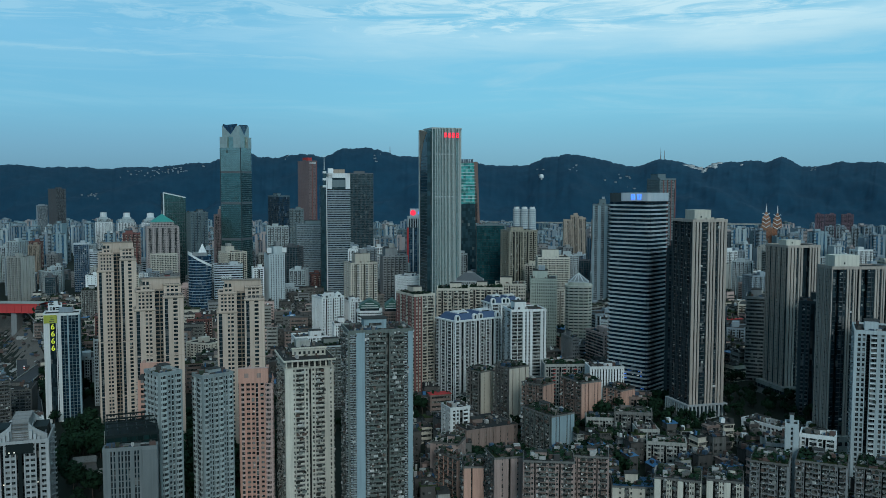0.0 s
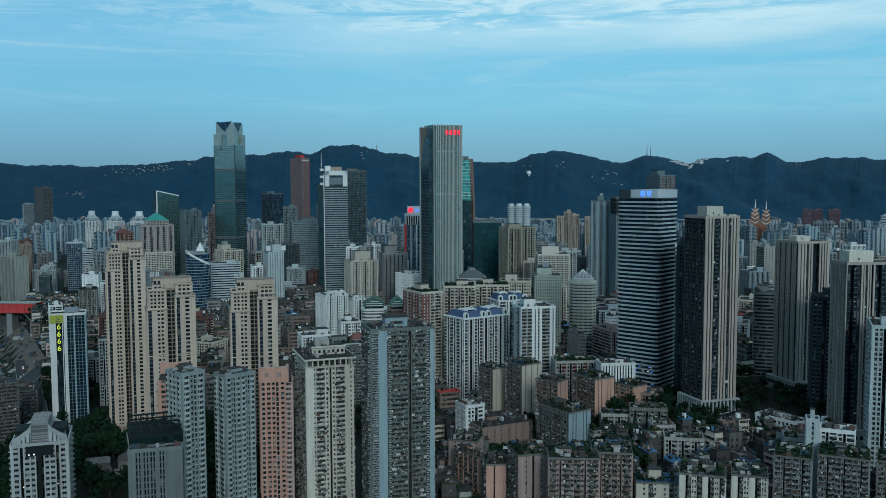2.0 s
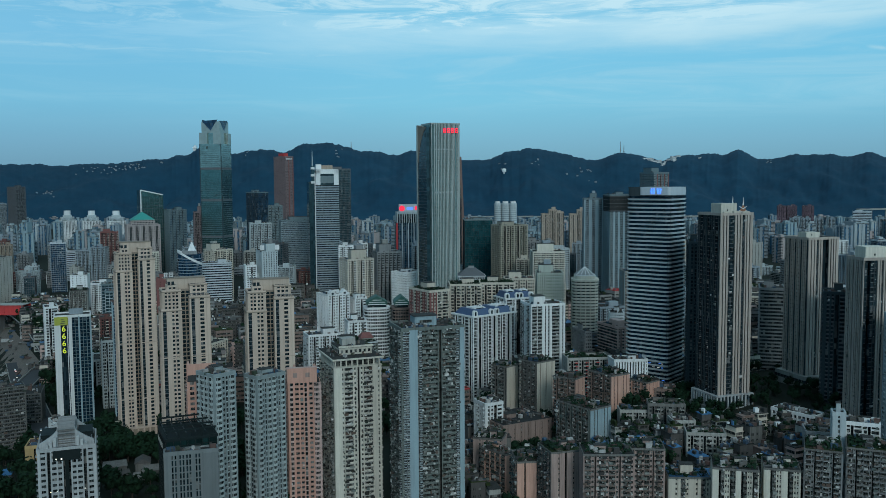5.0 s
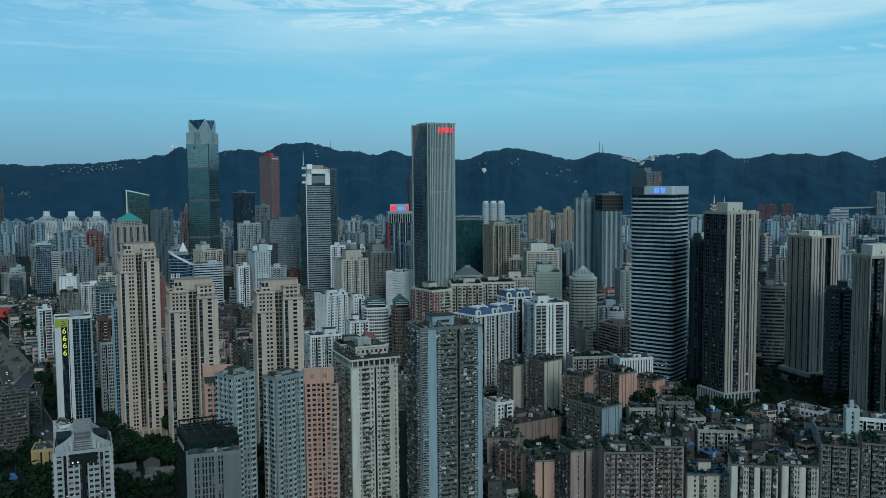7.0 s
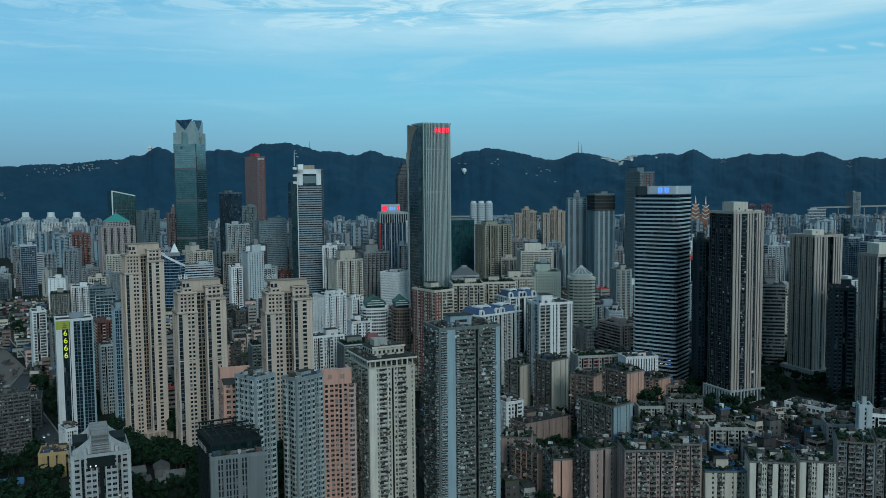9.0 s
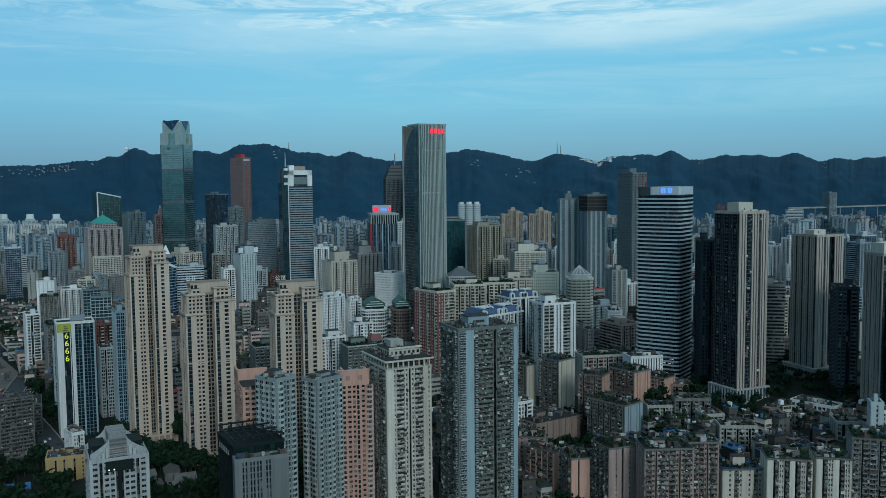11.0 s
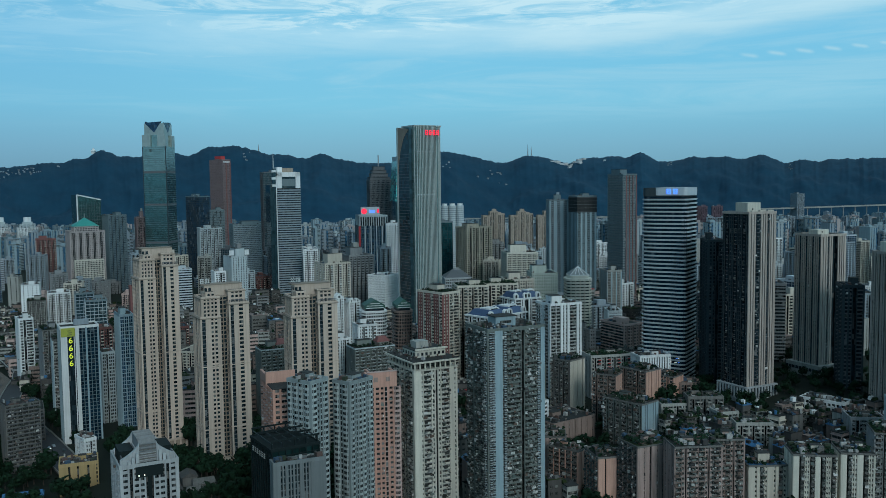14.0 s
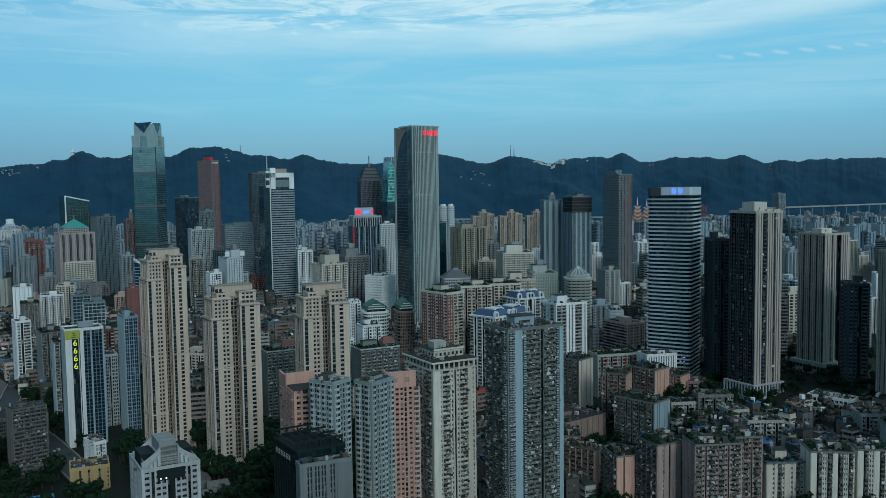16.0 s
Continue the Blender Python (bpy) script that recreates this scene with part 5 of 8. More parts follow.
def summit_tower(x, y, turn, w, d, z1):
    """The tallest glass tower, with shoulders and a folded crown."""
    root, z0 = thing_on("glass_skyscraper", "tall teal glass skyscraper with stepped shoulders and a folded crown", "skyscraper", x, y, turn, w, d)
    top = z1 - z0
    s1, s2 = top - 31, top - 16
    shaft = Boxes()
    k = 0.8
    X, Y = w / 2, d / 2
    plan = [(-X + k, -Y), (X - k, -Y), (X - k, -Y + k), (X, -Y + k), (X, Y - k), (X - k, Y - k), (X - k, Y), (-X + k, Y), (-X + k, Y - k), (-X, Y - k), (-X, -Y + k), (-X + k, -Y + k)]
    # two glass tones put the pale and the dark reflection into the colour
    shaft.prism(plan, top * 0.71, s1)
    part("shaft", shaft, "curtain", root, "curtain wall above the plant storey, paler sky reflection in its colour")
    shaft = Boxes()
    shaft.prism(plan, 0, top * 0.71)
    part("shaft", shaft, "curtainlow", root, "deep teal curtain wall, darker reflection in its colour")
    for sx in (-1, 1):
        for sy in (-1, 1):
            box("shoulder", "panelglass", root, sx * (X - 5.5), sy * (Y - 5.5), s1, 11, 11, s2 - s1, "pale panelled corner shoulder")
    box("neck", "curtain", root, 0, 0, s1, w - 5, d - 5, s2 - s1 + 0.2)
    cx, cy = w / 2 - 2.5, d / 2 - 2.5
    crown = Boxes()
    crown.prism([(-cx, -cy), (cx, -cy), (cx, cy), (-cx, cy)], s2, top - 1, [(-cx, -cy), (cx, -cy), (cx, cy), (-cx, cy)])
    part("crown", crown, "panelglass", root, "pale panelled crown")
    for side in range(4):
        b = Boxes()
        a = side * math.pi / 2
        c, s = math.cos(a), math.sin(a)
        hw, off = (cx, cy) if side % 2 == 0 else (cy, cx)
        pts = [(-hw + 0.5, -off - 0.15, top), (0, -off - 0.15, s2 + 3), (hw - 3, -off - 0.15, top + 1.5), (-hw + 0.5, -off + 1.5, top), (0, -off + 1.5, s2 + 3), (hw - 3, -off + 1.5, top + 1.5)]
        b.v = [(c * px - s * py, s * px + c * py, pz) for px, py, pz in pts]
        b.f = [(0, 1, 2), (5, 4, 3), (0, 3, 4, 1), (1, 4, 5, 2), (2, 5, 3, 0)]
        part("crown_fold", b, "curtainblue", root, "blue glass fold in the crown")
    for zz in (top * 0.30, top * 0.52, top * 0.71):
        b = Boxes()
        b.prism([(px * 1.004, py * 1.004) for px, py in plan], zz, zz + 3)
        part("plant_band", b, "darkgrey", root, "dark louvred plant storey")
    n = 70
    b = Boxes()
    for i in range(n):
        z = (i + 0.5) * s1 / n
        b.add(0, -Y, z, w - 2 * k, 0.35, 0.35)
        b.add(-X, 0, z, 0.35, d - 2 * k, 0.35)
        b.add(X, 0, z, 0.35, d - 2 * k, 0.35)
    part("transom_grid", b, "tealgrey", root, "", (0, 0, 0), "stuff")
    for sx in (-1, 1):
        box("corner_strip", "dark", root, sx * (X - 0.3), -Y + 0.3, 0, 0.9, 0.9, s1, "dark recessed corner")
    box("corner_slot", "dark", root, -X + 1.6, -Y + 1.6, 0, 1.2, 1.2, s1, "dark recessed corner")


def fin_tower(x, y, turn, w, d, z1):
    """The central tower: vertical fins, rounded flank and a cut-away glass corner."""
    root, z0 = thing_on("finned_skyscraper", "tall grey-green skyscraper with close vertical fins and a cut-away corner", "skyscraper", x, y, turn, w, d)
    top = z1 - z0
    core = Boxes()
    body = ring_round(w - 1, d - 1, 6.0, 6)
    core.prism(body, 0, top - 1)
    part("shaft", core, "fincurtain", root, "grey-green curtain wall")
    fin = Boxes()
    fin.add(0, 0, top / 2, 0.5, 1.0, top)
    me = fin.mesh("fin", M["fin"])
    n = 16
    for i in range(n):
        u = (i / (n - 1)) ** 0.8
        part("fin", me, "fin", root, "", (-w / 2 + 1.2 + u * (w - 8.2), -d / 2 - 0.1, 0))
    for i in range(9):
        ob = part("fin", me, "fin", root, "", (w / 2 + 0.1, -d / 2 + 6 + i * (d - 12) / 8, 0))
        ob.rotation_euler = (0, 0, math.pi / 2)
    for i in range(1, 5):
        a = radians(-90 + 90 * i / 5)
        ob = part("fin", me, "fin", root, "", (w / 2 - 6.5 + 6.3 * math.cos(a), -d / 2 + 6.5 + 6.3 * math.sin(a), 0))
        ob.rotation_euler = (0, 0, a + math.pi / 2)
    # spandrels behind the fins
    body_ring = ring_round(w - 0.7, d - 0.7, 6.1, 6)
    spandrel = Boxes()
    for i in range(52):
        spandrel.prism(body_ring, 3 + i * (top - 8) / 52, 3.9 + i * (top - 8) / 52)
    part("spandrel", spandrel, "tealgrey", root, "", (0, 0, 0), "stuff")
    # dark glass flank, set in behind a pale edge frame
    box("glass_flank", "curtaindark", root, -w / 2 - 1.2, 0.4, 0, 3.2, d - 4, top - 3, "dark glass flank")
    for i in range(58):
        z = 3 + i * (top - 26) / 58
        box("flank_transom", "darkgrey", root, -w / 2 - 2.9, 0.4, z, 0.3, d - 4.5, 0.35)
    box("edge_frame", "fin", root, -w / 2 - 1.0, d / 2 - 1.4, 0, 4.6, 2.4, top - 1, "pale edge frame")
    gable = Boxes()
    y0, y1 = -d / 2 + 2, d / 2 - 2.4
    D = y1 - y0
    prof = [(y1, top - 1), (y0, top - 4), (y0 + 0.3 * D, top - 7.5), (y0 + 0.55 * D, top - 13), (y0 + 0.78 * D, top - 22), (y1 - 0.03 * D, top - 38), (y1, top - 44)]
    for px in (-w / 2 - 3.1, -w / 2 - 2.0):
        gable.v += [(px, a, c) for a, c in prof]
    m = len(prof)
    gable.f = [tuple(range(m)), tuple(reversed(range(m, 2 * m)))] + [((i + 1) % m, i, m + i, m + (i + 1) % m) for i in range(m)]
    part("curved_gable", gable, "beige_dark", root, "tan curved panel at the top of the flank")
    box("roof_rim", "fin", root, 0, 0, top - 1.2, w - 2, d - 2, 1.4)
    for zz in (top - 24, top - 62):
        box("sky_lobby", "aluminium", root, -2, -d / 2 + 0.2, zz, w * 0.6, 0.5, 0.8)
    strokes("lit_sign_character", root, "redglow", -w * 0.12, -d / 2 - 0.9, top - 9.0, w * 0.5, 5.0, 4, 8, "red lit sign character")


def portal_tower(x, y, turn, w, d, z1):
    """White banded tower under a portal frame, with a mast."""
    root, z0 = thing_on("banded_skyscraper", "white banded skyscraper with a square portal frame on top", "skyscraper", x, y, turn, w, d)
    top = z1 - z0
    bt = top - 18
    block(root, w - 4, d, 0, bt, "g5", None, 3.5, 1.25, "bluegrey", "winblack", near=True, joined=True, parapet=0, cx=2)
    for s in (-1, 1):
        box("portal_leg", "white", root, 2 + s * (w / 2 - 4.6), 0, bt, 5.2, d, 18)
    box("portal_beam", "white", root, 2, 0, top - 5, w - 4, d, 5.2)
    box("portal_glass", "curtaindark", root, 2, 0, bt, w - 12, d - 4, 13)
    box("side_glass", "curtaindark", root, -w / 2 + 0.9, -d / 2 + 2, 0, 3.6, 4.5, top + 4, "dark glass side column")
    box("side_rib", "white", root, -w / 2 + 2.9, -d / 2 - 0.5, 0, 0.9, 0.8, top - 4, "white rib beside the column")
    for i in range(3):
        box("column_collar", "white", root, -w / 2 + 0.7, -d / 2 + 2, top - 16 + i * 8, 4.2, 5.0, 2.6)
    box("portal_picture", "tealgrey", root, 2, -d / 2 + 1.9, bt + 2.5, w - 13, 0.3, 8, "grey-green panel within the portal")
    box("rear_glass", "curtaindark", root, -w / 2 - 1.5, 0, 0, 5, d - 4, top - 14)
    m = Boxes()
    m.prism([(-0.7, -0.7), (0.7, -0.7), (0.7, 0.7), (-0.7, 0.7)], 0, 17, [(-0.2, -0.2), (0.2, -0.2), (0.2, 0.2), (-0.2, 0.2)])
    part("mast", m, "cool", root, "slender grey mast", (-w / 2 + 0.5, -d / 2 + 3, top + 4))
    box("roof_drum", "beige_dark", root, 3, 4, top, w * 0.45, d * 0.4, 5)
    box("roof_block", "white", root, -w * 0.22, 0, top, w * 0.2, d * 0.4, 6)


def sign_tower(x, y, turn, w, d, z1):
    """Dark blue tower with pale ribs under a rooftop billboard."""
    root, z0 = thing_on("ribbed_office_tower", "dark blue glass tower with pale ribs and a rooftop billboard", "office tower", x, y, turn, w, d)
    top = z1 - z0
    block(root, w, d, 0, top - 12, "t.8 g2.4 t.4 g2.4", None, 3.8, 0.25, "aluminium", "curtainblue", bandm="tealgrey", near=True, joined=True, parapet=0)
    for i in range(6):
        box("pale_rib", "aluminium", root, -w / 2 + 0.4 + i * (w - 0.8) / 5, -d / 2 - 0.5, 0, 0.9, 0.8, top - 12)
    block(root, w - 2, d - 2, top - 12, top - 1, "w.9 d1.8", None, 11, 0.2, "cool", "winblack", near=True, parapet=1.4)
    box("red_edge", "red", root, -w / 2 + 0.6, -d / 2 - 0.3, 0, 2.2, 1.5, top - 12, "red vertical stripe")
    bb = box("billboard", "aluminium", root, -3, -d / 2 + 6, top + 0.4, w * 0.64, 2.0, 9.5, "pale rooftop billboard")
    for i in range(5):
        box("billboard_post", "grey", root, -3 - w * 0.28 + i * w * 0.14, -d / 2 + 7.6, top, 0.5, 0.5, 9)
    disc = Boxes()
    disc.prism([(math.cos(i * math.pi / 10) * 3.2, math.sin(i * math.pi / 10) * 3.2) for i in range(20)], 0, 0.4)
    ob = part("red_disc", disc, "redglow", root, "red round mark")
    ob.matrix_basis = pose(-3 - w * 0.21, -d / 2 + 4.9, top + 5, 90, 0, 0)
    strokes("sign_character", root, "blueglow", -w * 0.14, -d / 2 + 4.85, top + 3.2, w * 0.22, 3.4, 3, 5)
    box("red_mark", "redglow", root, w * 0.18, -d / 2 + 4.9, top + 3, 2.4, 0.3, 4.5)
    pag, pz = thing_on("stepped_tower", "dark stepped tower with a tiered top and a spire", "tower", x + 11, y + 250, turn, 30, 30)
    t2 = 178 - pz
    block(pag, 30, 30, 0, t2 - 22, "w.8 g1.6", None, 3.5, 0.9, "darkgrey", "winblack", parapet=1)
    for i in range(4):
        box("tier", "darkgrey", pag, 0, 0, t2 - 22 + i * 5, 28 - 4 * i, 28 - 4 * i, 4.2)
        box("tier_eave", "dark", pag, 0, 0, t2 - 18 + i * 5, 30 - 4 * i, 30 - 4 * i, 0.8)
    box("spire", "grey", pag, 0, 0, t2 - 2, 1.4, 1.4, 16)


def slant_tower(x, y, turn, w, d, z1):
    """Glass tower with a sloping top edge and a white outline."""
    root, z0 = thing_on("sloping_glass_tower", "dark glass tower with a sloping white-edged top", "tower", x, y, turn, w, d)
    top = z1 - z0
    b = Boxes()
    X, Y = w / 2, d / 2
    b.v = [(-X, -Y, 0), (X, -Y, 0), (X, Y, 0), (-X, Y, 0), (-X, -Y, top), (X, -Y, top - 7), (X, Y, top - 7), (-X, Y, top)]
    b.f = [(0, 3, 2, 1), (4, 5, 6, 7), (0, 1, 5, 4), (1, 2, 6, 5), (2, 3, 7, 6), (3, 0, 4, 7)]
    part("shaft", b, "curtainlow", root)
    box("white_edge", "white", root, -X, -Y - 0.2, 0, 1.6, 1.0, top + 0.6, "white corner strip")
    e = Boxes()
    e.add(0, 0, 0, math.hypot(w, 7), 1.2, 1.4)
    ob = part("white_rim", e, "white", root, "white sloping rim")
    ob.matrix_basis = pose(0, -Y - 0.2, top - 3.3, 0, math.degrees(math.atan2(7, w)), 0)
    g = Boxes()
    for i in range(30):
        g.add(0, -Y - 0.1, 4 + i * (top - 14) / 30, w - 2, 0.3, 0.25)
    for i in range(9):
        g.add(-X + 2 + i * (w - 4) / 8, -Y - 0.1, (top - 10) / 2, 0.2, 0.3, top - 10)
    part("mullion_grid", g, "darkgrey", root, "", (0, 0, 0), "stuff")


def pyramid_tower(x, y, turn, w, d, z1):
    """Cream tower under a green pyramid roof."""
    root, z0 = thing_on("hotel_tower", "grey-cream tower with a green copper pyramid roof", "tower", x, y, turn, w, d)
    top = z1 - z0
    block(root, w, d, 0, top, "w1.5 g.7 w.6 g.7 w1.0 d1.7 k.5 g1.0 k.5 d1.2 w1.0 g.7 w.6 g.7 w1.5", "w1.2 g.8 w.6 g.8 w1.0", 3.1, 1.0, "stonepink", "winres", near=False, parapet=1.5, dense=1.9)
    block(root, w * 0.7, d * 0.7, top, top + 7, "w.8 g1.6", None, 3.5, 0.9, "stonepink", "win", parapet=0.6)
    b = Boxes()
    q, k = w * 0.38, d * 0.38
    b.prism([(-q, -k), (q, -k), (q, k), (-q, k)], top + 7, top + 17, [(-0.8, -0.8), (0.8, -0.8), (0.8, 0.8), (-0.8, 0.8)])
    part("pyramid_roof", b, "teal", root, "green copper pyramid roof")
    box("finial", "grey", root, 0, 0, top + 17, 0.8, 0.8, 5)
    block(root, w * 0.82, 8, 0, top - 34, "w.8 b2.0 w.5 g.8", None, 3.1, 1.0, "pearl", "winres", cy=-d / 2 - 4.2)


def round_tower(x, y, turn, w, d, z1):
    """Cylinder of blue glass under a slanted white collar."""
    root, z0 = thing_on("round_glass_tower", "round blue glass tower with a slanted white collar", "tower", x, y, turn, w, d)
    top = z1 - z0
    R = w / 2
    ring = [(R * math.cos(i * math.pi / 16), R * math.sin(i * math.pi / 16)) for i in range(32)]
    b = Boxes()
    b.prism(ring, 0, top - 4)
    part("shaft", b, "curtainblue", root)
    n = 22
    for i in range(n):
        b = Boxes()
        b.prism([(1.012 * px, 1.012 * py) for px, py in ring], 0, 0.7)
        part("floor_band", b, "bluegrey", root, "", (0, 0, 3 + i * (top - 9) / n))
    c = Boxes()
    m = len(ring)
    c.v = [(1.02 * px, 1.02 * py, top - 9 - 7 * px / R) for px, py in ring] + [(1.02 * px, 1.02 * py, top - 6.5 - 7 * px / R) for px, py in ring]
    c.f = [(i, (i + 1) % m, m + (i + 1) % m, m + i) for i in range(m)]
    part("slanted_collar", c, "white", root, "white slanted collar")
    box("roof_drum", "grey", root, 0, 0, top - 4, w * 0.6, w * 0.6, 3)
    p = Boxes()
    p.prism([(-4, -4), (4, -4), (4, 4), (-4, 4)], top - 1, top + 8, [(-0.3, -0.3), (0.3, -0.3), (0.3, 0.3), (-0.3, 0.3)])
    part("roof_spire", p, "white", root, "white pyramid roof light", (R * 0.2, R * 0.4, 0))


def green_tower(x, y, turn, w, d, z1):
    """Green glass tower with a tapering, ribbed head."""
    root, z0 = thing_on("green_glass_tower", "green glass tower with a tapering ribbed head", "tower", x, y, turn, w, d)
    top = z1 - z0
    X, Y = w / 2, d / 2
    b = Boxes()
    b.prism([(-X, -Y), (X, -Y), (X, Y), (-X, Y)], 0, top - 60)
    part("shaft", b, "curtaindark", root)
    b = Boxes()
    b.prism([(-X, -Y), (X, -Y), (X, Y), (-X, Y)], top - 60, top - 6, [(-X * 0.75, -Y), (X * 0.62, -Y), (X * 0.62, Y), (-X * 0.75, Y)])
    part("glass_head", b, "curtaingreen", root, "bright green glass head")
    for i in range(12):
        box("head_band", "aluminium", root, -w * 0.02, -Y - 0.15, top - 58 + i * 4.4, w * (0.95 - 0.02 * i), 0.3, 0.6)
    for i in range(6):
        box("head_rib", "aluminium", root, -X * 0.7 + i * w * 0.125, 0, top - 6, 0.8, d * 0.9, 6)
    b = Boxes()
    b.prism([(X, -Y), (X + 7, -Y), (X + 7, Y), (X, Y)], 0, top - 4, [(X * 0.62, -Y), (X * 0.62 + 5, -Y), (X * 0.62 + 5, Y), (X * 0.62, Y)])
    part("stone_edge", b, "brown", root, "brown stone edge")


def gable_tower(x, y, turn, w, d, z1):
    """Round-cornered banded tower under an open white pyramid frame."""
    root, z0 = thing_on("banded_apartment_tower", "grey-beige banded tower with rounded corners under an open white pyramid frame", "apartment tower", x, y, turn, w, d)
    top = z1 - z0
    core = Boxes()
    core.prism(ring_round(w - 0.8, d - 0.8, 5.6), 0, top)
    part("glazing", core, "winres", root)
    n = round(top * FLOORS / 3.2)
    band = Boxes()
    band.prism(ring_round(w, d, 6.0), 0, top / n * 0.60)
    me = band.mesh("floor_band", M["pearl"])
    for k in range(n):
        part("floor_band", me, "pearl", root, "", (0, 0, k * top / n))
    for i in range(5):
        box("pier", "cream", root, -w * 0.36 + i * w * 0.18, -d / 2 - 0.12, 0, 0.7, 0.5, top)
    rim = Boxes()
    rim.prism(ring_round(w + 0.8, d + 0.8, 6.3), top, top + 1.6)
    part("roof_rim", rim, "pearl", root)
    attic = Boxes()
    attic.prism(ring_round(w * 0.8, d * 0.8, 4.5), top + 1.6, top + 4.2)
    part("attic", attic, "pearl", root)
    q, k = w * 0.38, d * 0.38
    b = Boxes()
    b.prism([(-q, -k), (q, -k), (q, k), (-q, k)], top + 4.2, top + 10.5, [(-0.4, -0.4), (0.4, -0.4), (0.4, 0.4), (-0.4, 0.4)])
    part("pitched_roof", b, "grey", root)
    for i in range(5):
        u = -1 + i * 0.5
        e = Boxes()
        e.v = [(u * q - 0.3, -k - 0.35, top + 4.2), (u * q + 0.3, -k - 0.35, top + 4.2), (0.25, -0.6, top + 10.9), (-0.25, -0.6, top + 10.9),
               (u * q - 0.3, -k + 0.2, top + 3.8), (u * q + 0.3, -k + 0.2, top + 3.8), (0.25, -0.1, top + 10.3), (-0.25, -0.1, top + 10.3)]
        e.f = [(0, 1, 2, 3), (5, 4, 7, 6), (1, 5, 6, 2), (4, 0, 3, 7), (3, 2, 6, 7), (4, 5, 1, 0)]
        part("gable_rafter", e, "white", root, "white rafter of the open pyramid")
    box("gable_sill", "white", root, 0, -k - 0.2, top + 4.0, 2 * q, 0.7, 0.6)
    box("podium", "cream", root, 0, -1.5, 0, w + 7, d + 7, 13.0, "plain cream podium")


def white_cap_tower(x, y, turn, w, d, z1):
    """Stepped apartment tower under a white drum."""
    root, z0 = thing_on("apartment_tower", "pale stepped apartment tower under a white round cap", "apartment tower", x, y, turn, w, d, "white-capped towers")
    top = z1 - z0
    block(root, w, d, 0, top - 8, "w1.5 b3 w1 g2", None, 3.2, 1.0, "white", "winres", parapet=0.8, balcony="cool")
    block(root, w * 0.75, d * 0.7, top - 8, top, "w1.2 g2", None, 3.2, 1.0, "cool", "winres", parapet=0.8)
    box("cap_neck", "cool", root, 0, 0, top, w * 0.5, d * 0.5, 5)
    b = Boxes()
    b.prism([(w * 0.2 * math.cos(i * math.pi / 6), w * 0.2 * math.sin(i * math.pi / 6)) for i in range(12)], top + 5, top + 15)
    part("round_cap", b, "white", root, "white round roof cap")


def mansard_block(x, y, turn, w, d, z1):
    """White apartment block under blue mansard roofs with arched gables."""
    root, z0 = thing_on("apartment_block", "white apartment block with blue mansard roofs and arched gables", "apartment block", x, y, turn, w, d, "blue-roofed blocks")
    top = z1 - z0 - 5
    block(root, w, d, 0, top, "w.5 b3.0 w.4 g.7 w.9 d2.4 w.9 g.8 w.4 b2.6 w.5 d1.6", "b2.6 w.5 d1.8 w.8 g1.0", 3.0, 0.8, "white", "winres", bandm="grey", near=True, joined=True, dense=1.0, balcony="white", clutter=0.12, parapet=0.6)
    box("cornice", "white", root, 0, 0, top - 0.2, w + 1.6, d + 1.6, 0.9)
    for s in (-0.25, 0.25):
        b = Boxes()
        q, k, c = w * 0.23, d * 0.46, s * w
        b.prism([(c - q, -k), (c + q, -k), (c + q, k), (c - q, k)], top + 0.6, top + 4.6, [(c - q * 0.66, -k * 0.66), (c + q * 0.66, -k * 0.66), (c + q * 0.66, k * 0.66), (c - q * 0.66, k * 0.66)])
        part("mansard_roof", b, "bluetile", root, "blue tiled mansard roof")
        for u in (-0.82, 0.82):
            a, mx = Boxes(), c + u * q
            arch = [(-1.0, -2.0)] + [(-math.cos(math.pi * i / 8), math.sin(math.pi * i / 8)) for i in range(9)] + [(1.0, -2.0)]
            for px, pz in arch:
                for rr in (1.7, 0.95):
                    for yy in (-k - 0.9, -k + 1.2):
                        a.v.append((mx + px * rr, yy, top + 2.6 + (pz * rr if pz > 0 else pz)))
            for i in range(len(arch) - 1):
                b0, b1 = 4 * i, 4 * i + 4
                a.f += [(b0, b1, b1 + 2, b0 + 2), (b0 + 1, b0 + 3, b1 + 3, b1 + 1), (b0, b0 + 1, b1 + 1, b1), (b0 + 2, b1 + 2, b1 + 3, b0 + 3)]
            dormer = part("arched_dormer", a, "white", root, "white arched dormer frame")
            box("dormer_pane", "winblack", dormer, mx, -k - 0.1, top + 0.7, 1.9, 0.3, 2.6)
        lantern = box("roof_lantern", "white", root, c, -k * 0.2, top + 4.2, q * 1.0, k * 0.9, 1.2)
        box("lantern_window", "winblack", lantern, c, -k * 0.65 - 0.06, top + 4.45, q * 0.7, 0.2, 0.7)
        for t in (-1, 1):
            e = Boxes()
            e.add(0, 0, 0, q * 0.66, 0.6, 0.55)
            ob = part("gable_rafter", e, "white", root)
            ob.matrix_basis = pose(c + t * q * 0.27, -k * 0.62, top + 6.0, 0, t * 30, 0)


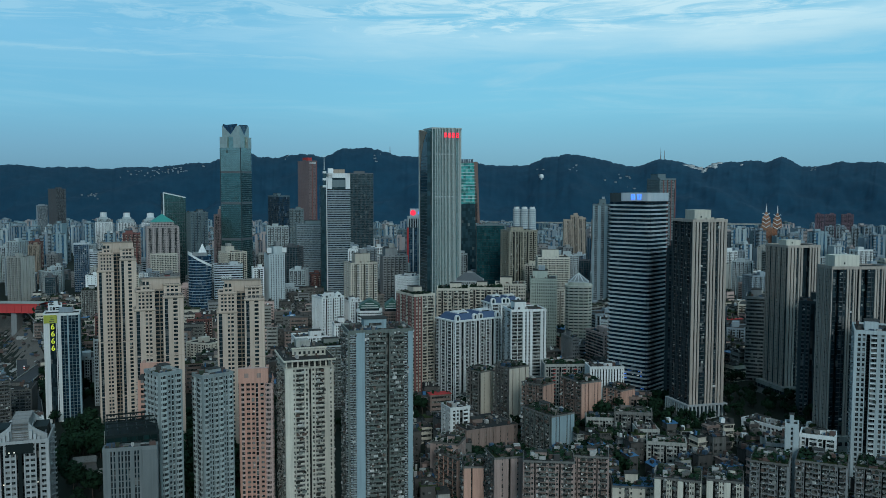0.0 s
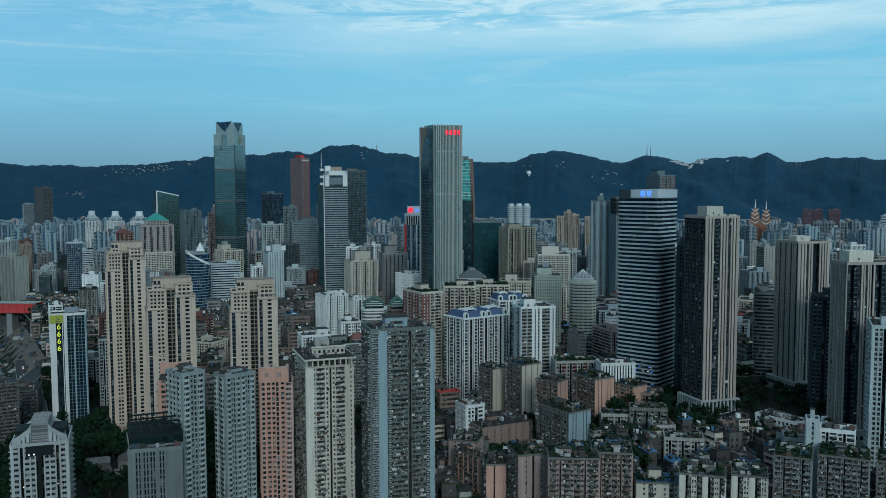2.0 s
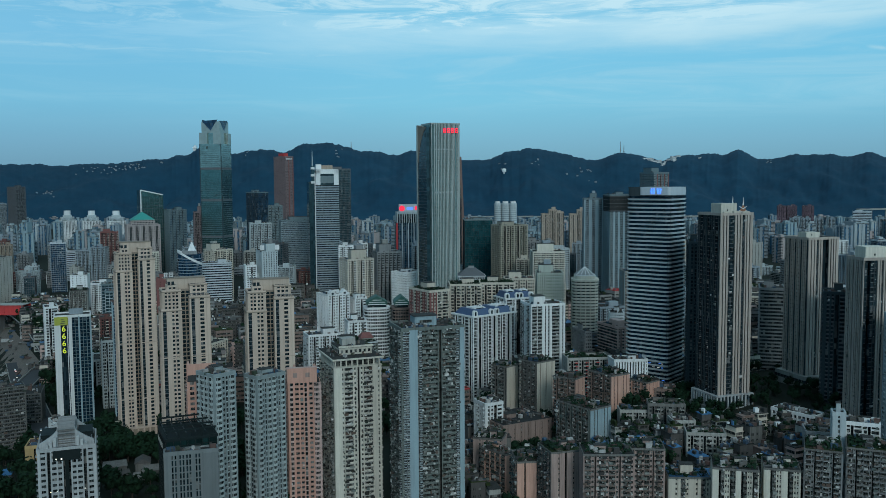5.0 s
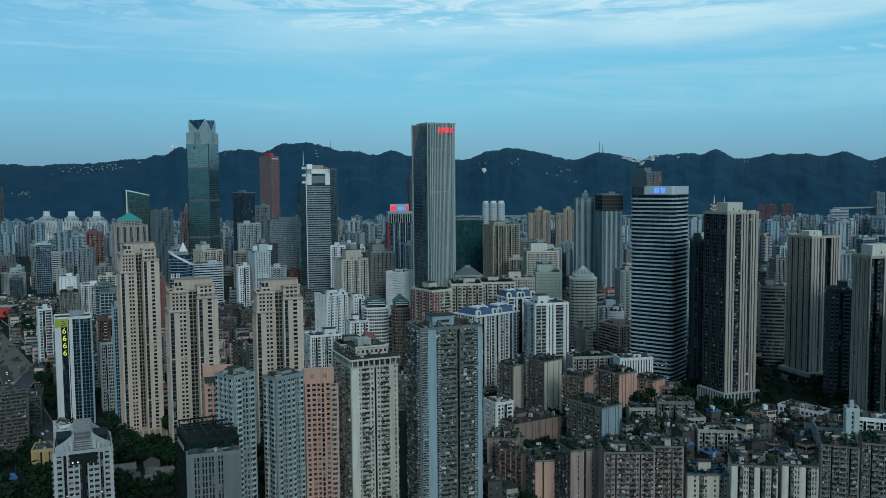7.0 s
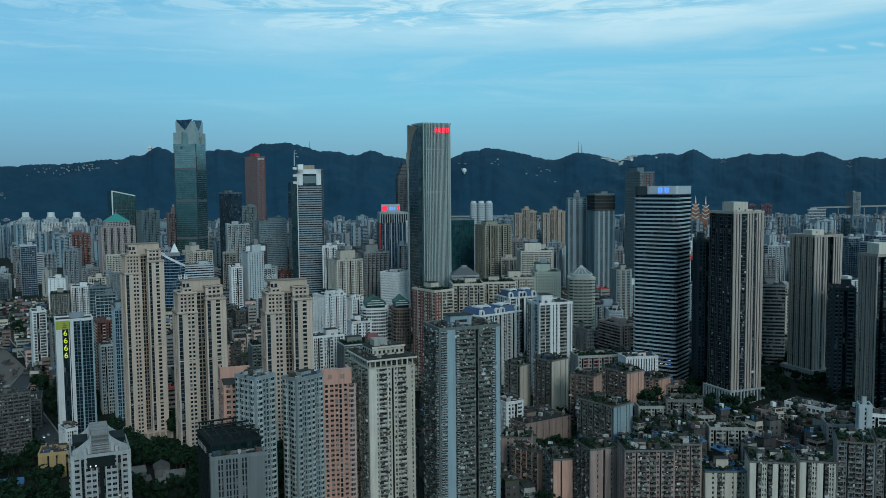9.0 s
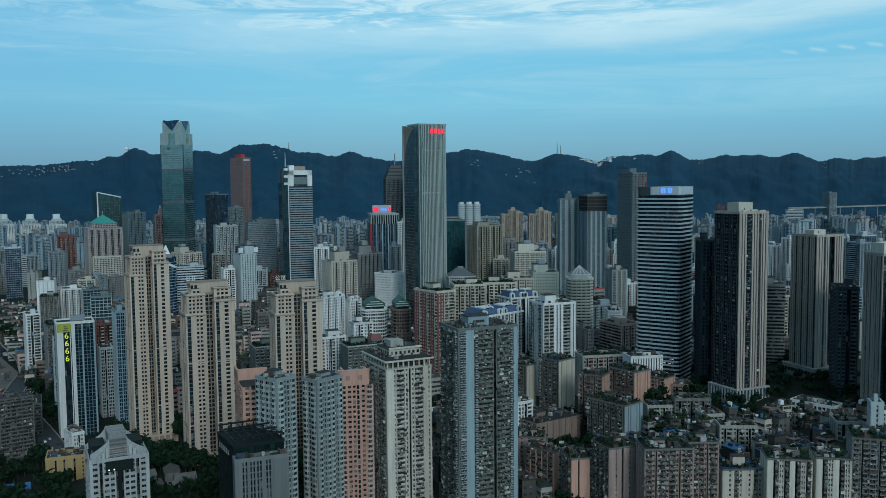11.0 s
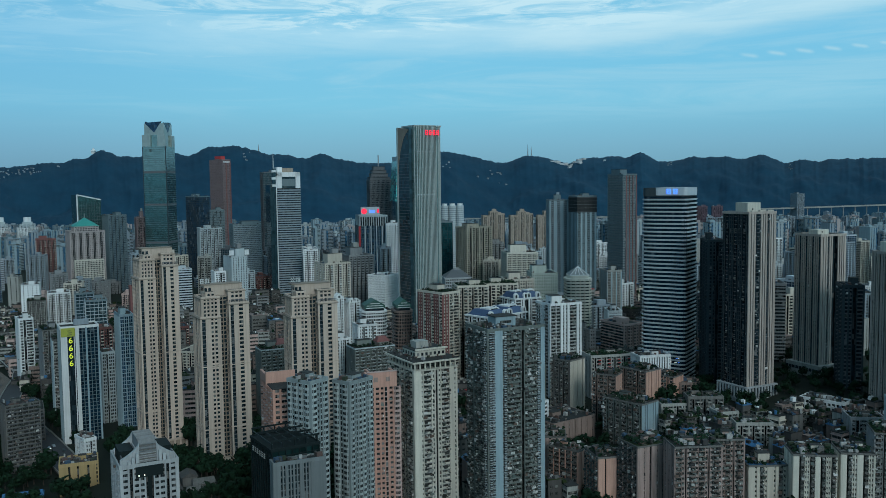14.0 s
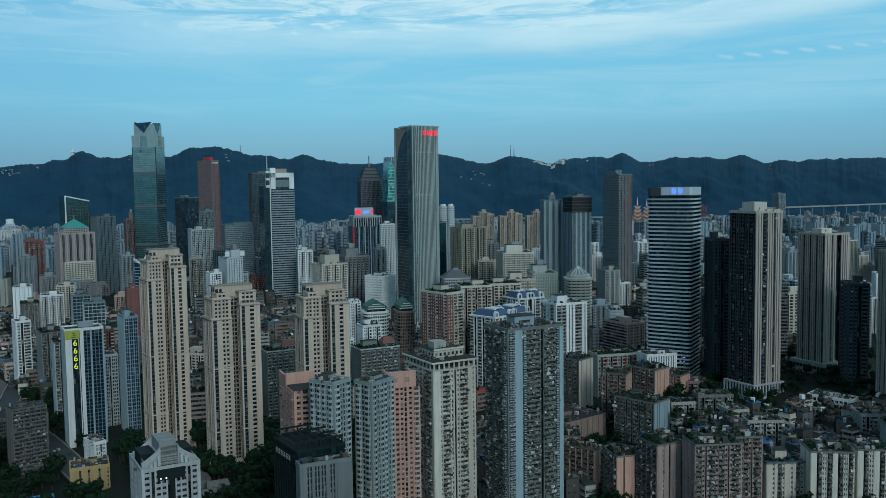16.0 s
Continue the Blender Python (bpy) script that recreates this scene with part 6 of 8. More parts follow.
def gabled_hall(x, y, turn, w, d, z1, roofm, wallm, label):
    """Rounded building whose roof ends in a dark green gable with pale bars."""
    root, z0 = thing_on("gabled_building", label, "building", x, y, turn, w, d)
    top = z1 - z0
    body = Boxes()
    body.prism(ring_round(w - 0.8, d - 0.8, min(w, d) * 0.3), 0, top)
    part("glazing", body, "winres", root)
    outline = ring_round(w, d, min(w, d) * 0.31)
    n = round(top * FLOORS / 3.4)
    bands = Boxes()
    for k in range(n):
        bands.prism(outline, k * top / n, (k + 0.36) * top / n)
    bands.prism(ring_round(w + 0.8, d + 0.8, min(w, d) * 0.32), top - 0.6, top + 0.7)
    part("floor_band", bands, wallm, root, "", (0, 0, 0), "stuff")
    for i in range(9):
        box("pier", wallm, root, -w * 0.36 + i * w * 0.09, -d / 2 - 0.1, 0, 0.35, 0.5, top)
    box("attic", "winblack", root, 0, 0, top + 0.4, w * 0.74, d * 0.7, 2.4)
    q, k = w * 0.4, d * 0.42
    g = Boxes()
    g.v = [(sx * q, yy, top + 2.6) for yy in (-k, k) for sx in (-1, 1)] + [(sx * q, yy, top + 5.0) for yy in (-k, k) for sx in (-1, 1)] + [(0, -k, top + 9.5), (0, k, top + 9.5)]
    g.f = [(0, 1, 5, 8, 4), (3, 2, 6, 9, 7), (1, 3, 7, 5), (2, 0, 4, 6), (4, 8, 9, 6), (8, 5, 7, 9), (0, 2, 3, 1)]
    part("gable_roof", g, roofm, root, "dark green gabled roof")
    for i, wide in enumerate((0.86, 0.80, 0.44)):
        box("gable_bar", "white", root, 0, -k - 0.12, top + 2.9 + i * 1.7, 2 * q * wide, 0.3, 0.45, "pale bar across the gable")


def pagoda_tower(x, y, turn, w, d, z1):
    """Orange stone tower with chevron bands and a needle top."""
    root, z0 = thing_on("needle_tower", "orange stone tower with pale chevrons and a needle top", "tower", x, y, turn, w, d, "needle towers")
    top = z1 - z0
    block(root, w * 1.5, d * 1.5, 0, top - 20, "w1 g1.6", None, 3.4, 1.2, "orange", "win", parapet=1)
    block(root, w, d, top - 20, top, "w1 g1.6", None, 3.4, 1.2, "orange", "win", parapet=0)
    b = Boxes()
    b.prism([(-w / 2, -d / 2), (w / 2, -d / 2), (w / 2, d / 2), (-w / 2, d / 2)], top, top + 16, [(-1.5, -1.5), (1.5, -1.5), (1.5, 1.5), (-1.5, 1.5)])
    part("tapered_head", b, "orange", root)
    b = Boxes()
    b.prism([(-1.5, -1.5), (1.5, -1.5), (1.5, 1.5), (-1.5, 1.5)], top + 16, top + 34, [(-0.2, -0.2), (0.2, -0.2), (0.2, 0.2), (-0.2, 0.2)])
    part("needle", b, "white", root)
    for i in range(4):
        for s in (-1, 1):
            e = Boxes()
            e.add(0, 0, 0, w * 0.55, 0.8, 1.6)
            ob = part("chevron", e, "white", root, "pale chevron band")
            ob.matrix_basis = pose(s * w * 0.22, -d / 2 - 0.6, top - 16 + i * 9, 0, s * -35, 0)


def gable_block(x, y, turn, w, d, z1, seed):
    """White walk-up block whose bays end in small gables."""
    root, z0 = thing_on("apartment_block", "white apartment block with small gables over its bays", "apartment block", x, y, turn, w, d)
    top = z1 - z0
    block(root, w, d, 0, top, "w.8 g1.1 w.5 g1.1 w.8 d1.6 w.4 b2.2 w.4", "w.6 g1.1 w.6 d1.4 w.5 g1.0", 3.0, 1.0, "white", "winres", balcony="white", clutter=0.1)
    roof_house(root, w, d, top, seed, "white", 0.3, 3.0, 16)
    for u in (-0.3, 0.28):
        g = Boxes()
        cx, e = u * w, w * 0.15
        k = len(g.v)
        for yy in (-d / 2 - 0.5, -d / 2 + 3.5):
            g.v += [(cx - e, yy, top), (cx + e, yy, top), (cx + e, yy, top + 1.6), (cx, yy, top + 1.6 + e), (cx - e, yy, top + 1.6)]
        g.f += [(0, 1, 2, 3, 4), (9, 8, 7, 6, 5)] + [((i + 1) % 5, i, 5 + i, 5 + (i + 1) % 5) for i in range(5)]
        part("gable", g, "white", root)
        box("gable_window", "winblack", root, cx, -d / 2 - 0.52, top + 0.5, e * 0.7, 0.2, 1.5)


def tan_tower(x, y, turn, w, d, z1):
    """Tan apartment tower of three ribbed volumes of different height."""
    root, z0 = thing_on("apartment_tower", "tan apartment tower of ribbed volumes with a stepped top", "apartment tower", x, y, turn, w, d, "tan towers")
    top = z1 - z0
    rib = "w1.6 h.9 w1.0 h.8 w1.4 h1.4"
    block(root, w * 0.34, d, 0, top - 2, rib, None, 3.0, 0.6, "tanstone", "winres", cx=-w * 0.33, parapet=1.5)
    block(root, w * 0.34, d * 0.8, 0, top + 5, rib, None, 3.0, 0.6, "tanstone", "winres", parapet=1.5)
    block(root, w * 0.34, d, 0, top + 1, rib, None, 3.0, 0.6, "tanstone", "winres", cx=w * 0.33, parapet=1.5)
    box("stair_head", "tanstone", root, w * 0.05, 0, top + 5, w * 0.18, d * 0.4, 5)
    box("stair_head", "tanstone", root, w * 0.30, 0, top + 1, w * 0.15, d * 0.4, 3.5)


# ---- the foremost buildings ----
crown_tower(-146.2, 351.4, 23.8, 21.6, 23.3, 54.2)
dark_hotel(-88.2, 331.1, 27.0, 18.8, 22.0, 56.0)
grey_wing(-82.1, 317.3, 18.9, 19.0, 4.8, 49.3)
courtyard_towers_pink(-93.0, 365.2, 18.1, 11.3, 24.0, 72.4)
house("apartment_tower", "blue-grey tiled apartment tower with rounded bay windows", -80.0, 343.5, 50.8, 9.7, 11.8, 73.1, "bluish", 5, near=True, front="w.4 o2.3 w.5 s1.1 w.35 h.8 w.5 o2.3 w.4", flank="w.4 o2.0 w.4 h.7 w.5 o2.0 w.4", wallm="baygrey", bandm="bayframe", balcony="bayframe", storey=2.95, clutter=0.25, high=2.4, bits=46, slot=1.6, group="blue and pink towers", category="apartment tower")
house("apartment_tower", "blue-grey tiled apartment tower with rounded bay windows", -62.5, 352.9, 48.2, 13.4, 8.6, 70.4, "bluish", 6, near=True, front="w.4 o2.3 w.5 s1.1 w.35 h.8 w.5 o2.3 w.4", flank="w.4 o2.0 w.4 h.7 w.5 o2.0 w.4", wallm="baygrey", bandm="bayframe", balcony="bayframe", storey=2.95, clutter=0.25, high=2.4, bits=46, slot=1.6, group="blue and pink towers", category="apartment tower")
pink_tower(-52.1, 379.4, 14.5, 13.3, 20.0, 69.2)
parapet_tower(-32.2, 388.0, 23.8, 20.8, 26.0, 73.2)
pale_tower(3.5, 374.5, 20.2, 27.3, 20.0, 87.6)

# ---- the three beige towers ----
beige_tower(-176.2, 501.6, 28.4, 21.1, 15.0, 115.4)
beige_tower(-133.9, 464.1, 25.4, 25.0, 15.0, 98.4)
beige_tower(-87.1, 463.2, 20.0, 24.4, 15.0, 97.9)

# ---- glass, office and column towers ----
office_tower(136.9, 546.2, -37.0, 28.0, 19.5, 145.7)
column_tower_dark(161.3, 482.8, 21.7, 20.4, 19.4, 131.3)
column_tower_pair(218.6, 510.5, 18.9, 20.0, 19.6, 116.2)
column_tower_edge(224.0, 434.0, 8.5, 27.2, 14.2, 111.2)
number_tower(-232.4, 539.4, 25.1, 20.9, 15.0, 68.1)
summit_tower(-333.4, 1183.8, -7.4, 30.9, 34.0, 233.4)
fin_tower(-8.3, 796.3, 25.3, 30.5, 26.0, 202.0)
portal_tower(-152.8, 1005.4, 15.8, 29.9, 34.0, 164.5)
sign_tower(-54.9, 1024.4, 8.9, 34.0, 34.0, 114.0)
slant_tower(-444.2, 1229.4, 30.4, 30.6, 34.0, 140.2)
pyramid_tower(-406.5, 1102.1, 27.1, 39.4, 34.0, 96.1)
round_tower(-273.3, 887.1, 17.9, 24.2, 26.0, 80.9)
green_tower(-13.0, 1188.2, 11.1, 26.2, 34.0, 186.9)
gable_tower(109.2, 682.6, -2.3, 20.4, 22.0, 72.1)
white_cap_tower(-900.9, 1924.3, 28.5, 35.7, 36.0, 74.7)
white_cap_tower(-845.3, 1924.5, 27.2, 37.2, 36.0, 74.2)
white_cap_tower(-788.9, 1924.4, 25.8, 37.6, 36.0, 73.8)
mansard_block(30.0, 586.4, 39.6, 37.5, 22.0, 65.8)
mansard_block(51.0, 612.5, 24.1, 21.2, 18.0, 73.2)
pagoda_tower(603.0, 2005.2, -16.5, 17.4, 16.0, 78.8)
pagoda_tower(632.7, 2025.1, -17.1, 17.6, 16.0, 75.2)

# ---- the middle of the city ----
house("apartment_block", "red and cream apartment block with a white roof house", -8.3, 602.2, 35.6, 15.8, 26.0, 74.9, "cream", 37, storey=3.0, front="r1.1 s.9 r1.0 s.9 r1.0 w.6 b2.6 w.6 g1.2 b2.6 w.8", flank="r1.1 s.9 r1.0 s.9 r1.1 w.6 b2.4", clutter=0.4, dense=1.0, high=4.5, size=0.4)
house("apartment_block", "cream apartment block with crowded balconies", 16.2, 622.9, 5.1, 22.0, 20.0, 76.4, "cream", 38, clutter=0.36, roofm="greenroof")
house("apartment_block", "cream apartment block with crowded balconies", 39.4, 638.5, 2.2, 24.5, 20.0, 75.6, "cream", 39, clutter=0.36, roofm="greenroof")
house("apartment_tower", "white apartment tower with blue-grey recesses", 67.5, 560.8, 16.7, 22.3, 20.0, 71.0, "white", 40, near=True, joined=True, clutter=0.3, front="b3.0 w.3 b2.2 g.5 w1.4 g.8 w1.1 g.8 w1.4 g.6 b3.4 g.4 w1.5 g.7 w.7", bandm="paletile", balcony="offwhite", high=5)
house("office_block", "pale green-grey office block with square windows", 82.4, 692.8, -1.1, 19.9, 26.0, 77.1, "grid", 41, wallm="palegreen", front="w1.1 s.75", band=0.9, high=6, size=0.6)
house("hotel_block", "ornate cream hotel with arched attic windows", 95.0, 876.7, 2.7, 30.9, 30.0, 79.2, "cream", 42, wallm="pearl", balcony="pearl", clutter=0.0, front="w.5 b1.5 w.4 g.8 w.4 b1.5 w.5 g.7", high=8, size=0.5)
house("hotel_block", "small cream building with a stepped attic", 56.7, 659.2, 1.0, 22.0, 18.0, 76.2, "grid", 43, wallm="cream", high=5, size=0.5)
house("office_block", "brown stone office block", 83.2, 993.2, 0.8, 23.6, 26.0, 81.2, "greygrid", 44)
house("apartment_tower", "drab beige and green apartment tower with stacked balconies", 60.5, 977.5, 25.1, 33.0, 24.0, 100.5, "cream", 45, high=4, size=0.5, wallm="drab", balcony="drab", dense=1.0, front="w.7 b2.4 w.4 d2.2 w1.2 g.9 b2.2 w.5 d1.6 w.4 b2.4 w.7", clutter=0.12)
house("glass_block", "deep teal glass office block", 24.7, 1059.2, 4.4, 33.0, 34.0, 103.6, "glass", 46, size=0.5, high=1.5, wallm="tealgrey", bandm="dark", glassm="tealglass", band=0.2, front="g2.6 t.12")
house("apartment_tower", "slender tower framed in white piers", 150.4, 950.4, -3.4, 20.6, 26.0, 129.9, "coolgrid", 47, high=6, wallm="tealgrey", bandm="bluegrey", front="p1.6 g1.1 w.4 g1.1 w.4 g1.1 p2.4")
house("tower_under_scaffold", "unfinished grey tower with a dark top", 170.0, 914.9, 5.3, 20.3, 28.0, 134.6, "brown", 48, wallm="tealgrey", bandm="tealgrey", high=3, front="w.5 g.9 w.4 g.9 w.4 g.9 p2.2", roofm="roofdark")
veil_root = thing("builders_mesh", "dark builders' mesh round the top of the unfinished tower", "mesh", 170.0, 914.9, 118.0, 5.3)
box("mesh_sheet", "roofdark", veil_root, 0, 0, 0, 21.6, 29.2, 16.2)
for i in range(5):
    box("scaffold_ledge", "darkgrey", veil_root, 0, 0, 1 + i * 3.6, 22.2, 29.8, 0.3)
house("apartment_tower", "tall teal-grey tower with a red hoist strip", 198.5, 864.9, 19.6, 16.0, 26.0, 156.5, "greygrid", 49, high=5, size=0.6, wallm="tealgrey", bandm="grey", front="w.5 g1.1 w.4 g1.1 w.5 h.8 r1.1", flank="w.6 g1.1")
house("apartment_tower", "pale tower with a bright blue strip", 157.0, 757.2, 2.3, 12.7, 22.0, 71.4, "coolgrid", 50, wallm="offwhite", front="w.6 g1.0 w.5 g1.0 w.5 g1.0 w.6 p1.4")
tan_tower(147.9, 1448.9, -0.2, 35.5, 26.0, 96.6)
tan_tower(195.0, 1448.3, -2.0, 37.2, 26.0, 96.2)
tan_tower(239.2, 1447.9, -3.8, 33.3, 26.0, 95.9)
house("apartment_block", "off-white apartment block with stepped roof terraces", -92.8, 839.7, 27.6, 26.1, 24.0, 75.2, "white", 54, clutter=0.1, high=9, size=0.5, wallm="cream", balcony="white")
house("office_block", "grey stone office block with a stepped top", -69.4, 901.2, 17.7, 25.3, 26.0, 77.4, "greygrid", 55, high=8, size=0.6)
house("office_block", "low white office block with even windows", -44.0, 844.9, 51.9, 22.1, 20.0, 62.1, "grid", 56, high=3, front="w.6 g1.0")
gable_block(-90.7, 689.0, 39.9, 19.0, 18.0, 60.7, 5)
gable_block(-73.9, 700.3, 34.1, 10.1, 18.0, 56.4, 6)
gabled_hall(-54.1, 674.8, 11.3, 19.9, 18.0, 51.9, "greentile", "white", "white building with a dark green gabled roof")
gabled_hall(-32.6, 651.0, 9.4, 13.8, 20.0, 55.3, "greentile", "oldbrown", "brown building with a dark green hipped roof")
carrier = house("apartment_tower", "grey tower with two roof billboards", -190.4, 878.4, 29.9, 15.5, 22.0, 80.0, "coolgrid", 61, front="w1.6 g1.2 w.6", high=8, size=0.6)
high = 80.0 - carrier.location.z
for u in (-1, 1):
    box("roof_billboard", "white", carrier, u * 7.8, -11.0, high + 2, 4.5, 0.5, 5, "blank white roof billboard")
    box("billboard_frame", "darkgrey", carrier, u * 7.8, -11.0 + 0.6, high, 3.8, 0.4, 6)
house("apartment_block", "slim white apartment block", -206.3, 872.3, 21.6, 10.4, 18.0, 65.8, "white", 62)
house("office_tower_grey", "grey office tower under a curved roof cap", -215.3, 1123.3, 17.6, 33.9, 34.0, 101.0, "greygrid", 63, category="office tower", high=4, size=0.7, front="w.45 g.7", storey=3.2, wallm="tealgrey", bandm="bluegrey")
# navy glass and teal cladding put the distance haze into this tower's colour
house("office_tower_dark", "dark office tower with a flat top", -310.6, 1313.1, 48.3, 19.0, 30.0, 134.7, "glass", 64, category="office tower", wallm="tealgrey", bandm="dark", glassm="curtainblue")
house("apartment_tower", "dark slab tower with narrow windows", -286.6, 1325.4, 16.6, 20.8, 26.0, 114.0, "brown", 65, wallm="tealgrey")
house("apartment_tower", "pale teal tiled apartment tower", -263.1, 1140.6, 18.6, 27.1, 28.0, 96.0, "coolgrid", 66)
house("office_tower_brown", "dark teal office tower with ribbed corners", -406.8, 1223.2, 36.0, 24.1, 30.0, 111.8, "brown", 67, category="office tower", wallm="tealgrey", glassm="curtainblue")
house("apartment_tower", "reddish brown stepped tower", -362.8, 1193.4, 21.2, 12.5, 24.0, 109.2, "pinkish", 68, wallm="mauve", balcony="mauve", high=8)
red_office = house("office_tower_red", "red-brown office tower with a flat red cap", -299.3, 1446.4, 45.8, 15.4, 34.0, 191.8, "brown", 69, category="office tower", wallm="mauve", bandm="mauve", front="w.7 g.9 w.7 g.9 w.7 g.9 w.7 g.9 w.7 g.9 r2.2", flank="w.7 g.9", dense=1.0, storey=3.4, size=0.3, high=2)
red_top = 191.8 - red_office.location.z
box("red_cap", "red", red_office, 0, 0, red_top + 0.3, 8, 16, 6.0, "flat red roof cap")
for i in range(7):
    box("sign_letter", "white", red_office, -5.6 + i * 1.8, -17.6, red_top - 4.2, 1.0, 0.4, 2.4)
house("office_tower_dark", "dark glass slab tower", -213.3, 1461.1, 15.1, 43.6, 34.0, 171.2, "glass", 70, category="office tower")
house("apartment_block", "beige building with an octagonal roof lantern", -282.9, 1017.7, 43.0, 23.9, 26.0, 70.9, "cream", 71, high=7, size=0.5)
house("office_block", "white ribbed office block", -266.9, 955.9, 21.4, 31.2, 22.0, 61.0, "ribbon", 72)
house("office_block", "white office slab with even windows", -30.7, 1010.9, 7.1, 16.3, 20.0, 104.1, "grid", 73)
house("glass_tower", "blue glass tower with pale mullions", -210.9, 559.6, 24.4, 7.7, 22.0, 70.5, "blueglass", 74, wallm="paleblue", bandm="paleblue", front="t.35 g1.3 t.2 g1.3 w.4", storey=3.2, band=0.35)
house("apartment_tower", "dark column tower behind its neighbour", 156.3, 524.0, -10.2, 9.7, 22.0, 113.0, "white", 75, wallm="dark", bandm="dark", glassm="winblack", balcony="dark")
carrier = house("apartment_tower", "white tower with a red and yellow roof sign", 214.7, 748.1, -9.7, 9.3, 18.0, 85.1, "white", 76)
high = 85.1 - carrier.location.z
box("roof_sign", "red", carrier, 0, -9.0 - 0.6, high - 4, 4.7 * 1.7, 0.4, 3.2, "red roof sign")
box("roof_sign", "yellow", carrier, 0, -9.0 - 0.6, high - 0.6, 4.7 * 1.7, 0.4, 1.6, "yellow roof sign")
house("apartment_tower", "grey tower with curved balconies", 215.9, 568.7, -15.2, 14.7, 22.0, 80.0, "ribbon", 77, wallm="grey", glassm="winres", storey=3.1, band=1.0)
house("apartment_tower", "dark residential tower with pale window frames", 218.9, 476.8, -18.2, 11.2, 18.0, 89.1, "white", 78, wallm="dark", bandm="darkgrey", glassm="winblack", balcony="darkgrey")
house("apartment_tower", "white and lilac apartment tower with dark balconies", 223.3, 401.7, -17.4, 18.3, 24.0, 86.3, "white", 79, near=True, joined=True, balcony="white", clutter=0.1, wallm="cool")
house("office_block", "white hall with a curved parapet", 126.0, 651.0, -6.6, 33.3, 26.0, 32.9, "ribbon", 80, wallm="grey", high=3)
house("shop_block", "small block with a chequered screen facade", 128.6, 648.5, -4.9, 9.9, 18.0, 51.8, "grid", 81, front="w.5 g.5", category="shop")
house("museum_block", "dark building with a pale diamond frontispiece", 100.0, 620.2, 19.8, 4.5, 20.0, 43.2, "greygrid", 82, wallm="grey", category="building")
house("apartment_tower", "slim grey slab tower far beyond", 1320.0, 2722.4, 1.9, 23.2, 44.0, 103.9, "greygrid", 83, storey=5, wallm="bluegrey")
house("arena_hall", "white arched arena hall far off", 1110.4, 2511.7, -18.4, 46.4, 40.0, 58.1, "ribbon", 84, storey=6)
house("apartment_tower", "purple-brown apartment tower far off", 816.8, 2310.2, -14.3, 19.8, 26.0, 80.5, "brown", 85, storey=4.5, wallm="plum", bandm="plum", group="purple-brown towers")
house("apartment_tower", "purple-brown apartment tower far off", 842.8, 2309.5, -14.8, 24.0, 26.0, 80.3, "brown", 86, storey=4.5, wallm="plum", bandm="plum", group="purple-brown towers")
house("apartment_tower", "purple-brown apartment tower far off", 884.6, 2308.9, -15.7, 26.7, 26.0, 80.0, "brown", 87, storey=4.5, wallm="plum", bandm="plum", group="purple-brown towers")
house("apartment_tower", "blue-grey apartment tower far off", 707.3, 1909.5, -15.1, 16.3, 24.0, 66.4, "bluish", 88, storey=4, group="blue-grey towers")
house("apartment_tower", "blue-grey apartment tower far off", 730.7, 1909.0, -15.7, 18.6, 24.0, 66.2, "bluish", 89, storey=4, group="blue-grey towers")
house("apartment_tower", "blue-grey apartment tower far off", 760.7, 1909.5, -16.6, 13.8, 24.0, 65.9, "bluish", 90, storey=4, group="blue-grey towers")
house("apartment_tower", "blue-grey apartment tower far off", 785.5, 1909.4, -17.2, 13.8, 24.0, 65.7, "bluish", 91, storey=4, group="blue-grey towers")
house("apartment_tower", "blue-grey apartment tower far off", 894.6, 1909.0, -20.0, 13.5, 24.0, 64.8, "bluish", 92, storey=4, group="blue-grey towers")
house("apartment_tower", "blue-grey apartment tower far off", 956.1, 1907.9, -21.4, 17.8, 24.0, 64.4, "bluish", 93, storey=4, group="blue-grey towers")
house("apartment_tower", "blue-grey apartment tower far off", 995.7, 1907.7, -22.4, 17.6, 24.0, 64.0, "bluish", 94, storey=4, group="blue-grey towers")
house("office_tower_logo", "dark office tower with a small red roof sign", -1122.8, 2121.3, 56.8, 24.8, 40.0, 142.5, "greygrid", 95, category="office tower", storey=4.5, wallm="darkgrey")
house("apartment_tower", "pale stepped tower beside the dark office tower", -1175.9, 2141.7, 34.0, 24.2, 36.0, 100.3, "greygrid", 96, storey=4.5, wallm="bluegrey", front="w.8 h1.0", size=0.6, high=3)

# ---- old housing on the slope ----
house("apartment_block", "weathered grey apartment block with a bare beige end wall", 41.5, 512.5, -40.9, 11.3, 10.0, 41.1, "old", 98, flank="c3.4 s.5 c2.6", roofm="greenroof", wallm="oldgrey", bits=34, size=0.2, high=2.2, category="apartment block")
house("apartment_block", "weathered grey apartment block with two bare end walls", 60.2, 501.8, -49.7, 13.9, 14.0, 46.4, "old", 99, flank="c3.0 d.9 c3.0", wallm="oldgrey", bits=34, size=0.2, high=2.2, category="apartment block")
house("apartment_block", "weathered brown apartment block with a salmon end wall", 75.2, 469.9, -34.1, 13.3, 10.0, 43.9, "oldbrown", 100, flank="n2.6 s.7 n2.6", wallm="oldbrown", bits=70, size=0.2, high=2.2, category="apartment block")
house("apartment_block", "weathered brown apartment block with a salmon end wall", 99.1, 486.5, -56.0, 19.0, 13.0, 42.7, "oldbrown", 101, flank="n2.4 s.7 n2.0 d.7 n2.4", wallm="oldbrown", bits=34, size=0.2, high=2.2, category="apartment block")
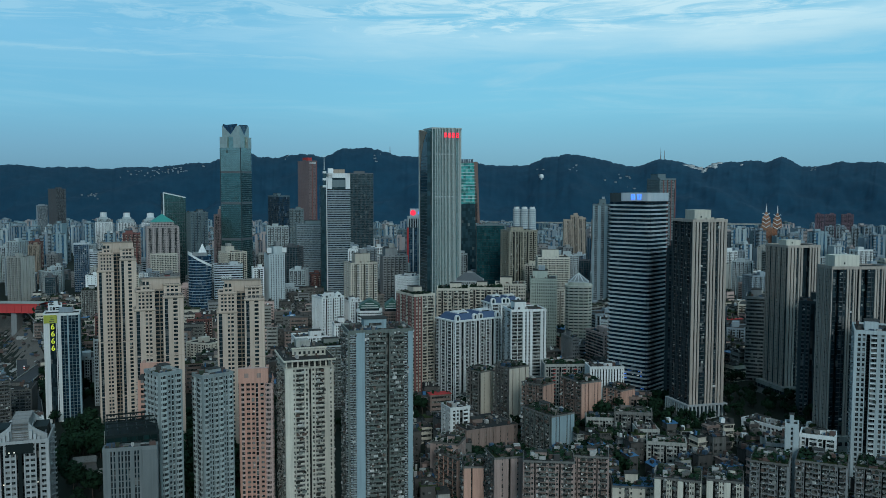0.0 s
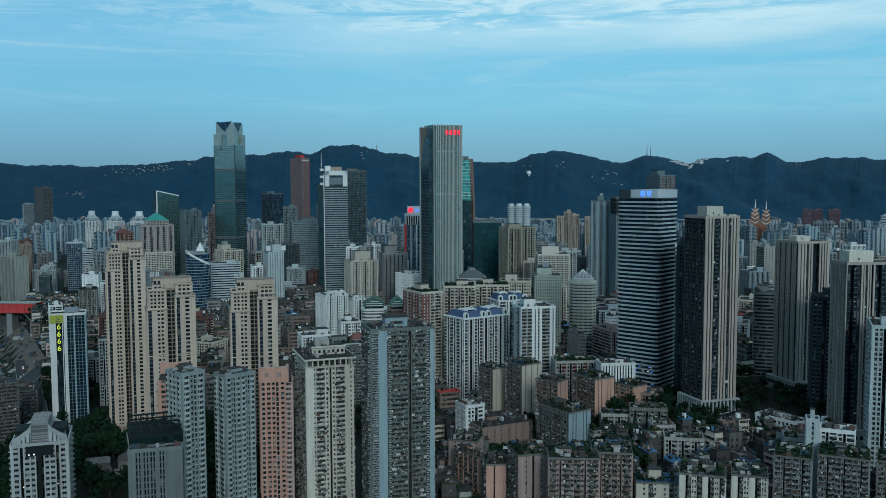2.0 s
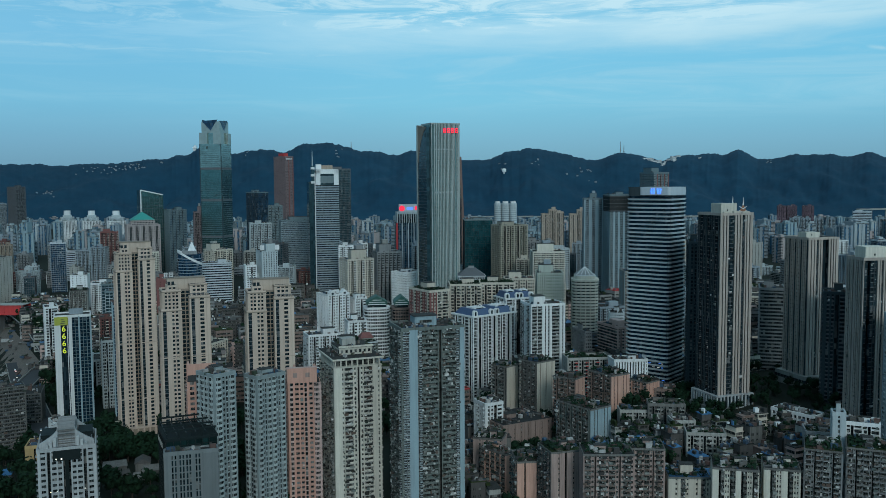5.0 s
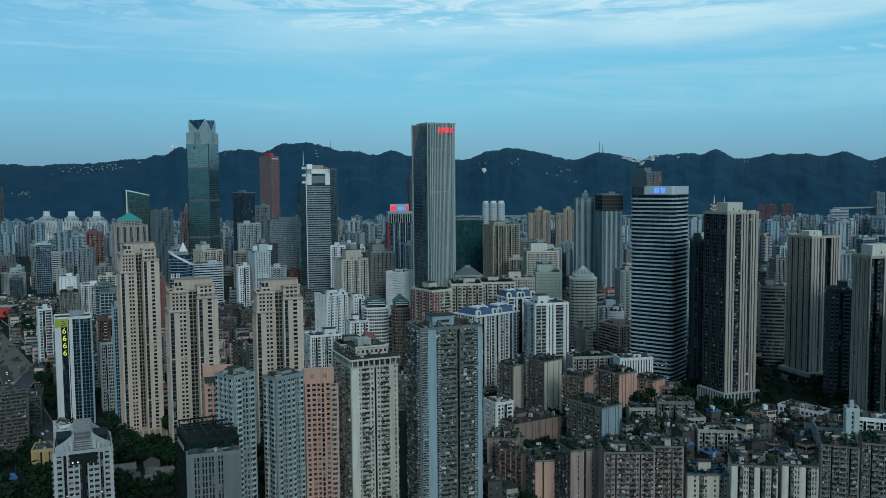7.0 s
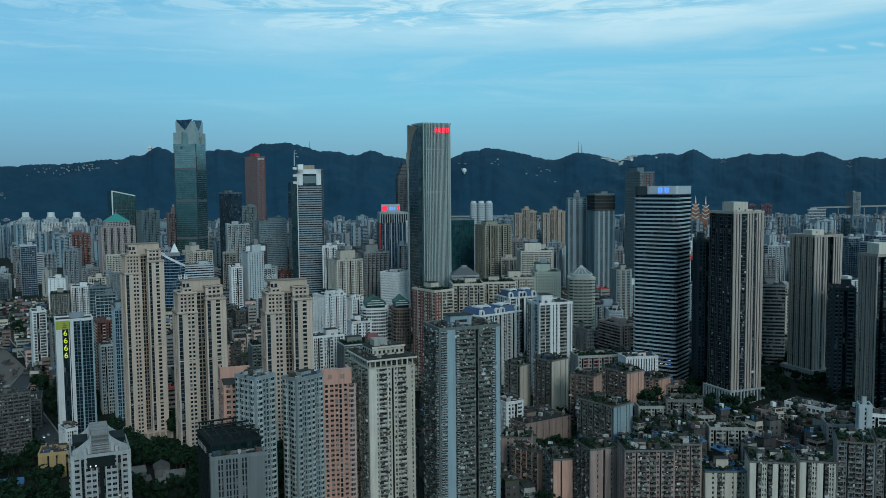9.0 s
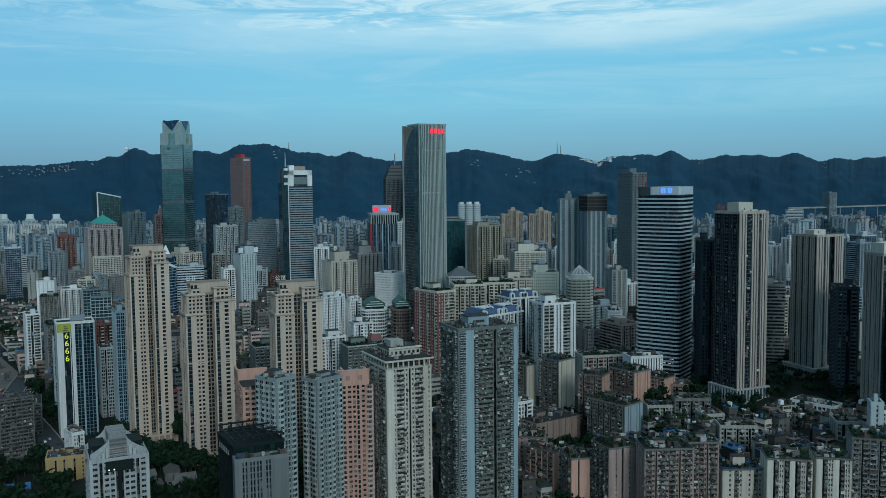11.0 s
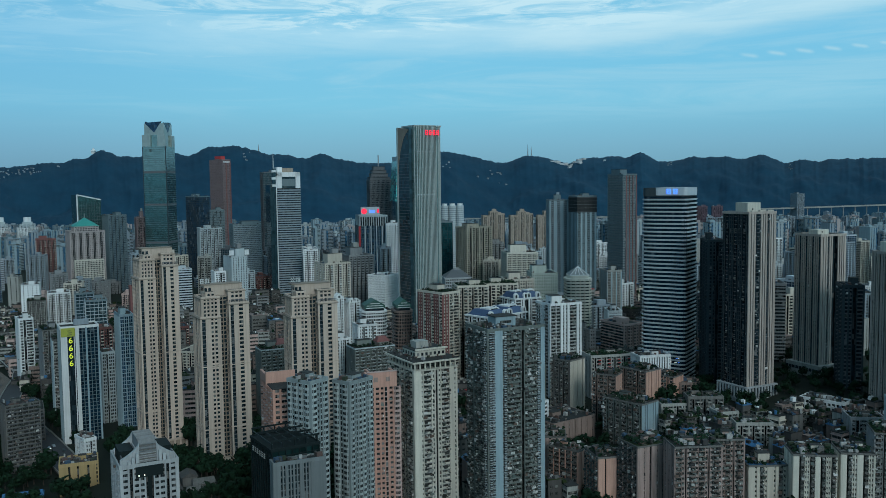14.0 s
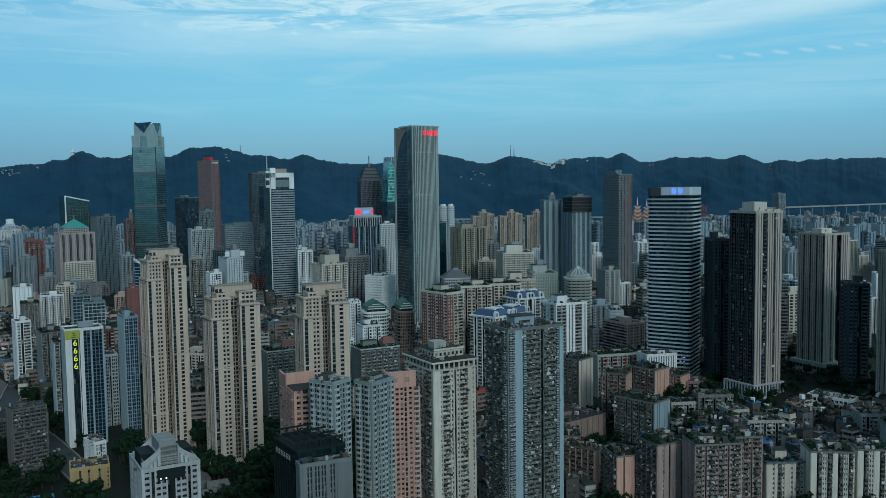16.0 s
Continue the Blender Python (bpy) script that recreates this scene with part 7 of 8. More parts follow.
house("apartment_block", "pale pink apartment block with crowded balconies", 122.4, 505.0, -48.0, 13.0, 11.0, 34.0, "oldbrown", 102, flank="n2.2 s.7 n2.4", wallm="salmon", balcony="pinkpale", bits=34, size=0.2, high=2.2, category="apartment block")
house("apartment_block", "brown brick block with arched windows", 134.7, 506.3, -6.4, 12.1, 14.0, 28.8, "brick", 103, wallm="oldbrown", bits=34, size=0.2, high=2.2, category="apartment block")
house("apartment_block", "white ribbed apartment block with dark window slots", 114.7, 515.4, 8.7, 19.7, 12.0, 44.0, "white", 104, front="w1.2 d.9", bits=34, size=0.2, high=2.2, category="apartment block")
house("apartment_block", "apartment block with red balconies and roof gardens", 92.3, 533.8, 8.1, 26.1, 14.0, 41.4, "slab", 105, balcony="red", roofm="greenroof", bits=34, size=0.2, high=2.2, category="apartment block")
house("apartment_block", "weathered block with light blue painted end walls", 79.7, 440.8, -52.3, 24.0, 14.0, 36.4, "old", 106, flank="p2.4 s.7 p1.6 d.7 p2.4", wallm="greengrey", bandm="oldgrey", bits=70, size=0.2, high=2.2, category="apartment block")
house("apartment_block", "long cream low block with rows of windows", 109.8, 456.4, -0.5, 18.8, 9.0, 29.0, "slab", 107, wallm="offwhite", clutter=0.35, bits=70, size=0.2, high=2.2, category="apartment block")
house("apartment_block", "cream low block with a flat roof", 124.2, 454.0, -6.3, 18.3, 10.0, 33.1, "slab", 108, wallm="oldgrey", clutter=0.35, bits=70, size=0.2, high=2.2, category="apartment block")
house("apartment_block", "brown school building with pale gallery balconies", 45.1, 458.5, -58.8, 25.1, 30.0, 24.4, "oldbrown", 109, wallm="oldbrown", balcony="offwhite", clutter=0.2, front="b3.0 w.4 s.9 w.4", roofm="roofdark", bits=70, size=0.2, high=2.2, category="apartment block")
house("apartment_block", "faded pink block with a stained roof", 31.6, 412.2, -11.5, 13.4, 12.0, 27.8, "oldbrown", 110, wallm="oldpink", front="w3 s1.2", roofm="roofdark", bits=70, size=0.2, high=2.2, category="apartment block")
house("apartment_block", "white tiled walk-up block", 31.3, 457.7, 28.6, 10.4, 12.0, 32.5, "white", 111, clutter=0.2, bits=70, size=0.2, high=2.2, category="apartment block")
house("apartment_block", "weathered block with pink stair towers", 34.4, 392.3, 45.4, 4.8, 16.0, 27.0, "oldbrown", 112, front="w3.4 d.8 w2.6", flank="g1.4 b2.4 w.6", wallm="salmon", near=True, joined=True, dense=1.3, bits=70, size=0.2, high=2.2, category="apartment block")
house("apartment_block", "weathered block with pink stair towers", 47.2, 373.7, 7.8, 11.0, 16.0, 30.1, "oldbrown", 113, front="w3.4 d.8 w2.6", flank="g1.4 b2.4 w.6", wallm="salmon", near=True, joined=True, dense=1.3, bits=70, size=0.2, high=2.2, category="apartment block")
house("apartment_block", "stained grey block with bare end walls", 60.3, 360.7, 17.8, 13.2, 14.0, 38.4, "old", 114, front="w3.2 s.7 w2.6 d1.0", flank="b2.4 g1.2 w.5", wallm="oldpink", near=True, joined=True, dense=1.3, roofm="greenroof", bits=70, size=0.2, high=2.2, category="apartment block")
house("apartment_block", "weathered brown block with enclosed balconies", 77.7, 346.5, 0.2, 19.5, 13.0, 41.6, "oldbrown", 115, near=True, joined=True, dense=1.3, front="b3.0 w.25 s1.1 w.3 d.7 w.3 s1.0 g.8 b2.6 s.9 w.3", clutter=0.9, bits=70, size=0.2, high=2.2, category="apartment block")
house("apartment_block", "weathered brown block with enclosed balconies", 94.3, 358.0, -3.9, 15.8, 13.0, 40.5, "oldbrown", 116, near=True, joined=True, dense=1.3, front="b3.0 w.25 s1.1 w.3 d.7 w.3 s1.0 g.8 b2.6 s.9 w.3", clutter=0.9, bits=70, size=0.2, high=2.2, category="apartment block")
house("apartment_block", "stained cream block under a blue sheet roof", 112.0, 355.7, -1.8, 16.2, 12.0, 29.2, "old", 117, near=True, joined=True, dense=1.3, front="w2.6 s.9 w1.4 b2 w.5 s.8 w.5", wallm="cream", roofm="blueroof", bits=8, category="apartment block")
house("apartment_block", "cream block with even windows", 135.6, 418.9, -6.9, 17.8, 10.0, 28.1, "slab", 118, wallm="offwhite", clutter=0.35, bits=70, size=0.2, high=2.2, category="apartment block")
house("apartment_block", "white stained apartment block with blank end wall", 128.9, 347.0, -12.3, 16.9, 14.0, 36.0, "old", 119, near=True, joined=True, dense=1.3, front="w3.6 d1.2 b2.4 w.5 s.9 w.6 s.9 w.6 d.9 b2.6", clutter=0.7, wallm="pearl", bandm="oldgrey", bits=70, size=0.2, high=2.2, category="apartment block")
house("apartment_block", "white stained apartment block with blank end wall", 146.6, 345.3, -13.8, 12.8, 14.0, 36.6, "old", 120, near=True, joined=True, dense=1.3, front="w3.2 d1.0 b2.2 w.5 s.9 w.6 s.9 w.6", clutter=0.7, wallm="pearl", bandm="oldgrey", bits=70, size=0.2, high=2.2, category="apartment block")
house("apartment_block", "grey-green apartment block with glazed balconies", 165.0, 350.2, -19.9, 13.3, 16.0, 43.0, "old", 121, near=True, joined=True, dense=1.3, front="b3.0 w.25 s1.0 w.3 d.8 b2.6 s.9 w.3", clutter=0.8, wallm="grey", bandm="oldgrey", balcony="grey", roofm="greenroof", bits=70, size=0.2, high=2.2, category="apartment block")
house("apartment_block", "grey-green apartment block with glazed balconies", 186.0, 354.2, -21.4, 18.0, 16.0, 42.1, "old", 122, near=True, joined=True, dense=1.3, front="b3.0 w.25 s1.0 w.3 d.8 b2.6 s.9 w.3", clutter=0.8, wallm="grey", bandm="oldgrey", balcony="grey", roofm="greenroof", bits=70, size=0.2, high=2.2, category="apartment block")
house("apartment_block", "grey-green apartment block with glazed balconies", 209.6, 355.7, -23.7, 18.0, 16.0, 39.5, "old", 123, near=True, joined=True, dense=1.3, front="b3.0 w.25 s1.0 w.3 d.8 b2.6 s.9 w.3", clutter=0.8, wallm="grey", bandm="oldgrey", balcony="grey", roofm="greenroof", bits=70, size=0.2, high=2.2, category="apartment block")
house("apartment_block", "long white school wing with two rows of windows", 190.9, 449.4, -49.5, 23.4, 10.0, 30.2, "slab", 124, wallm="white", front="w.8 g2.2", roofm="roofdark", storey=3.6, bits=70, size=0.2, high=2.2, category="apartment block")
house("apartment_block", "white block with a projecting stair tower", 190.7, 374.3, -21.2, 13.1, 10.0, 45.8, "slab", 125, wallm="white", bits=70, size=0.2, high=2.2, category="apartment block")
house("apartment_block", "slim white stair and clock tower", 178.1, 368.3, -15.6, 4.6, 6.0, 51.4, "slab", 126, wallm="cool", front="w2 g.8 w2", bits=0, category="apartment block")
house("apartment_block", "white block with a pitched annex", 128.1, 435.5, 6.1, 10.4, 10.0, 29.5, "white", 127, clutter=0.3, wallm="offwhite", bits=70, size=0.2, high=2.2, category="apartment block")
house("apartment_block", "white block behind the roofs", 186.0, 404.2, -12.4, 15.8, 12.0, 33.3, "slab", 128, clutter=0.4, wallm="grey", bits=70, size=0.2, high=2.2, category="apartment block")

# ---- left bank and park ----
house("apartment_block", "ochre walk-up block with bare stair walls", -202.0, 441.3, 17.7, 17.4, 14.0, 13.6, "slab", 130, wallm="yellow", front="w5 d1.2 w4 d1", roofm="roofdark", bits=70, size=0.2, high=2.2, category="apartment block")
house("apartment_block", "white block with rows of small windows", -203.3, 456.4, 39.6, 5.5, 12.0, 21.0, "white", 131, clutter=0.1, bits=70, size=0.2, high=2.2, category="apartment block")
house("apartment_block", "long dark slab block of flats", -273.2, 539.7, 22.3, 34.0, 24.0, 16.8, "old", 132, wallm="oldgrey", bandm="darkgrey", front="g4 w.3", clutter=0.05, bits=34, size=0.2, high=2.2, category="apartment block")
house("apartment_tower", "white apartment tower with rows of balconies", -321.7, 688.0, 30, 9.7, 16, 50.4, "slab", 7, clutter=0.2, wallm="white")
house("apartment_block", "grey apartment slab with stacked balconies", -291.3, 656.0, 28, 12.4, 22, 47.3, "old", 7, wallm="grey")
house("apartment_block", "grey apartment block with pale balcony stacks", -262.1, 594.0, 24, 10.6, 18, 50.6, "old", 7, wallm="cool", balcony="offwhite")
house("apartment_block", "white block with blank stepped walls", -359.1, 870.0, 20, 19.6, 20, 48.6, "white", 7, clutter=0.1)
house("apartment_block", "grey block with a pale end wall", -368.7, 839.0, 20, 15.8, 18, 45.4, "old", 7)
house("apartment_block", "white cubic building with few windows", -400.2, 910.0, 16, 16.1, 20, 52.6, "grid", 7, front="w2 g1 w2", clutter=0.0)
house("office_block", "cream shop building with a red roof sign", -358.2, 911.0, 12, 16.2, 22, 53.2, "cream", 7)
house("apartment_block", "red-brown apartment block with balconies", -240.1, 609.6, 25.9, 10.9, 16.0, 54.3, "brick", 140, bits=34, size=0.2, high=2.2, category="apartment block")
house("apartment_block", "white tower with small windows", -229.5, 583.0, 25.8, 7.7, 14.0, 42.3, "coolgrid", 141, bits=34, size=0.2, high=2.2, category="apartment block")

house("apartment_slab", "long dark grey slab of flats with stacked balconies", -247.0, 486.0, 36, 17.0, 11.0, 33.6, "old", 150, wallm="oldgrey", bandm="oldgrey", balcony="darkgrey", front="b3.4 w.3", flank="w2 s.9 w1.4 s.9 w2", clutter=0.25, bits=30, size=0.2, high=2.0, category="apartment block")
house("apartment_slab", "long dark grey slab of flats with stacked balconies", -262.0, 452.0, 36, 19.0, 11.0, 41.0, "old", 151, wallm="oldgrey", bandm="oldgrey", balcony="darkgrey", front="b3.4 w.3", flank="w2 s.9 w1.4 s.9 w2", clutter=0.25, bits=30, size=0.2, high=2.0, category="apartment block")
house("apartment_block", "red-brown brick apartment block above the river", -471.1, 1150, 24, 22.0, 18.0, 84.7, "brick", 152, wallm="redtile")
house("shop_block", "dark red box-shaped building", -258.0, 770, 20, 12.0, 12.0, 64.0, "brick", 153, wallm="redtile", front="r3 g.5 r3", band=1.6, category="shop")
house("office_block", "teal glass office block with a curved corner", -290.0, 730, 22, 13.5, 14.0, 64.0, "blueglass", 154, wallm="tealgrey", bandm="bluegrey", glassm="curtaindark")
house("office_block", "low teal glass office block", -268.4, 690, 20, 15.0, 12.0, 62.9, "blueglass", 155, wallm="tealgrey", bandm="cool", glassm="curtaindark")
house("apartment_block", "green-grey apartment block with long balconies", -117.6, 566, 22, 22.0, 14.0, 45.4, "old", 156, wallm="greengrey", bandm="cool", balcony="greengrey", front="b3.0 w.4 s.9 w.4", clutter=0.35, category="apartment block")
house("apartment_block", "green-grey apartment block with long balconies", -56.4, 570, 22, 27.0, 16.0, 44.4, "old", 157, wallm="greengrey", bandm="cool", balcony="greengrey", front="b3.0 w.4 s.9 w.4", clutter=0.35, category="apartment block")
house("apartment_block", "grey-white apartment block with glazed bays", -84.0, 600, 24, 22.0, 16.0, 44.0, "white", 158, clutter=0.3, bandm="cool", category="apartment block")
house("apartment_block", "white stepped block with a pale blue roof house", -60.0, 602, 20, 13.0, 12.0, 53.0, "white", 159, clutter=0.2, category="apartment block")


def roof_pavilion(x, y, z, turn, w, d):
    """A small red hipped roof on a white storey."""
    root = thing("roof_pavilion", "small white roof pavilion under a red hipped roof", "pavilion", x, y, z, turn, "red roof pavilions")
    box("wall", "offwhite", root, 0, 0, 0, w, d, 2.2)
    for i in range(4):
        box("window", "winold", root, -w * 0.36 + i * w * 0.24, -d / 2 - 0.03, 0.6, w * 0.14, 0.12, 1.0)
    b = Boxes()
    b.prism([(-w / 2 - 0.6, -d / 2 - 0.6), (w / 2 + 0.6, -d / 2 - 0.6), (w / 2 + 0.6, d / 2 + 0.6), (-w / 2 - 0.6, d / 2 + 0.6)], 2.2, 5.4, [(-w / 3, -d / 5), (w / 3, -d / 5), (w / 3, d / 5), (-w / 3, d / 5)])
    part("roof", b, "redtile", root, "dull red hipped roof")


roof_pavilion(-113.4, 566, 45.7, 22, 9.0, 7.5)
roof_pavilion(-49.0, 571, 44.7, 22, 8.0, 7.0)

for cyl_x, cyl_r in ((54.5, 5.6), (66.0, 6.0), (77.5, 5.6)):
    root, z0 = thing_on("round_tower", "white round tower, one of three standing close together", "tower", cyl_x, 1300, 0, 11, 11, "three round towers")
    ring = [(cyl_r * math.cos(i * math.pi / 10), cyl_r * math.sin(i * math.pi / 10)) for i in range(20)]
    b = Boxes()
    b.prism(ring, 0, 117 - z0)
    part("shaft", b, "cool", root)
    b = Boxes()
    for k in range(34):
        b.prism([(1.01 * p, 1.01 * q) for p, q in ring], (k + 0.55) * (114 - z0) / 34, (k + 0.85) * (114 - z0) / 34)
    part("window_band", b, "bluegrey", root, "", (0, 0, 0), "stuff")
    b = Boxes()
    b.prism([(0.7 * p, 0.7 * q) for p, q in ring], 117 - z0, 120 - z0)
    part("cap", b, "white", root)


def hipped_hall(x, y, turn, w, d, z1):
    """A broad low hall under a dark hipped roof on white eaves."""
    root, z0 = thing_on("hipped_hall", "low white hall under a broad dark hipped roof", "hall", x, y, turn, w, d)
    top = z1 - z0
    block(root, w, d, 0, top, "w.6 g1.4", None, 3.6, 0.9, "paletile", "winres", parapet=0.3)
    box("eaves", "paletile", root, 0, 0, top + 0.3, w + 2.4, d + 2.4, 0.7)
    b = Boxes()
    q, k = w / 2 + 0.8, d / 2 + 0.8
    b.prism([(-q, -k), (q, -k), (q, k), (-q, k)], top + 1.0, top + 7.5, [(-q * 0.3, -0.6), (q * 0.3, -0.6), (q * 0.3, 0.6), (-q * 0.3, 0.6)])
    part("hipped_roof", b, "darkgrey", root, "dark grey hipped roof")
    box("ridge_lantern", "grey", root, 0, 0, top + 7.0, q * 0.4, 2.4, 1.8)


hipped_hall(19.5, 762.0, 4.0, 22.0, 18.0, 67.0)

# ---- river bank, bridges, roads ----
def deck(name, label, category, points, wide, thick, material, lamps=False):
    """A road deck through plan points with heights."""
    root = thing(name, label, category, 0, 0, 0)
    b, rails, last = Boxes(), Boxes(), len(points) - 1
    for k, (x, y, z) in enumerate(points):
        p, q = points[max(0, k - 1)], points[min(last, k + 1)]
        a = math.atan2(q[1] - p[1], q[0] - p[0])
        nx, ny = -math.sin(a) * wide / 2, math.cos(a) * wide / 2
        b.v += [(x - nx, y - ny, z), (x + nx, y + ny, z), (x + nx, y + ny, z - thick), (x - nx, y - ny, z - thick)]
        if k:
            i = 4 * k - 4
            b.f += [(i + j, i + 4 + j, i + 4 + (j + 1) % 4, i + (j + 1) % 4) for j in range(4)]
    b.f += [(0, 1, 2, 3), (4 * last + 3, 4 * last + 2, 4 * last + 1, 4 * last)]
    for (x0, y0, z0), (x1, y1, z1) in zip(points, points[1:]):
        length, a = math.hypot(x1 - x0, y1 - y0), math.atan2(y1 - y0, x1 - x0)
        for s in (-1, 1):
            rails.add((x0 + x1) / 2 - s * math.sin(a) * wide / 2, (y0 + y1) / 2 + s * math.cos(a) * wide / 2, (z0 + z1) / 2 + 0.5, length, 0.4, 1.0, a)
    part("deck", b, material, root)
    part("guard_rail", rails, "offwhite", root, "", (0, 0, 0), "stuff")
    for x, y, z in points:
        g = lie(x, y) if lie(x, y) > -10 else -30
        if z - g > 3:
            box("pier_column", "grey", root, x, y, g - 1, 2.2, 2.2, z - g + 0.2)
            box("pier_head", "grey", root, x, y, z - thick - 1.2, wide * 0.7, 2.2, 1.2)
    return root


deck("riverside_viaduct", "concrete road viaduct along the river bank", "viaduct",
     [(bank(y) + 14 + 4 * math.sin(y / 60), y, 4 + 6 * smooth(y, 640, 860)) for y in range(500, 1000, 26)], 13, 1.4, "asphalt")
deck("riverside_road", "dark asphalt road curving through the park", "road",
     [(-238 - 0.62 * (y - 510), y, lie(-238 - 0.62 * (y - 510), y) + 1.2) for y in range(470, 760, 16)], 15, 1.2, "asphalt")
red = thing("red_truss_bridge", "red-painted steel truss bridge over the river", "bridge", -446, 884, 12, 182)
for s in (-1, 1):
    box("truss_chord", "red", red, 150, s * 8, 10.5, 300, 1.2, 1.8)
    box("truss_web", "red", red, 150, s * 8.1, 4.5, 300, 0.6, 6.2)
    box("truss_chord", "red", red, 150, s * 8, 2.5, 300, 1.4, 2.2)
    for i in range(38):
        box("truss_post", "red", red, 4 + i * 8, s * 8.6, 2.5, 0.9, 0.9, 9)
box("bridge_deck", "asphalt", red, 150, 0, 9, 302, 16, 1.0)
box("walkway_roof", "offwhite", red, 150, 0, 12.6, 300, 17, 0.5)
for i in range(4):
    box("bridge_pier", "grey", red, 30 + i * 90, 0, -40, 6, 12, 42)
deck("far_bridge", "long pale bridge on tall piers before the hills", "bridge", [(-140 + i * 45, 2900 - i * 3, 34) for i in range(24)], 16, 3, "offwhite")
deck("far_bridge", "long pale bridge on tall piers before the hills", "bridge", [(1180 + i * 45, 2700 + i * 8, 58 + i * 0.5) for i in range(14)], 18, 3, "offwhite")


def boat(x, y, turn):
    root = thing("river_boat", "small moored river boat with a pale cabin", "boat", x, y, -23.4, turn, "moored boats")
    b = Boxes()
    b.prism([(-9, -2), (7, -2), (10, 0), (7, 2), (-9, 2)], 0, 1.6)
    part("hull", b, "darkgrey", root)
    box("cabin", "white", root, -2, 0, 1.6, 9, 3, 2.4)
    box("cabin_roof", "roof", root, -2, 0, 4.0, 9.6, 3.6, 0.3)


for i in range(9):
    boat(bank(720 + 22 * i) - 34 - 7 * (i % 3), 720 + 22 * i, 60 + 11 * (i % 4))

# heaps and sheds on the bank
r = random.Random(41)
yard = thing("riverside_yard", "brown heaps, stacked timber and sheds on the river bank", "yard", 0, 0, 0)
b = Boxes()
for _ in range(160):
    y = r.uniform(660, 980)
    x = bank(y) - r.uniform(-16, 30)
    h = r.uniform(0.6, 3.0)
    b.add(x, y, max(-22.5, lie(x, y)) + h / 2 - 0.2, r.uniform(2, 9), r.uniform(1, 4), h, r.uniform(0, 3))
slope = Boxes()
rows = [(600 + 8 * j, [bank(600 + 8 * j) + 4 - 3 * i for i in range(12)]) for j in range(44)]
for y, line in rows:
    slope.v += [(x, y, lie(x, y) + 0.25 + 0.5 * noise.noise((x / 5, y / 9, 1.7))) for x in line]
slope.f = [(j * 12 + i, (j + 1) * 12 + i, (j + 1) * 12 + i + 1, j * 12 + i + 1) for j in range(43) for i in range(11)]
part("earth_slope", slope, "earth", yard, "bare brown earth down to the water")
part("heap", b, "roofbits", yard, "", (0, 0, 0), "stuff")


# ---- cars ----
def car(x, y, z, turn, paint):
    root = thing("car", "small car with its lamps lit on the dark road", "car", x, y, z, turn, "cars on the road")
    root.scale = (0.85, 0.85, 0.85)
    b = Boxes()
    b.prism([(-2.1, -0.85), (2.1, -0.85), (2.1, 0.85), (-2.1, 0.85)], 0.3, 0.9)
    b.prism([(-1.3, -0.8), (0.9, -0.8), (0.9, 0.8), (-1.3, 0.8)], 0.9, 1.45, [(-1.0, -0.65), (0.4, -0.65), (0.4, 0.65), (-1.0, 0.65)])
    part("body", b, paint, root)
    box("headlamps", "whiteglow", root, 2.15, 0, 0.5, 0.15, 1.5, 0.3)
    for i in (-1.3, 1.3):
        for j in (-0.8, 0.8):
            w8 = Boxes()
            w8.prism([(0.32 * math.cos(k * math.pi / 4), 0.32 * math.sin(k * math.pi / 4)) for k in range(8)], -0.1, 0.1)
            ob = part("wheel", w8, "dark", root)
            ob.matrix_basis = pose(i, j, 0.32, 90, 0, 0)


r = random.Random(5)
for i in range(28):
    y = r.uniform(505, 745)
    lane = r.choice((-5, -1.8, 1.8, 5))
    x = -238 - 0.62 * (y - 510) + lane
    car(x, y, lie(-238 - 0.62 * (y - 510), y) + 1.25, 122 if lane > 0 else -58, r.choice(("white", "dark", "grey", "red", "bluegrey")))


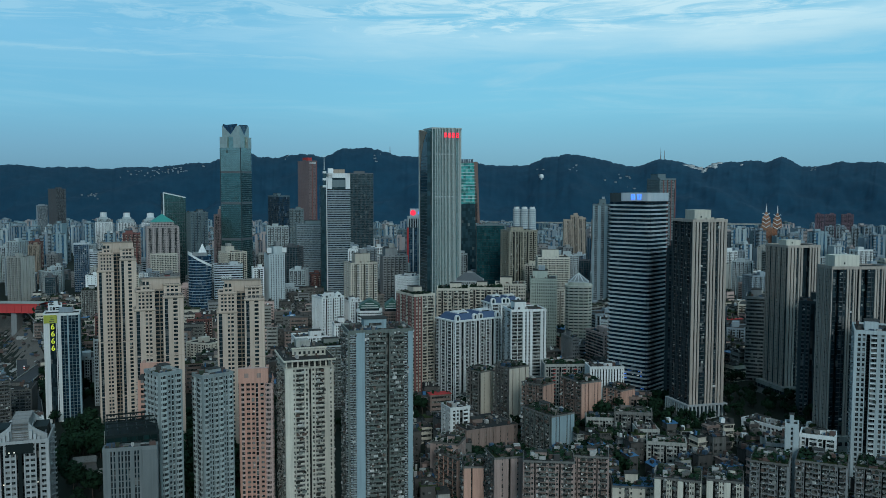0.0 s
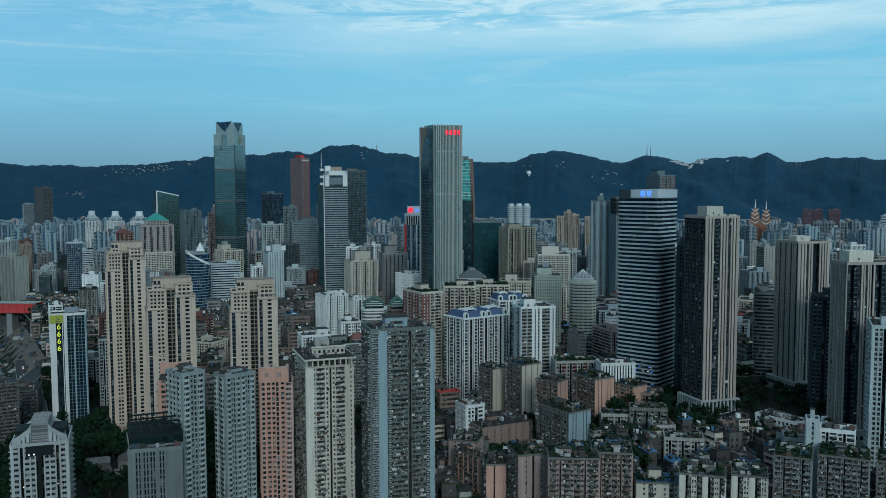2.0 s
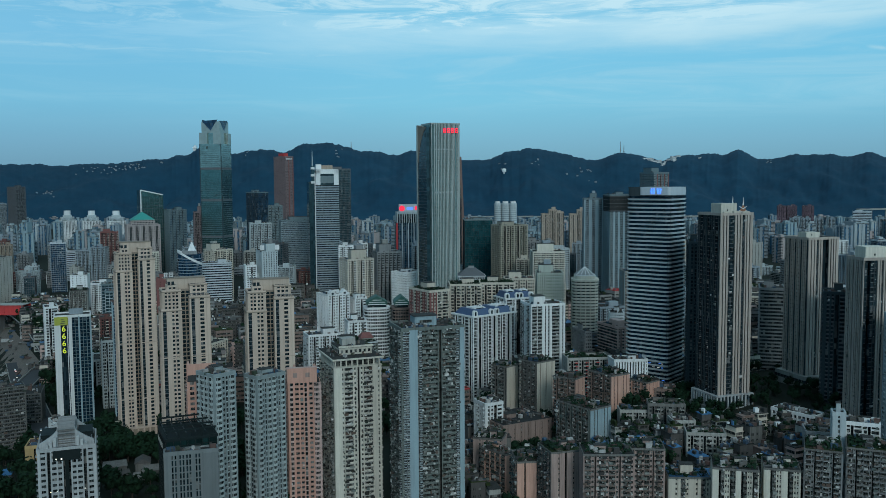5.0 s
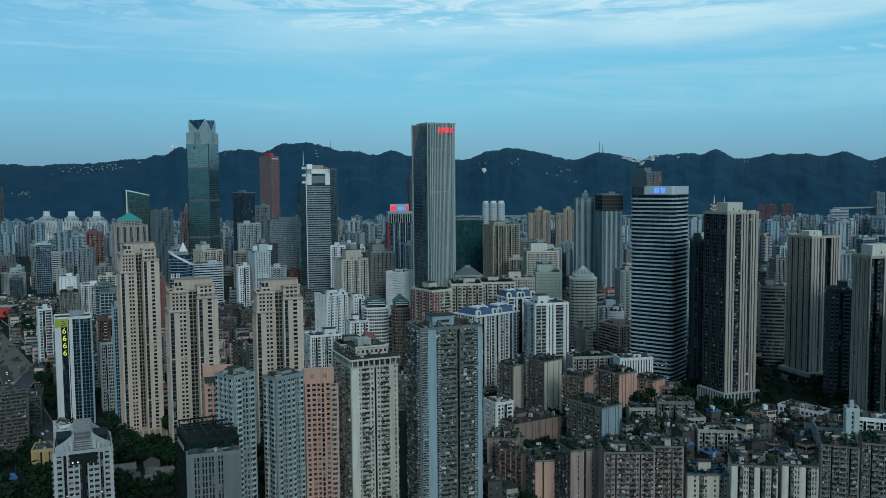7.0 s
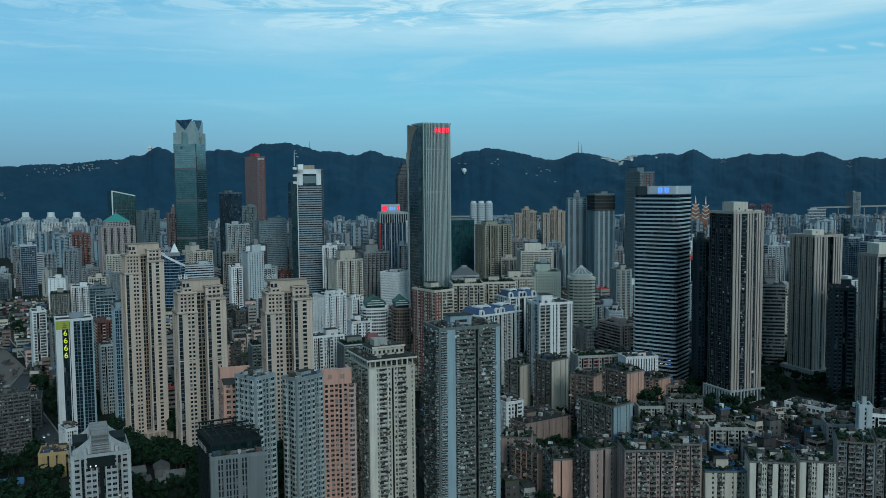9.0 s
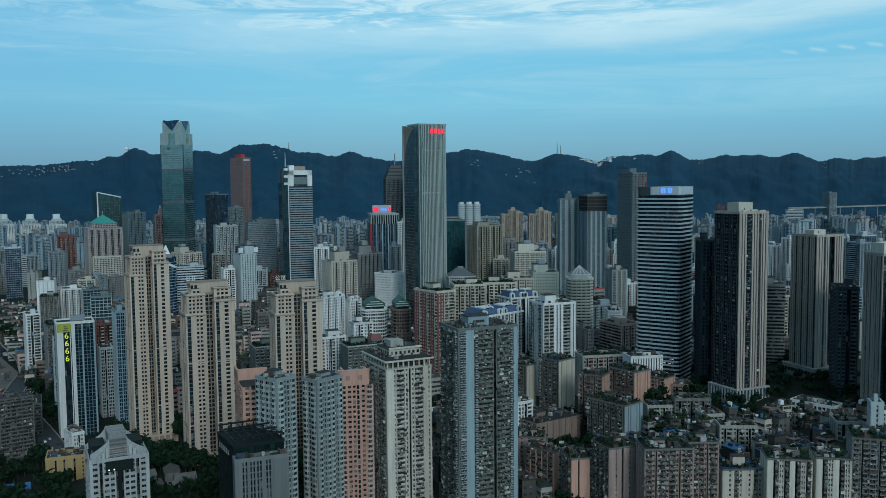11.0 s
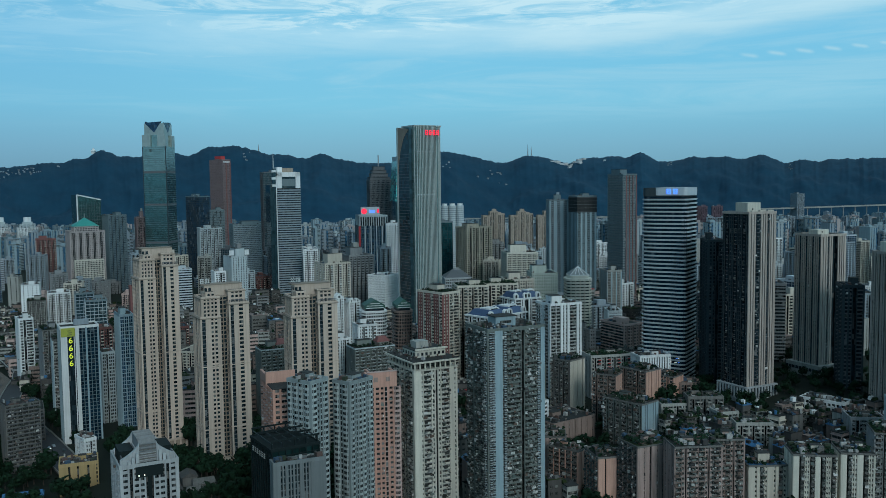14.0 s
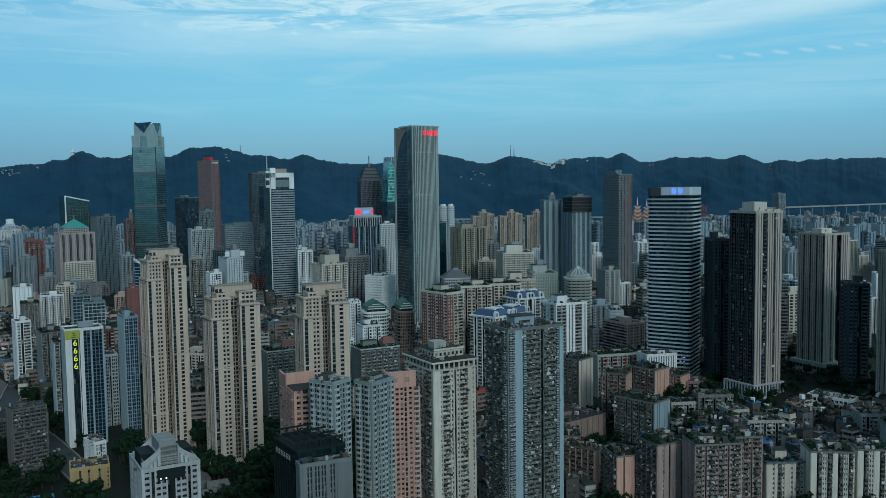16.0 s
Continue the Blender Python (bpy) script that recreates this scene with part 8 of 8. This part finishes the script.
# ---- trees ----
def tree_kind(seed, high, spread):
    """A broad tree: tapered trunk, limbs, and a crown of many small leaf clumps."""
    r = random.Random(seed)
    root = thing("tree", "dense dark green broadleaf tree", "tree", 0, -800 - 30 * seed, 0)
    t = Boxes()
    t.prism([(0.35, 0), (0, 0.35), (-0.35, 0), (0, -0.35)], 0, high * 0.55, [(0.15, 0), (0, 0.15), (-0.15, 0), (0, -0.15)])
    for k in range(5):
        a, z = k * 1.26 + r.uniform(-0.3, 0.3), high * r.uniform(0.3, 0.5)
        ex, ey, ez = spread * 0.55 * math.cos(a), spread * 0.55 * math.sin(a), z + high * 0.25
        i = len(t.v)
        t.v += [(0.12, 0, z), (-0.12, 0, z), (0, 0.12, z), (ex, ey, ez)]
        t.f += [(i, i + 1, i + 3), (i + 1, i + 2, i + 3), (i + 2, i, i + 3)]
    part("trunk", t, "trunk", root)
    c = Boxes()
    lobes = [(r.uniform(-0.6, 0.6) * spread, r.uniform(-0.6, 0.6) * spread, high * r.uniform(0.5, 0.9), spread * r.uniform(0.35, 0.6)) for _ in range(8)]
    for lx, ly, lz, lr in lobes:
        for _ in range(42):
            d = Vector((r.gauss(0, 1), r.gauss(0, 1), r.gauss(0, 1))).normalized()
            p = Vector((lx, ly, lz)) + d * lr * r.uniform(0.7, 1.08)
            u = d.orthogonal().normalized()
            w = d.cross(u)
            a = r.uniform(0, 6.3)
            u, w = u * math.cos(a) + w * math.sin(a), w * math.cos(a) - u * math.sin(a)
            s = lr * r.uniform(0.22, 0.42)
            i = len(c.v)
            c.v += [tuple(p - u * s - w * s * 0.7), tuple(p + u * s - w * s * 0.6 - d * s * 0.3), tuple(p + u * s * 0.8 + w * s), tuple(p - u * s * 0.7 + w * s * 0.8 - d * s * 0.3)]
            c.f.append((i, i + 1, i + 2, i + 3))
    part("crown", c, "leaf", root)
    return root


KINDS = [tree_kind(1, 9, 4.2), tree_kind(2, 12, 5.0), tree_kind(3, 7.5, 3.6), tree_kind(4, 11, 4.6)]


def free(x, y, room):
    return all((x - a) ** 2 + (y - b) ** 2 > (c * 0.85 + room) ** 2 for a, b, c in TAKEN)


def grove(x0, x1, y0, y1, count, seed, single, size=1.0):
    """Trees between the buildings: the first ones singly, the rest gathered for the thicket."""
    r = random.Random(seed)
    for i in range(count):
        for _ in range(12):
            x, y = r.uniform(x0, x1), r.uniform(y0, y1)
            if free(x, y, 2.0) and x > bank(y) + 4 and abs(x + 238 + 0.62 * (y - 510)) > 11:
                break
        else:
            continue
        kind, m = r.choice(KINDS), pose(x, y, lie(x, y) - 0.3, 0, 0, r.uniform(0, 360)) @ Matrix.Scale(size * r.uniform(0.8, 1.15), 4)
        if i < single:
            copy_thing(kind, m)
        else:
            for child in kind.children:
                store = THICKET if child.name.startswith("crown") else THICKET_WOOD
                k = len(store.v)
                store.v += [tuple(m @ v.co) for v in child.data.vertices]
                store.f += [tuple(k + q for q in p.vertices) for p in child.data.polygons if store is THICKET_WOOD or p.index % 2]


THICKET, THICKET_WOOD = Boxes(), Boxes()
COTTAGES = [(-158, 424, 11, 7, 4.5, 24, "oldgrey"), (-146, 430, 9, 7, 5.0, 110, "shack"), (-137, 421, 10, 6, 4.0, 20, "oldgrey"),
            (-150, 412, 8, 6, 3.6, 30, "shack"), (-139, 410, 7, 5, 3.4, 14, "oldgrey"), (-226, 432, 18, 8, 4.5, 18, "blueroof"), (-232, 418, 12, 7, 4.0, 18, "blueroof")]
TAKEN += [(x, y, 10.0) for x, y, w, d, h, turn, roofing in COTTAGES]
grove(-195, -60, 400, 470, 190, 1, 40)
grove(-230, -50, 300, 400, 190, 9, 10)
grove(-265, -185, 330, 425, 130, 11, 0)
grove(-320, -225, 430, 515, 110, 12, 0)
grove(-460, -280, 640, 920, 110, 10, 0)
grove(-200, -120, 470, 520, 50, 2, 12)
grove(40, 120, 395, 480, 130, 3, 45, 0.85)
grove(120, 240, 432, 520, 170, 4, 60, 0.62)
grove(-330, -230, 480, 700, 120, 5, 15)
grove(150, 290, 520, 640, 120, 6, 8, 0.7)
grove(-130, 40, 480, 640, 60, 7, 6)
grove(20, 220, 285, 385, 90, 8, 14)
for i, k in enumerate(KINDS):
    k.matrix_basis = pose(-150 - 9 * i, 452, lie(-150 - 9 * i, 452) - 0.3)
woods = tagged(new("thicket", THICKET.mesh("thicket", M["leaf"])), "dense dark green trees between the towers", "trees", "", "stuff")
part("thicket_wood", THICKET_WOOD, "trunk", woods, "", (0, 0, 0), "stuff")


# ---- low roofs of the old quarter ----
def cottage(x, y, w, d, h, turn, roofing):
    """A low park building under a pitched roof."""
    label = "low shed under a bright blue sheet roof" if roofing == "blueroof" else "low park house under a grey pitched roof"
    root = thing("park_house", label, "house", x, y, lie(x, y) - 0.5, turn, "park houses")
    box("wall", "oldgrey", root, 0, 0, 0, w, d, h)
    b = Boxes()
    b.prism([(-w / 2 - 0.5, -d / 2 - 0.5), (w / 2 + 0.5, -d / 2 - 0.5), (w / 2 + 0.5, d / 2 + 0.5), (-w / 2 - 0.5, d / 2 + 0.5)], h, h + 2.2, [(-w / 2, -0.1), (w / 2, -0.1), (w / 2, 0.1), (-w / 2, 0.1)])
    part("roof", b, roofing, root)
    for k in range(int(w // 2.4)):
        box("window", "winold", root, -w / 2 + 1.3 + 2.4 * k, -d / 2 - 0.03, 1.2, 1.2, 0.12, 1.4)


for spot in COTTAGES:
    cottage(*spot)


def shack(x, y, w, d, h, turn, seed):
    r = random.Random(seed)
    z = min(lie(x, y), lie(x + 3, y), lie(x, y + 3)) - 0.5
    root = thing("old_house", "small weathered house with a patched roof", "house", x, y, z, turn, "old quarter houses", 0.5 * math.hypot(w, d))
    wm = r.choice(("shack", "oldgrey", "offwhite", "shack", "oldgrey", "oldbrown", "shack", "pinkpale"))
    box("wall", wm, root, 0, 0, 0, w, d, h)
    b = Boxes()
    rm = r.choice(("roof", "roof", "roofdark", "roofdark", "oldbrown", "greenroof", "roof", "roofdark", "blueroof", "greenroof"))
    if r.random() < 0.5:
        b.prism([(-w / 2 - 0.4, -d / 2 - 0.4), (w / 2 + 0.4, -d / 2 - 0.4), (w / 2 + 0.4, d / 2 + 0.4), (-w / 2 - 0.4, d / 2 + 0.4)], h, h + r.uniform(1, 2), [(-w / 2, -0.1), (w / 2, -0.1), (w / 2, 0.1), (-w / 2, 0.1)])
    else:
        b.add(0, 0, h + 0.15, w + 0.6, d + 0.6, 0.3)
    part("roof", b, rm, root)
    g = Boxes()
    for k in range(int(h // 3)):
        for i in range(int(w // 2.6)):
            g.add(-w / 2 + 1.4 + i * 2.6, -d / 2 - 0.02, 1.6 + k * 3, 1.2, 0.12, 1.3)
        for i in range(int(d // 3)):
            g.add(-w / 2 - 0.02, -d / 2 + 1.4 + i * 3, 1.6 + k * 3, 0.12, 1.2, 1.3)
    if g.v:
        part("window_glazing", g, "winold", root, "", (0, 0, 0), "stuff")
    c = Boxes()
    for _ in range(r.randint(16, 34)):
        hh = r.choice((0.15, 0.3, 0.8, 1.4, 2.2)) * r.uniform(0.7, 1.3)
        c.add(r.uniform(-0.42, 0.42) * w, r.uniform(-0.42, 0.42) * d, h + 0.3 + hh / 2, r.uniform(0.4, 2.6), r.uniform(0.4, 2.0), hh, r.uniform(0, 1))
    part("roof_clutter", c, "roofbits", root, "", (0, 0, 0), "stuff")


def quarter(x0, x1, y0, y1, step, tall, seed, turn=20):
    r = random.Random(seed)
    y = y0
    while y < y1:
        x = x0
        while x < x1:
            px, py = x + r.uniform(-2, 2), y + r.uniform(-2, 2)
            w, d = r.uniform(5, 9), r.uniform(4, 7)
            if free(px, py, 4.2):
                shack(px, py, w, d, r.uniform(*tall), turn + r.choice((0, 90)) + r.uniform(-6, 6), r.randrange(10 ** 6))
            x += step * r.uniform(0.85, 1.15)
        y += step * 0.95


quarter(85, 225, 362, 430, 10.5, (5, 12), 3)
quarter(-10, 40, 380, 500, 16, (9, 18), 5)



# ---- the rest of the city, rank behind rank ----
FILL = ["slab", "white", "cream", "grid", "greygrid", "coolgrid", "pinkish", "bluish", "tan", "brown", "glass", "blueglass", "brick", "ribbon"]
WORDS = {"slab": "off-white apartment slab with weathered balconies", "white": "white apartment tower with stacked balconies", "cream": "cream apartment tower with small balconies",
         "grid": "white office block with even windows", "greygrid": "grey office block with narrow piers", "coolgrid": "cool grey tower with paired windows",
         "pinkish": "pale pink tiled apartment tower", "bluish": "blue-grey tiled apartment tower", "tan": "tan apartment tower with vertical ribs", "brown": "brown stone tower with deep windows",
         "glass": "dark glass office tower block", "blueglass": "blue glass tower with pale mullions", "brick": "red-brown apartment block with balconies", "ribbon": "pale banded office block with ribbon windows"}


class Distant:
    """Far blocks gathered into one mesh with a slot for each paint."""

    def __init__(self):
        self.b, self.slots, self.index = Boxes(), [], []

    def add(self, material, *a):
        if material not in self.slots:
            self.slots.append(material)
        self.b.add(*a)
        self.index += [self.slots.index(material)] * 6

    def link(self, name, label):
        me = self.b.mesh(name, M[self.slots[0]])
        for s in self.slots[1:]:
            me.materials.append(M[s])
        me.polygons.foreach_set("material_index", self.index)
        return tagged(new(name, me), label, "buildings", "", "stuff")


REST = Distant()
MADE = [0]


def far_block(x, y, turn, w, d, z, st, r):
    """A block too far off to pick apart: body, floors, ribs and roof house."""
    kw, a, g = dict(STYLES[st]), radians(turn), lie(x, y) - 1
    # wall colours lean to blue to stand in for distance haze
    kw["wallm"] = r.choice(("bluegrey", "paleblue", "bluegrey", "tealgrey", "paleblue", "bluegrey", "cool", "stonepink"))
    c, s, h = math.cos(a), math.sin(a), z - g
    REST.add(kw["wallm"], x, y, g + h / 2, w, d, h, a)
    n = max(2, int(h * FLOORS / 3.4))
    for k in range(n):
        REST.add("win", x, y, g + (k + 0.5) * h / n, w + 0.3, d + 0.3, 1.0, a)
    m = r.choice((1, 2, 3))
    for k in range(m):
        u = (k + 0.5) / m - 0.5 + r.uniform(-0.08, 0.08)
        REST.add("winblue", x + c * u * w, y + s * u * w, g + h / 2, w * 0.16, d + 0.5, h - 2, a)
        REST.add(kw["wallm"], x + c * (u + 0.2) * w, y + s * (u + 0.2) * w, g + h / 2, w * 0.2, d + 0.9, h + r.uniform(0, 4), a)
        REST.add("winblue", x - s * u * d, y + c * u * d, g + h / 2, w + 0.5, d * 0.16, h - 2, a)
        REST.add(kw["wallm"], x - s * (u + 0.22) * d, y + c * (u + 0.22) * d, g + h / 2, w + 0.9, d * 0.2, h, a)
    REST.add("roof", x, y, z + 0.3, w, d, 0.6, a)
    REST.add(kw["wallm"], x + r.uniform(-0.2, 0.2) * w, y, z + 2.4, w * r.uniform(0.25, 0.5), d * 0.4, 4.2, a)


def rank(y0, y1, step, highest, lowest, seed, size, weights, spread=0.60):
    """Buildings between two depths; highest and lowest: by how much of the distance their roofs stay below the eye."""
    r = random.Random(seed)
    y = y0
    while y < y1:
        x = -spread * y - 60
        while x < spread * y + 60:
            px, py = x + r.uniform(-0.3, 0.3) * step, y + r.uniform(-0.3, 0.3) * step
            w, d = r.uniform(*size), r.uniform(*size) * 0.8
            g = lie(px, py)
            z = 150 - py * (highest + (lowest - highest) * r.random() ** 0.8)
            if py < 1000 and px < -0.27 * py:
                z = min(z - 14, g + r.uniform(12, 38))
            if py < 1000 and px < -0.41 * py - 20:
                x += step
                continue
            if 860 < py < 1050 and -8 < px < 40:
                x += step
                continue
            if py < 900 and -0.275 < px / py < -0.03:
                x += step
                continue
            if px > bank(py) + 25 and g > -5 and free(px, py, 0.62 * math.hypot(w, d) * 0.8) and z - g > 9:
                st = r.choices(FILL, weights)[0]
                if st in ("white", "grid") and px < -0.18 * py and MADE[0] % 3:
                    st = ("pinkish", "bluish", "slab")[MADE[0] // 3 % 3]
                if st in ("brown", "tan", "brick") and MADE[0] % 4:
                    st = ("slab", "coolgrid", "ribbon", "bluish")[MADE[0] % 4]
                turn = r.choice((20, 24, -18, 5)) + r.choice((0, 90))
                MADE[0] += 1
                if MADE[0] <= 300:
                    plain = {} if MADE[0] < 130 else {"front": STYLES[st]["front"].replace("d", "h")}
                    house("city_building", WORDS[st], px, py, turn, w, d, z, st, r.randrange(9999), bits=5, category="building", group="city blocks", clutter=0.08 if MADE[0] < 130 else 0.0, **plain)
                else:
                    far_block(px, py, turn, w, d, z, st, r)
            x += step * r.uniform(0.8, 1.25)
        y += step * 0.9


LOW = Distant()


def low_roofs(x0, x1, y0, y1, step, tall, seed, turn=20):
    """Close-packed low houses, patched roofs and lean-tos between the larger buildings."""
    r = random.Random(seed)
    y = y0
    while y < y1:
        x = x0
        while x < x1:
            px, py = x + r.uniform(-0.35, 0.35) * step, y + r.uniform(-0.35, 0.35) * step
            if free(px, py, 2.5) and px > bank(py) + 8 and abs(px + 238 + 0.62 * (py - 510)) > 14 and r.random() < 0.9:
                w, d, h = r.uniform(0.5, 1.1) * step, r.uniform(0.45, 0.9) * step, r.uniform(*tall)
                a, g = radians(turn + r.choice((0, 90)) + r.uniform(-8, 8)), lie(px, py) - 0.6
                wm = r.choice(("offwhite", "oldgrey", "shack", "oldbrown", "grey", "shack", "pinkpale", "cream"))
                LOW.add(wm, px, py, g + h / 2, w, d, h, a)
                for k in range(int(h // 3)):
                    LOW.add("winold", px, py, g + 2.0 + 3 * k, w + 0.15, d * 0.86, 1.3, a)
                    LOW.add("winold", px, py, g + 2.02 + 3 * k, w * 0.86, d + 0.15, 1.3, a)
                    LOW.add(wm, px, py, g + 3.0 + 3 * k, w + 0.9, d + 0.9, 0.25, a)
                LOW.add(r.choice(("roof", "roofdark", "roofdark", "oldbrown", "greenroof", "roofdark", "shack", "shack", "blueroof" if r.random() < 0.4 else "red" if r.random() < 0.1 else "roof")), px, py, g + h + 0.2, w + 0.7, d + 0.7, 0.4, a)
                for _ in range(r.randint(3, 8)):
                    s, t = r.uniform(0.8, 3.0), r.uniform(0.3, 2.4)
                    LOW.add(r.choice(("offwhite", "shack", "roofdark", "oldgrey", "greenroof", "blueroof" if r.random() < 0.3 else "shack", "white", "roof", "roofdark", "leaf", "leaf")),
                            px + r.uniform(-0.4, 0.4) * w, py + r.uniform(-0.4, 0.4) * d, g + h + 0.4 + t / 2, s, r.uniform(0.6, 2.2), t, a + r.uniform(-0.3, 0.3))
            x += step
        y += step * 0.9


low_roofs(-520, -262, 640, 990, 11, (6, 15), 61)
low_roofs(85, 235, 358, 440, 8, (6, 13), 62)
low_roofs(-20, 240, 262, 330, 9, (4, 8), 63)
low_roofs(-10, 60, 380, 520, 10, (5, 12), 64)
low_roofs(-180, 260, 560, 700, 14, (7, 22), 65)
low_roofs(-270, 330, 700, 960, 16, (8, 30), 66)
LOW.link("low_housing", "close-packed low houses with patched roofs and lean-tos")

# unseen blocks added behind the flight: close the place, block sun from low ground
r = random.Random(77)
for i in range(26):
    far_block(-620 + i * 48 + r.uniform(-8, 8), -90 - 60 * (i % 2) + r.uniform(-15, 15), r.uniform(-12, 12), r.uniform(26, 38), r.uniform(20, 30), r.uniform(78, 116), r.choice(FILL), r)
rank(600, 960, 44, 0.112, 0.185, 21, (16, 28), [4, 7, 3, 4, 1, 6, 2, 5, 1, 0, 1, 2, 1, 1])
# these weights favour blue-grey styles, which puts distance haze into the wall colours
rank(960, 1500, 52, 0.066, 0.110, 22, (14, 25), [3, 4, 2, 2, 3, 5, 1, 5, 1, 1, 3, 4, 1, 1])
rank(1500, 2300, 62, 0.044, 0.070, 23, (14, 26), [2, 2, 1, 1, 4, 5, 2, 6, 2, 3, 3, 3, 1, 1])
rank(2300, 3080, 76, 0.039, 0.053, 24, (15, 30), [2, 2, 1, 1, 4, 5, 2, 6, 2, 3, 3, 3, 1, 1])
REST.link("distant_city", "far ranks of pale and grey city buildings, tinted for haze, plus unseen blocks behind")

# the plan's units become metres
for ob in list(scene.objects):
    if ob.parent is None and ob.type in ("MESH", "EMPTY"):
        ob.matrix_basis = Matrix.Scale(SCALE, 4) @ ob.matrix_basis
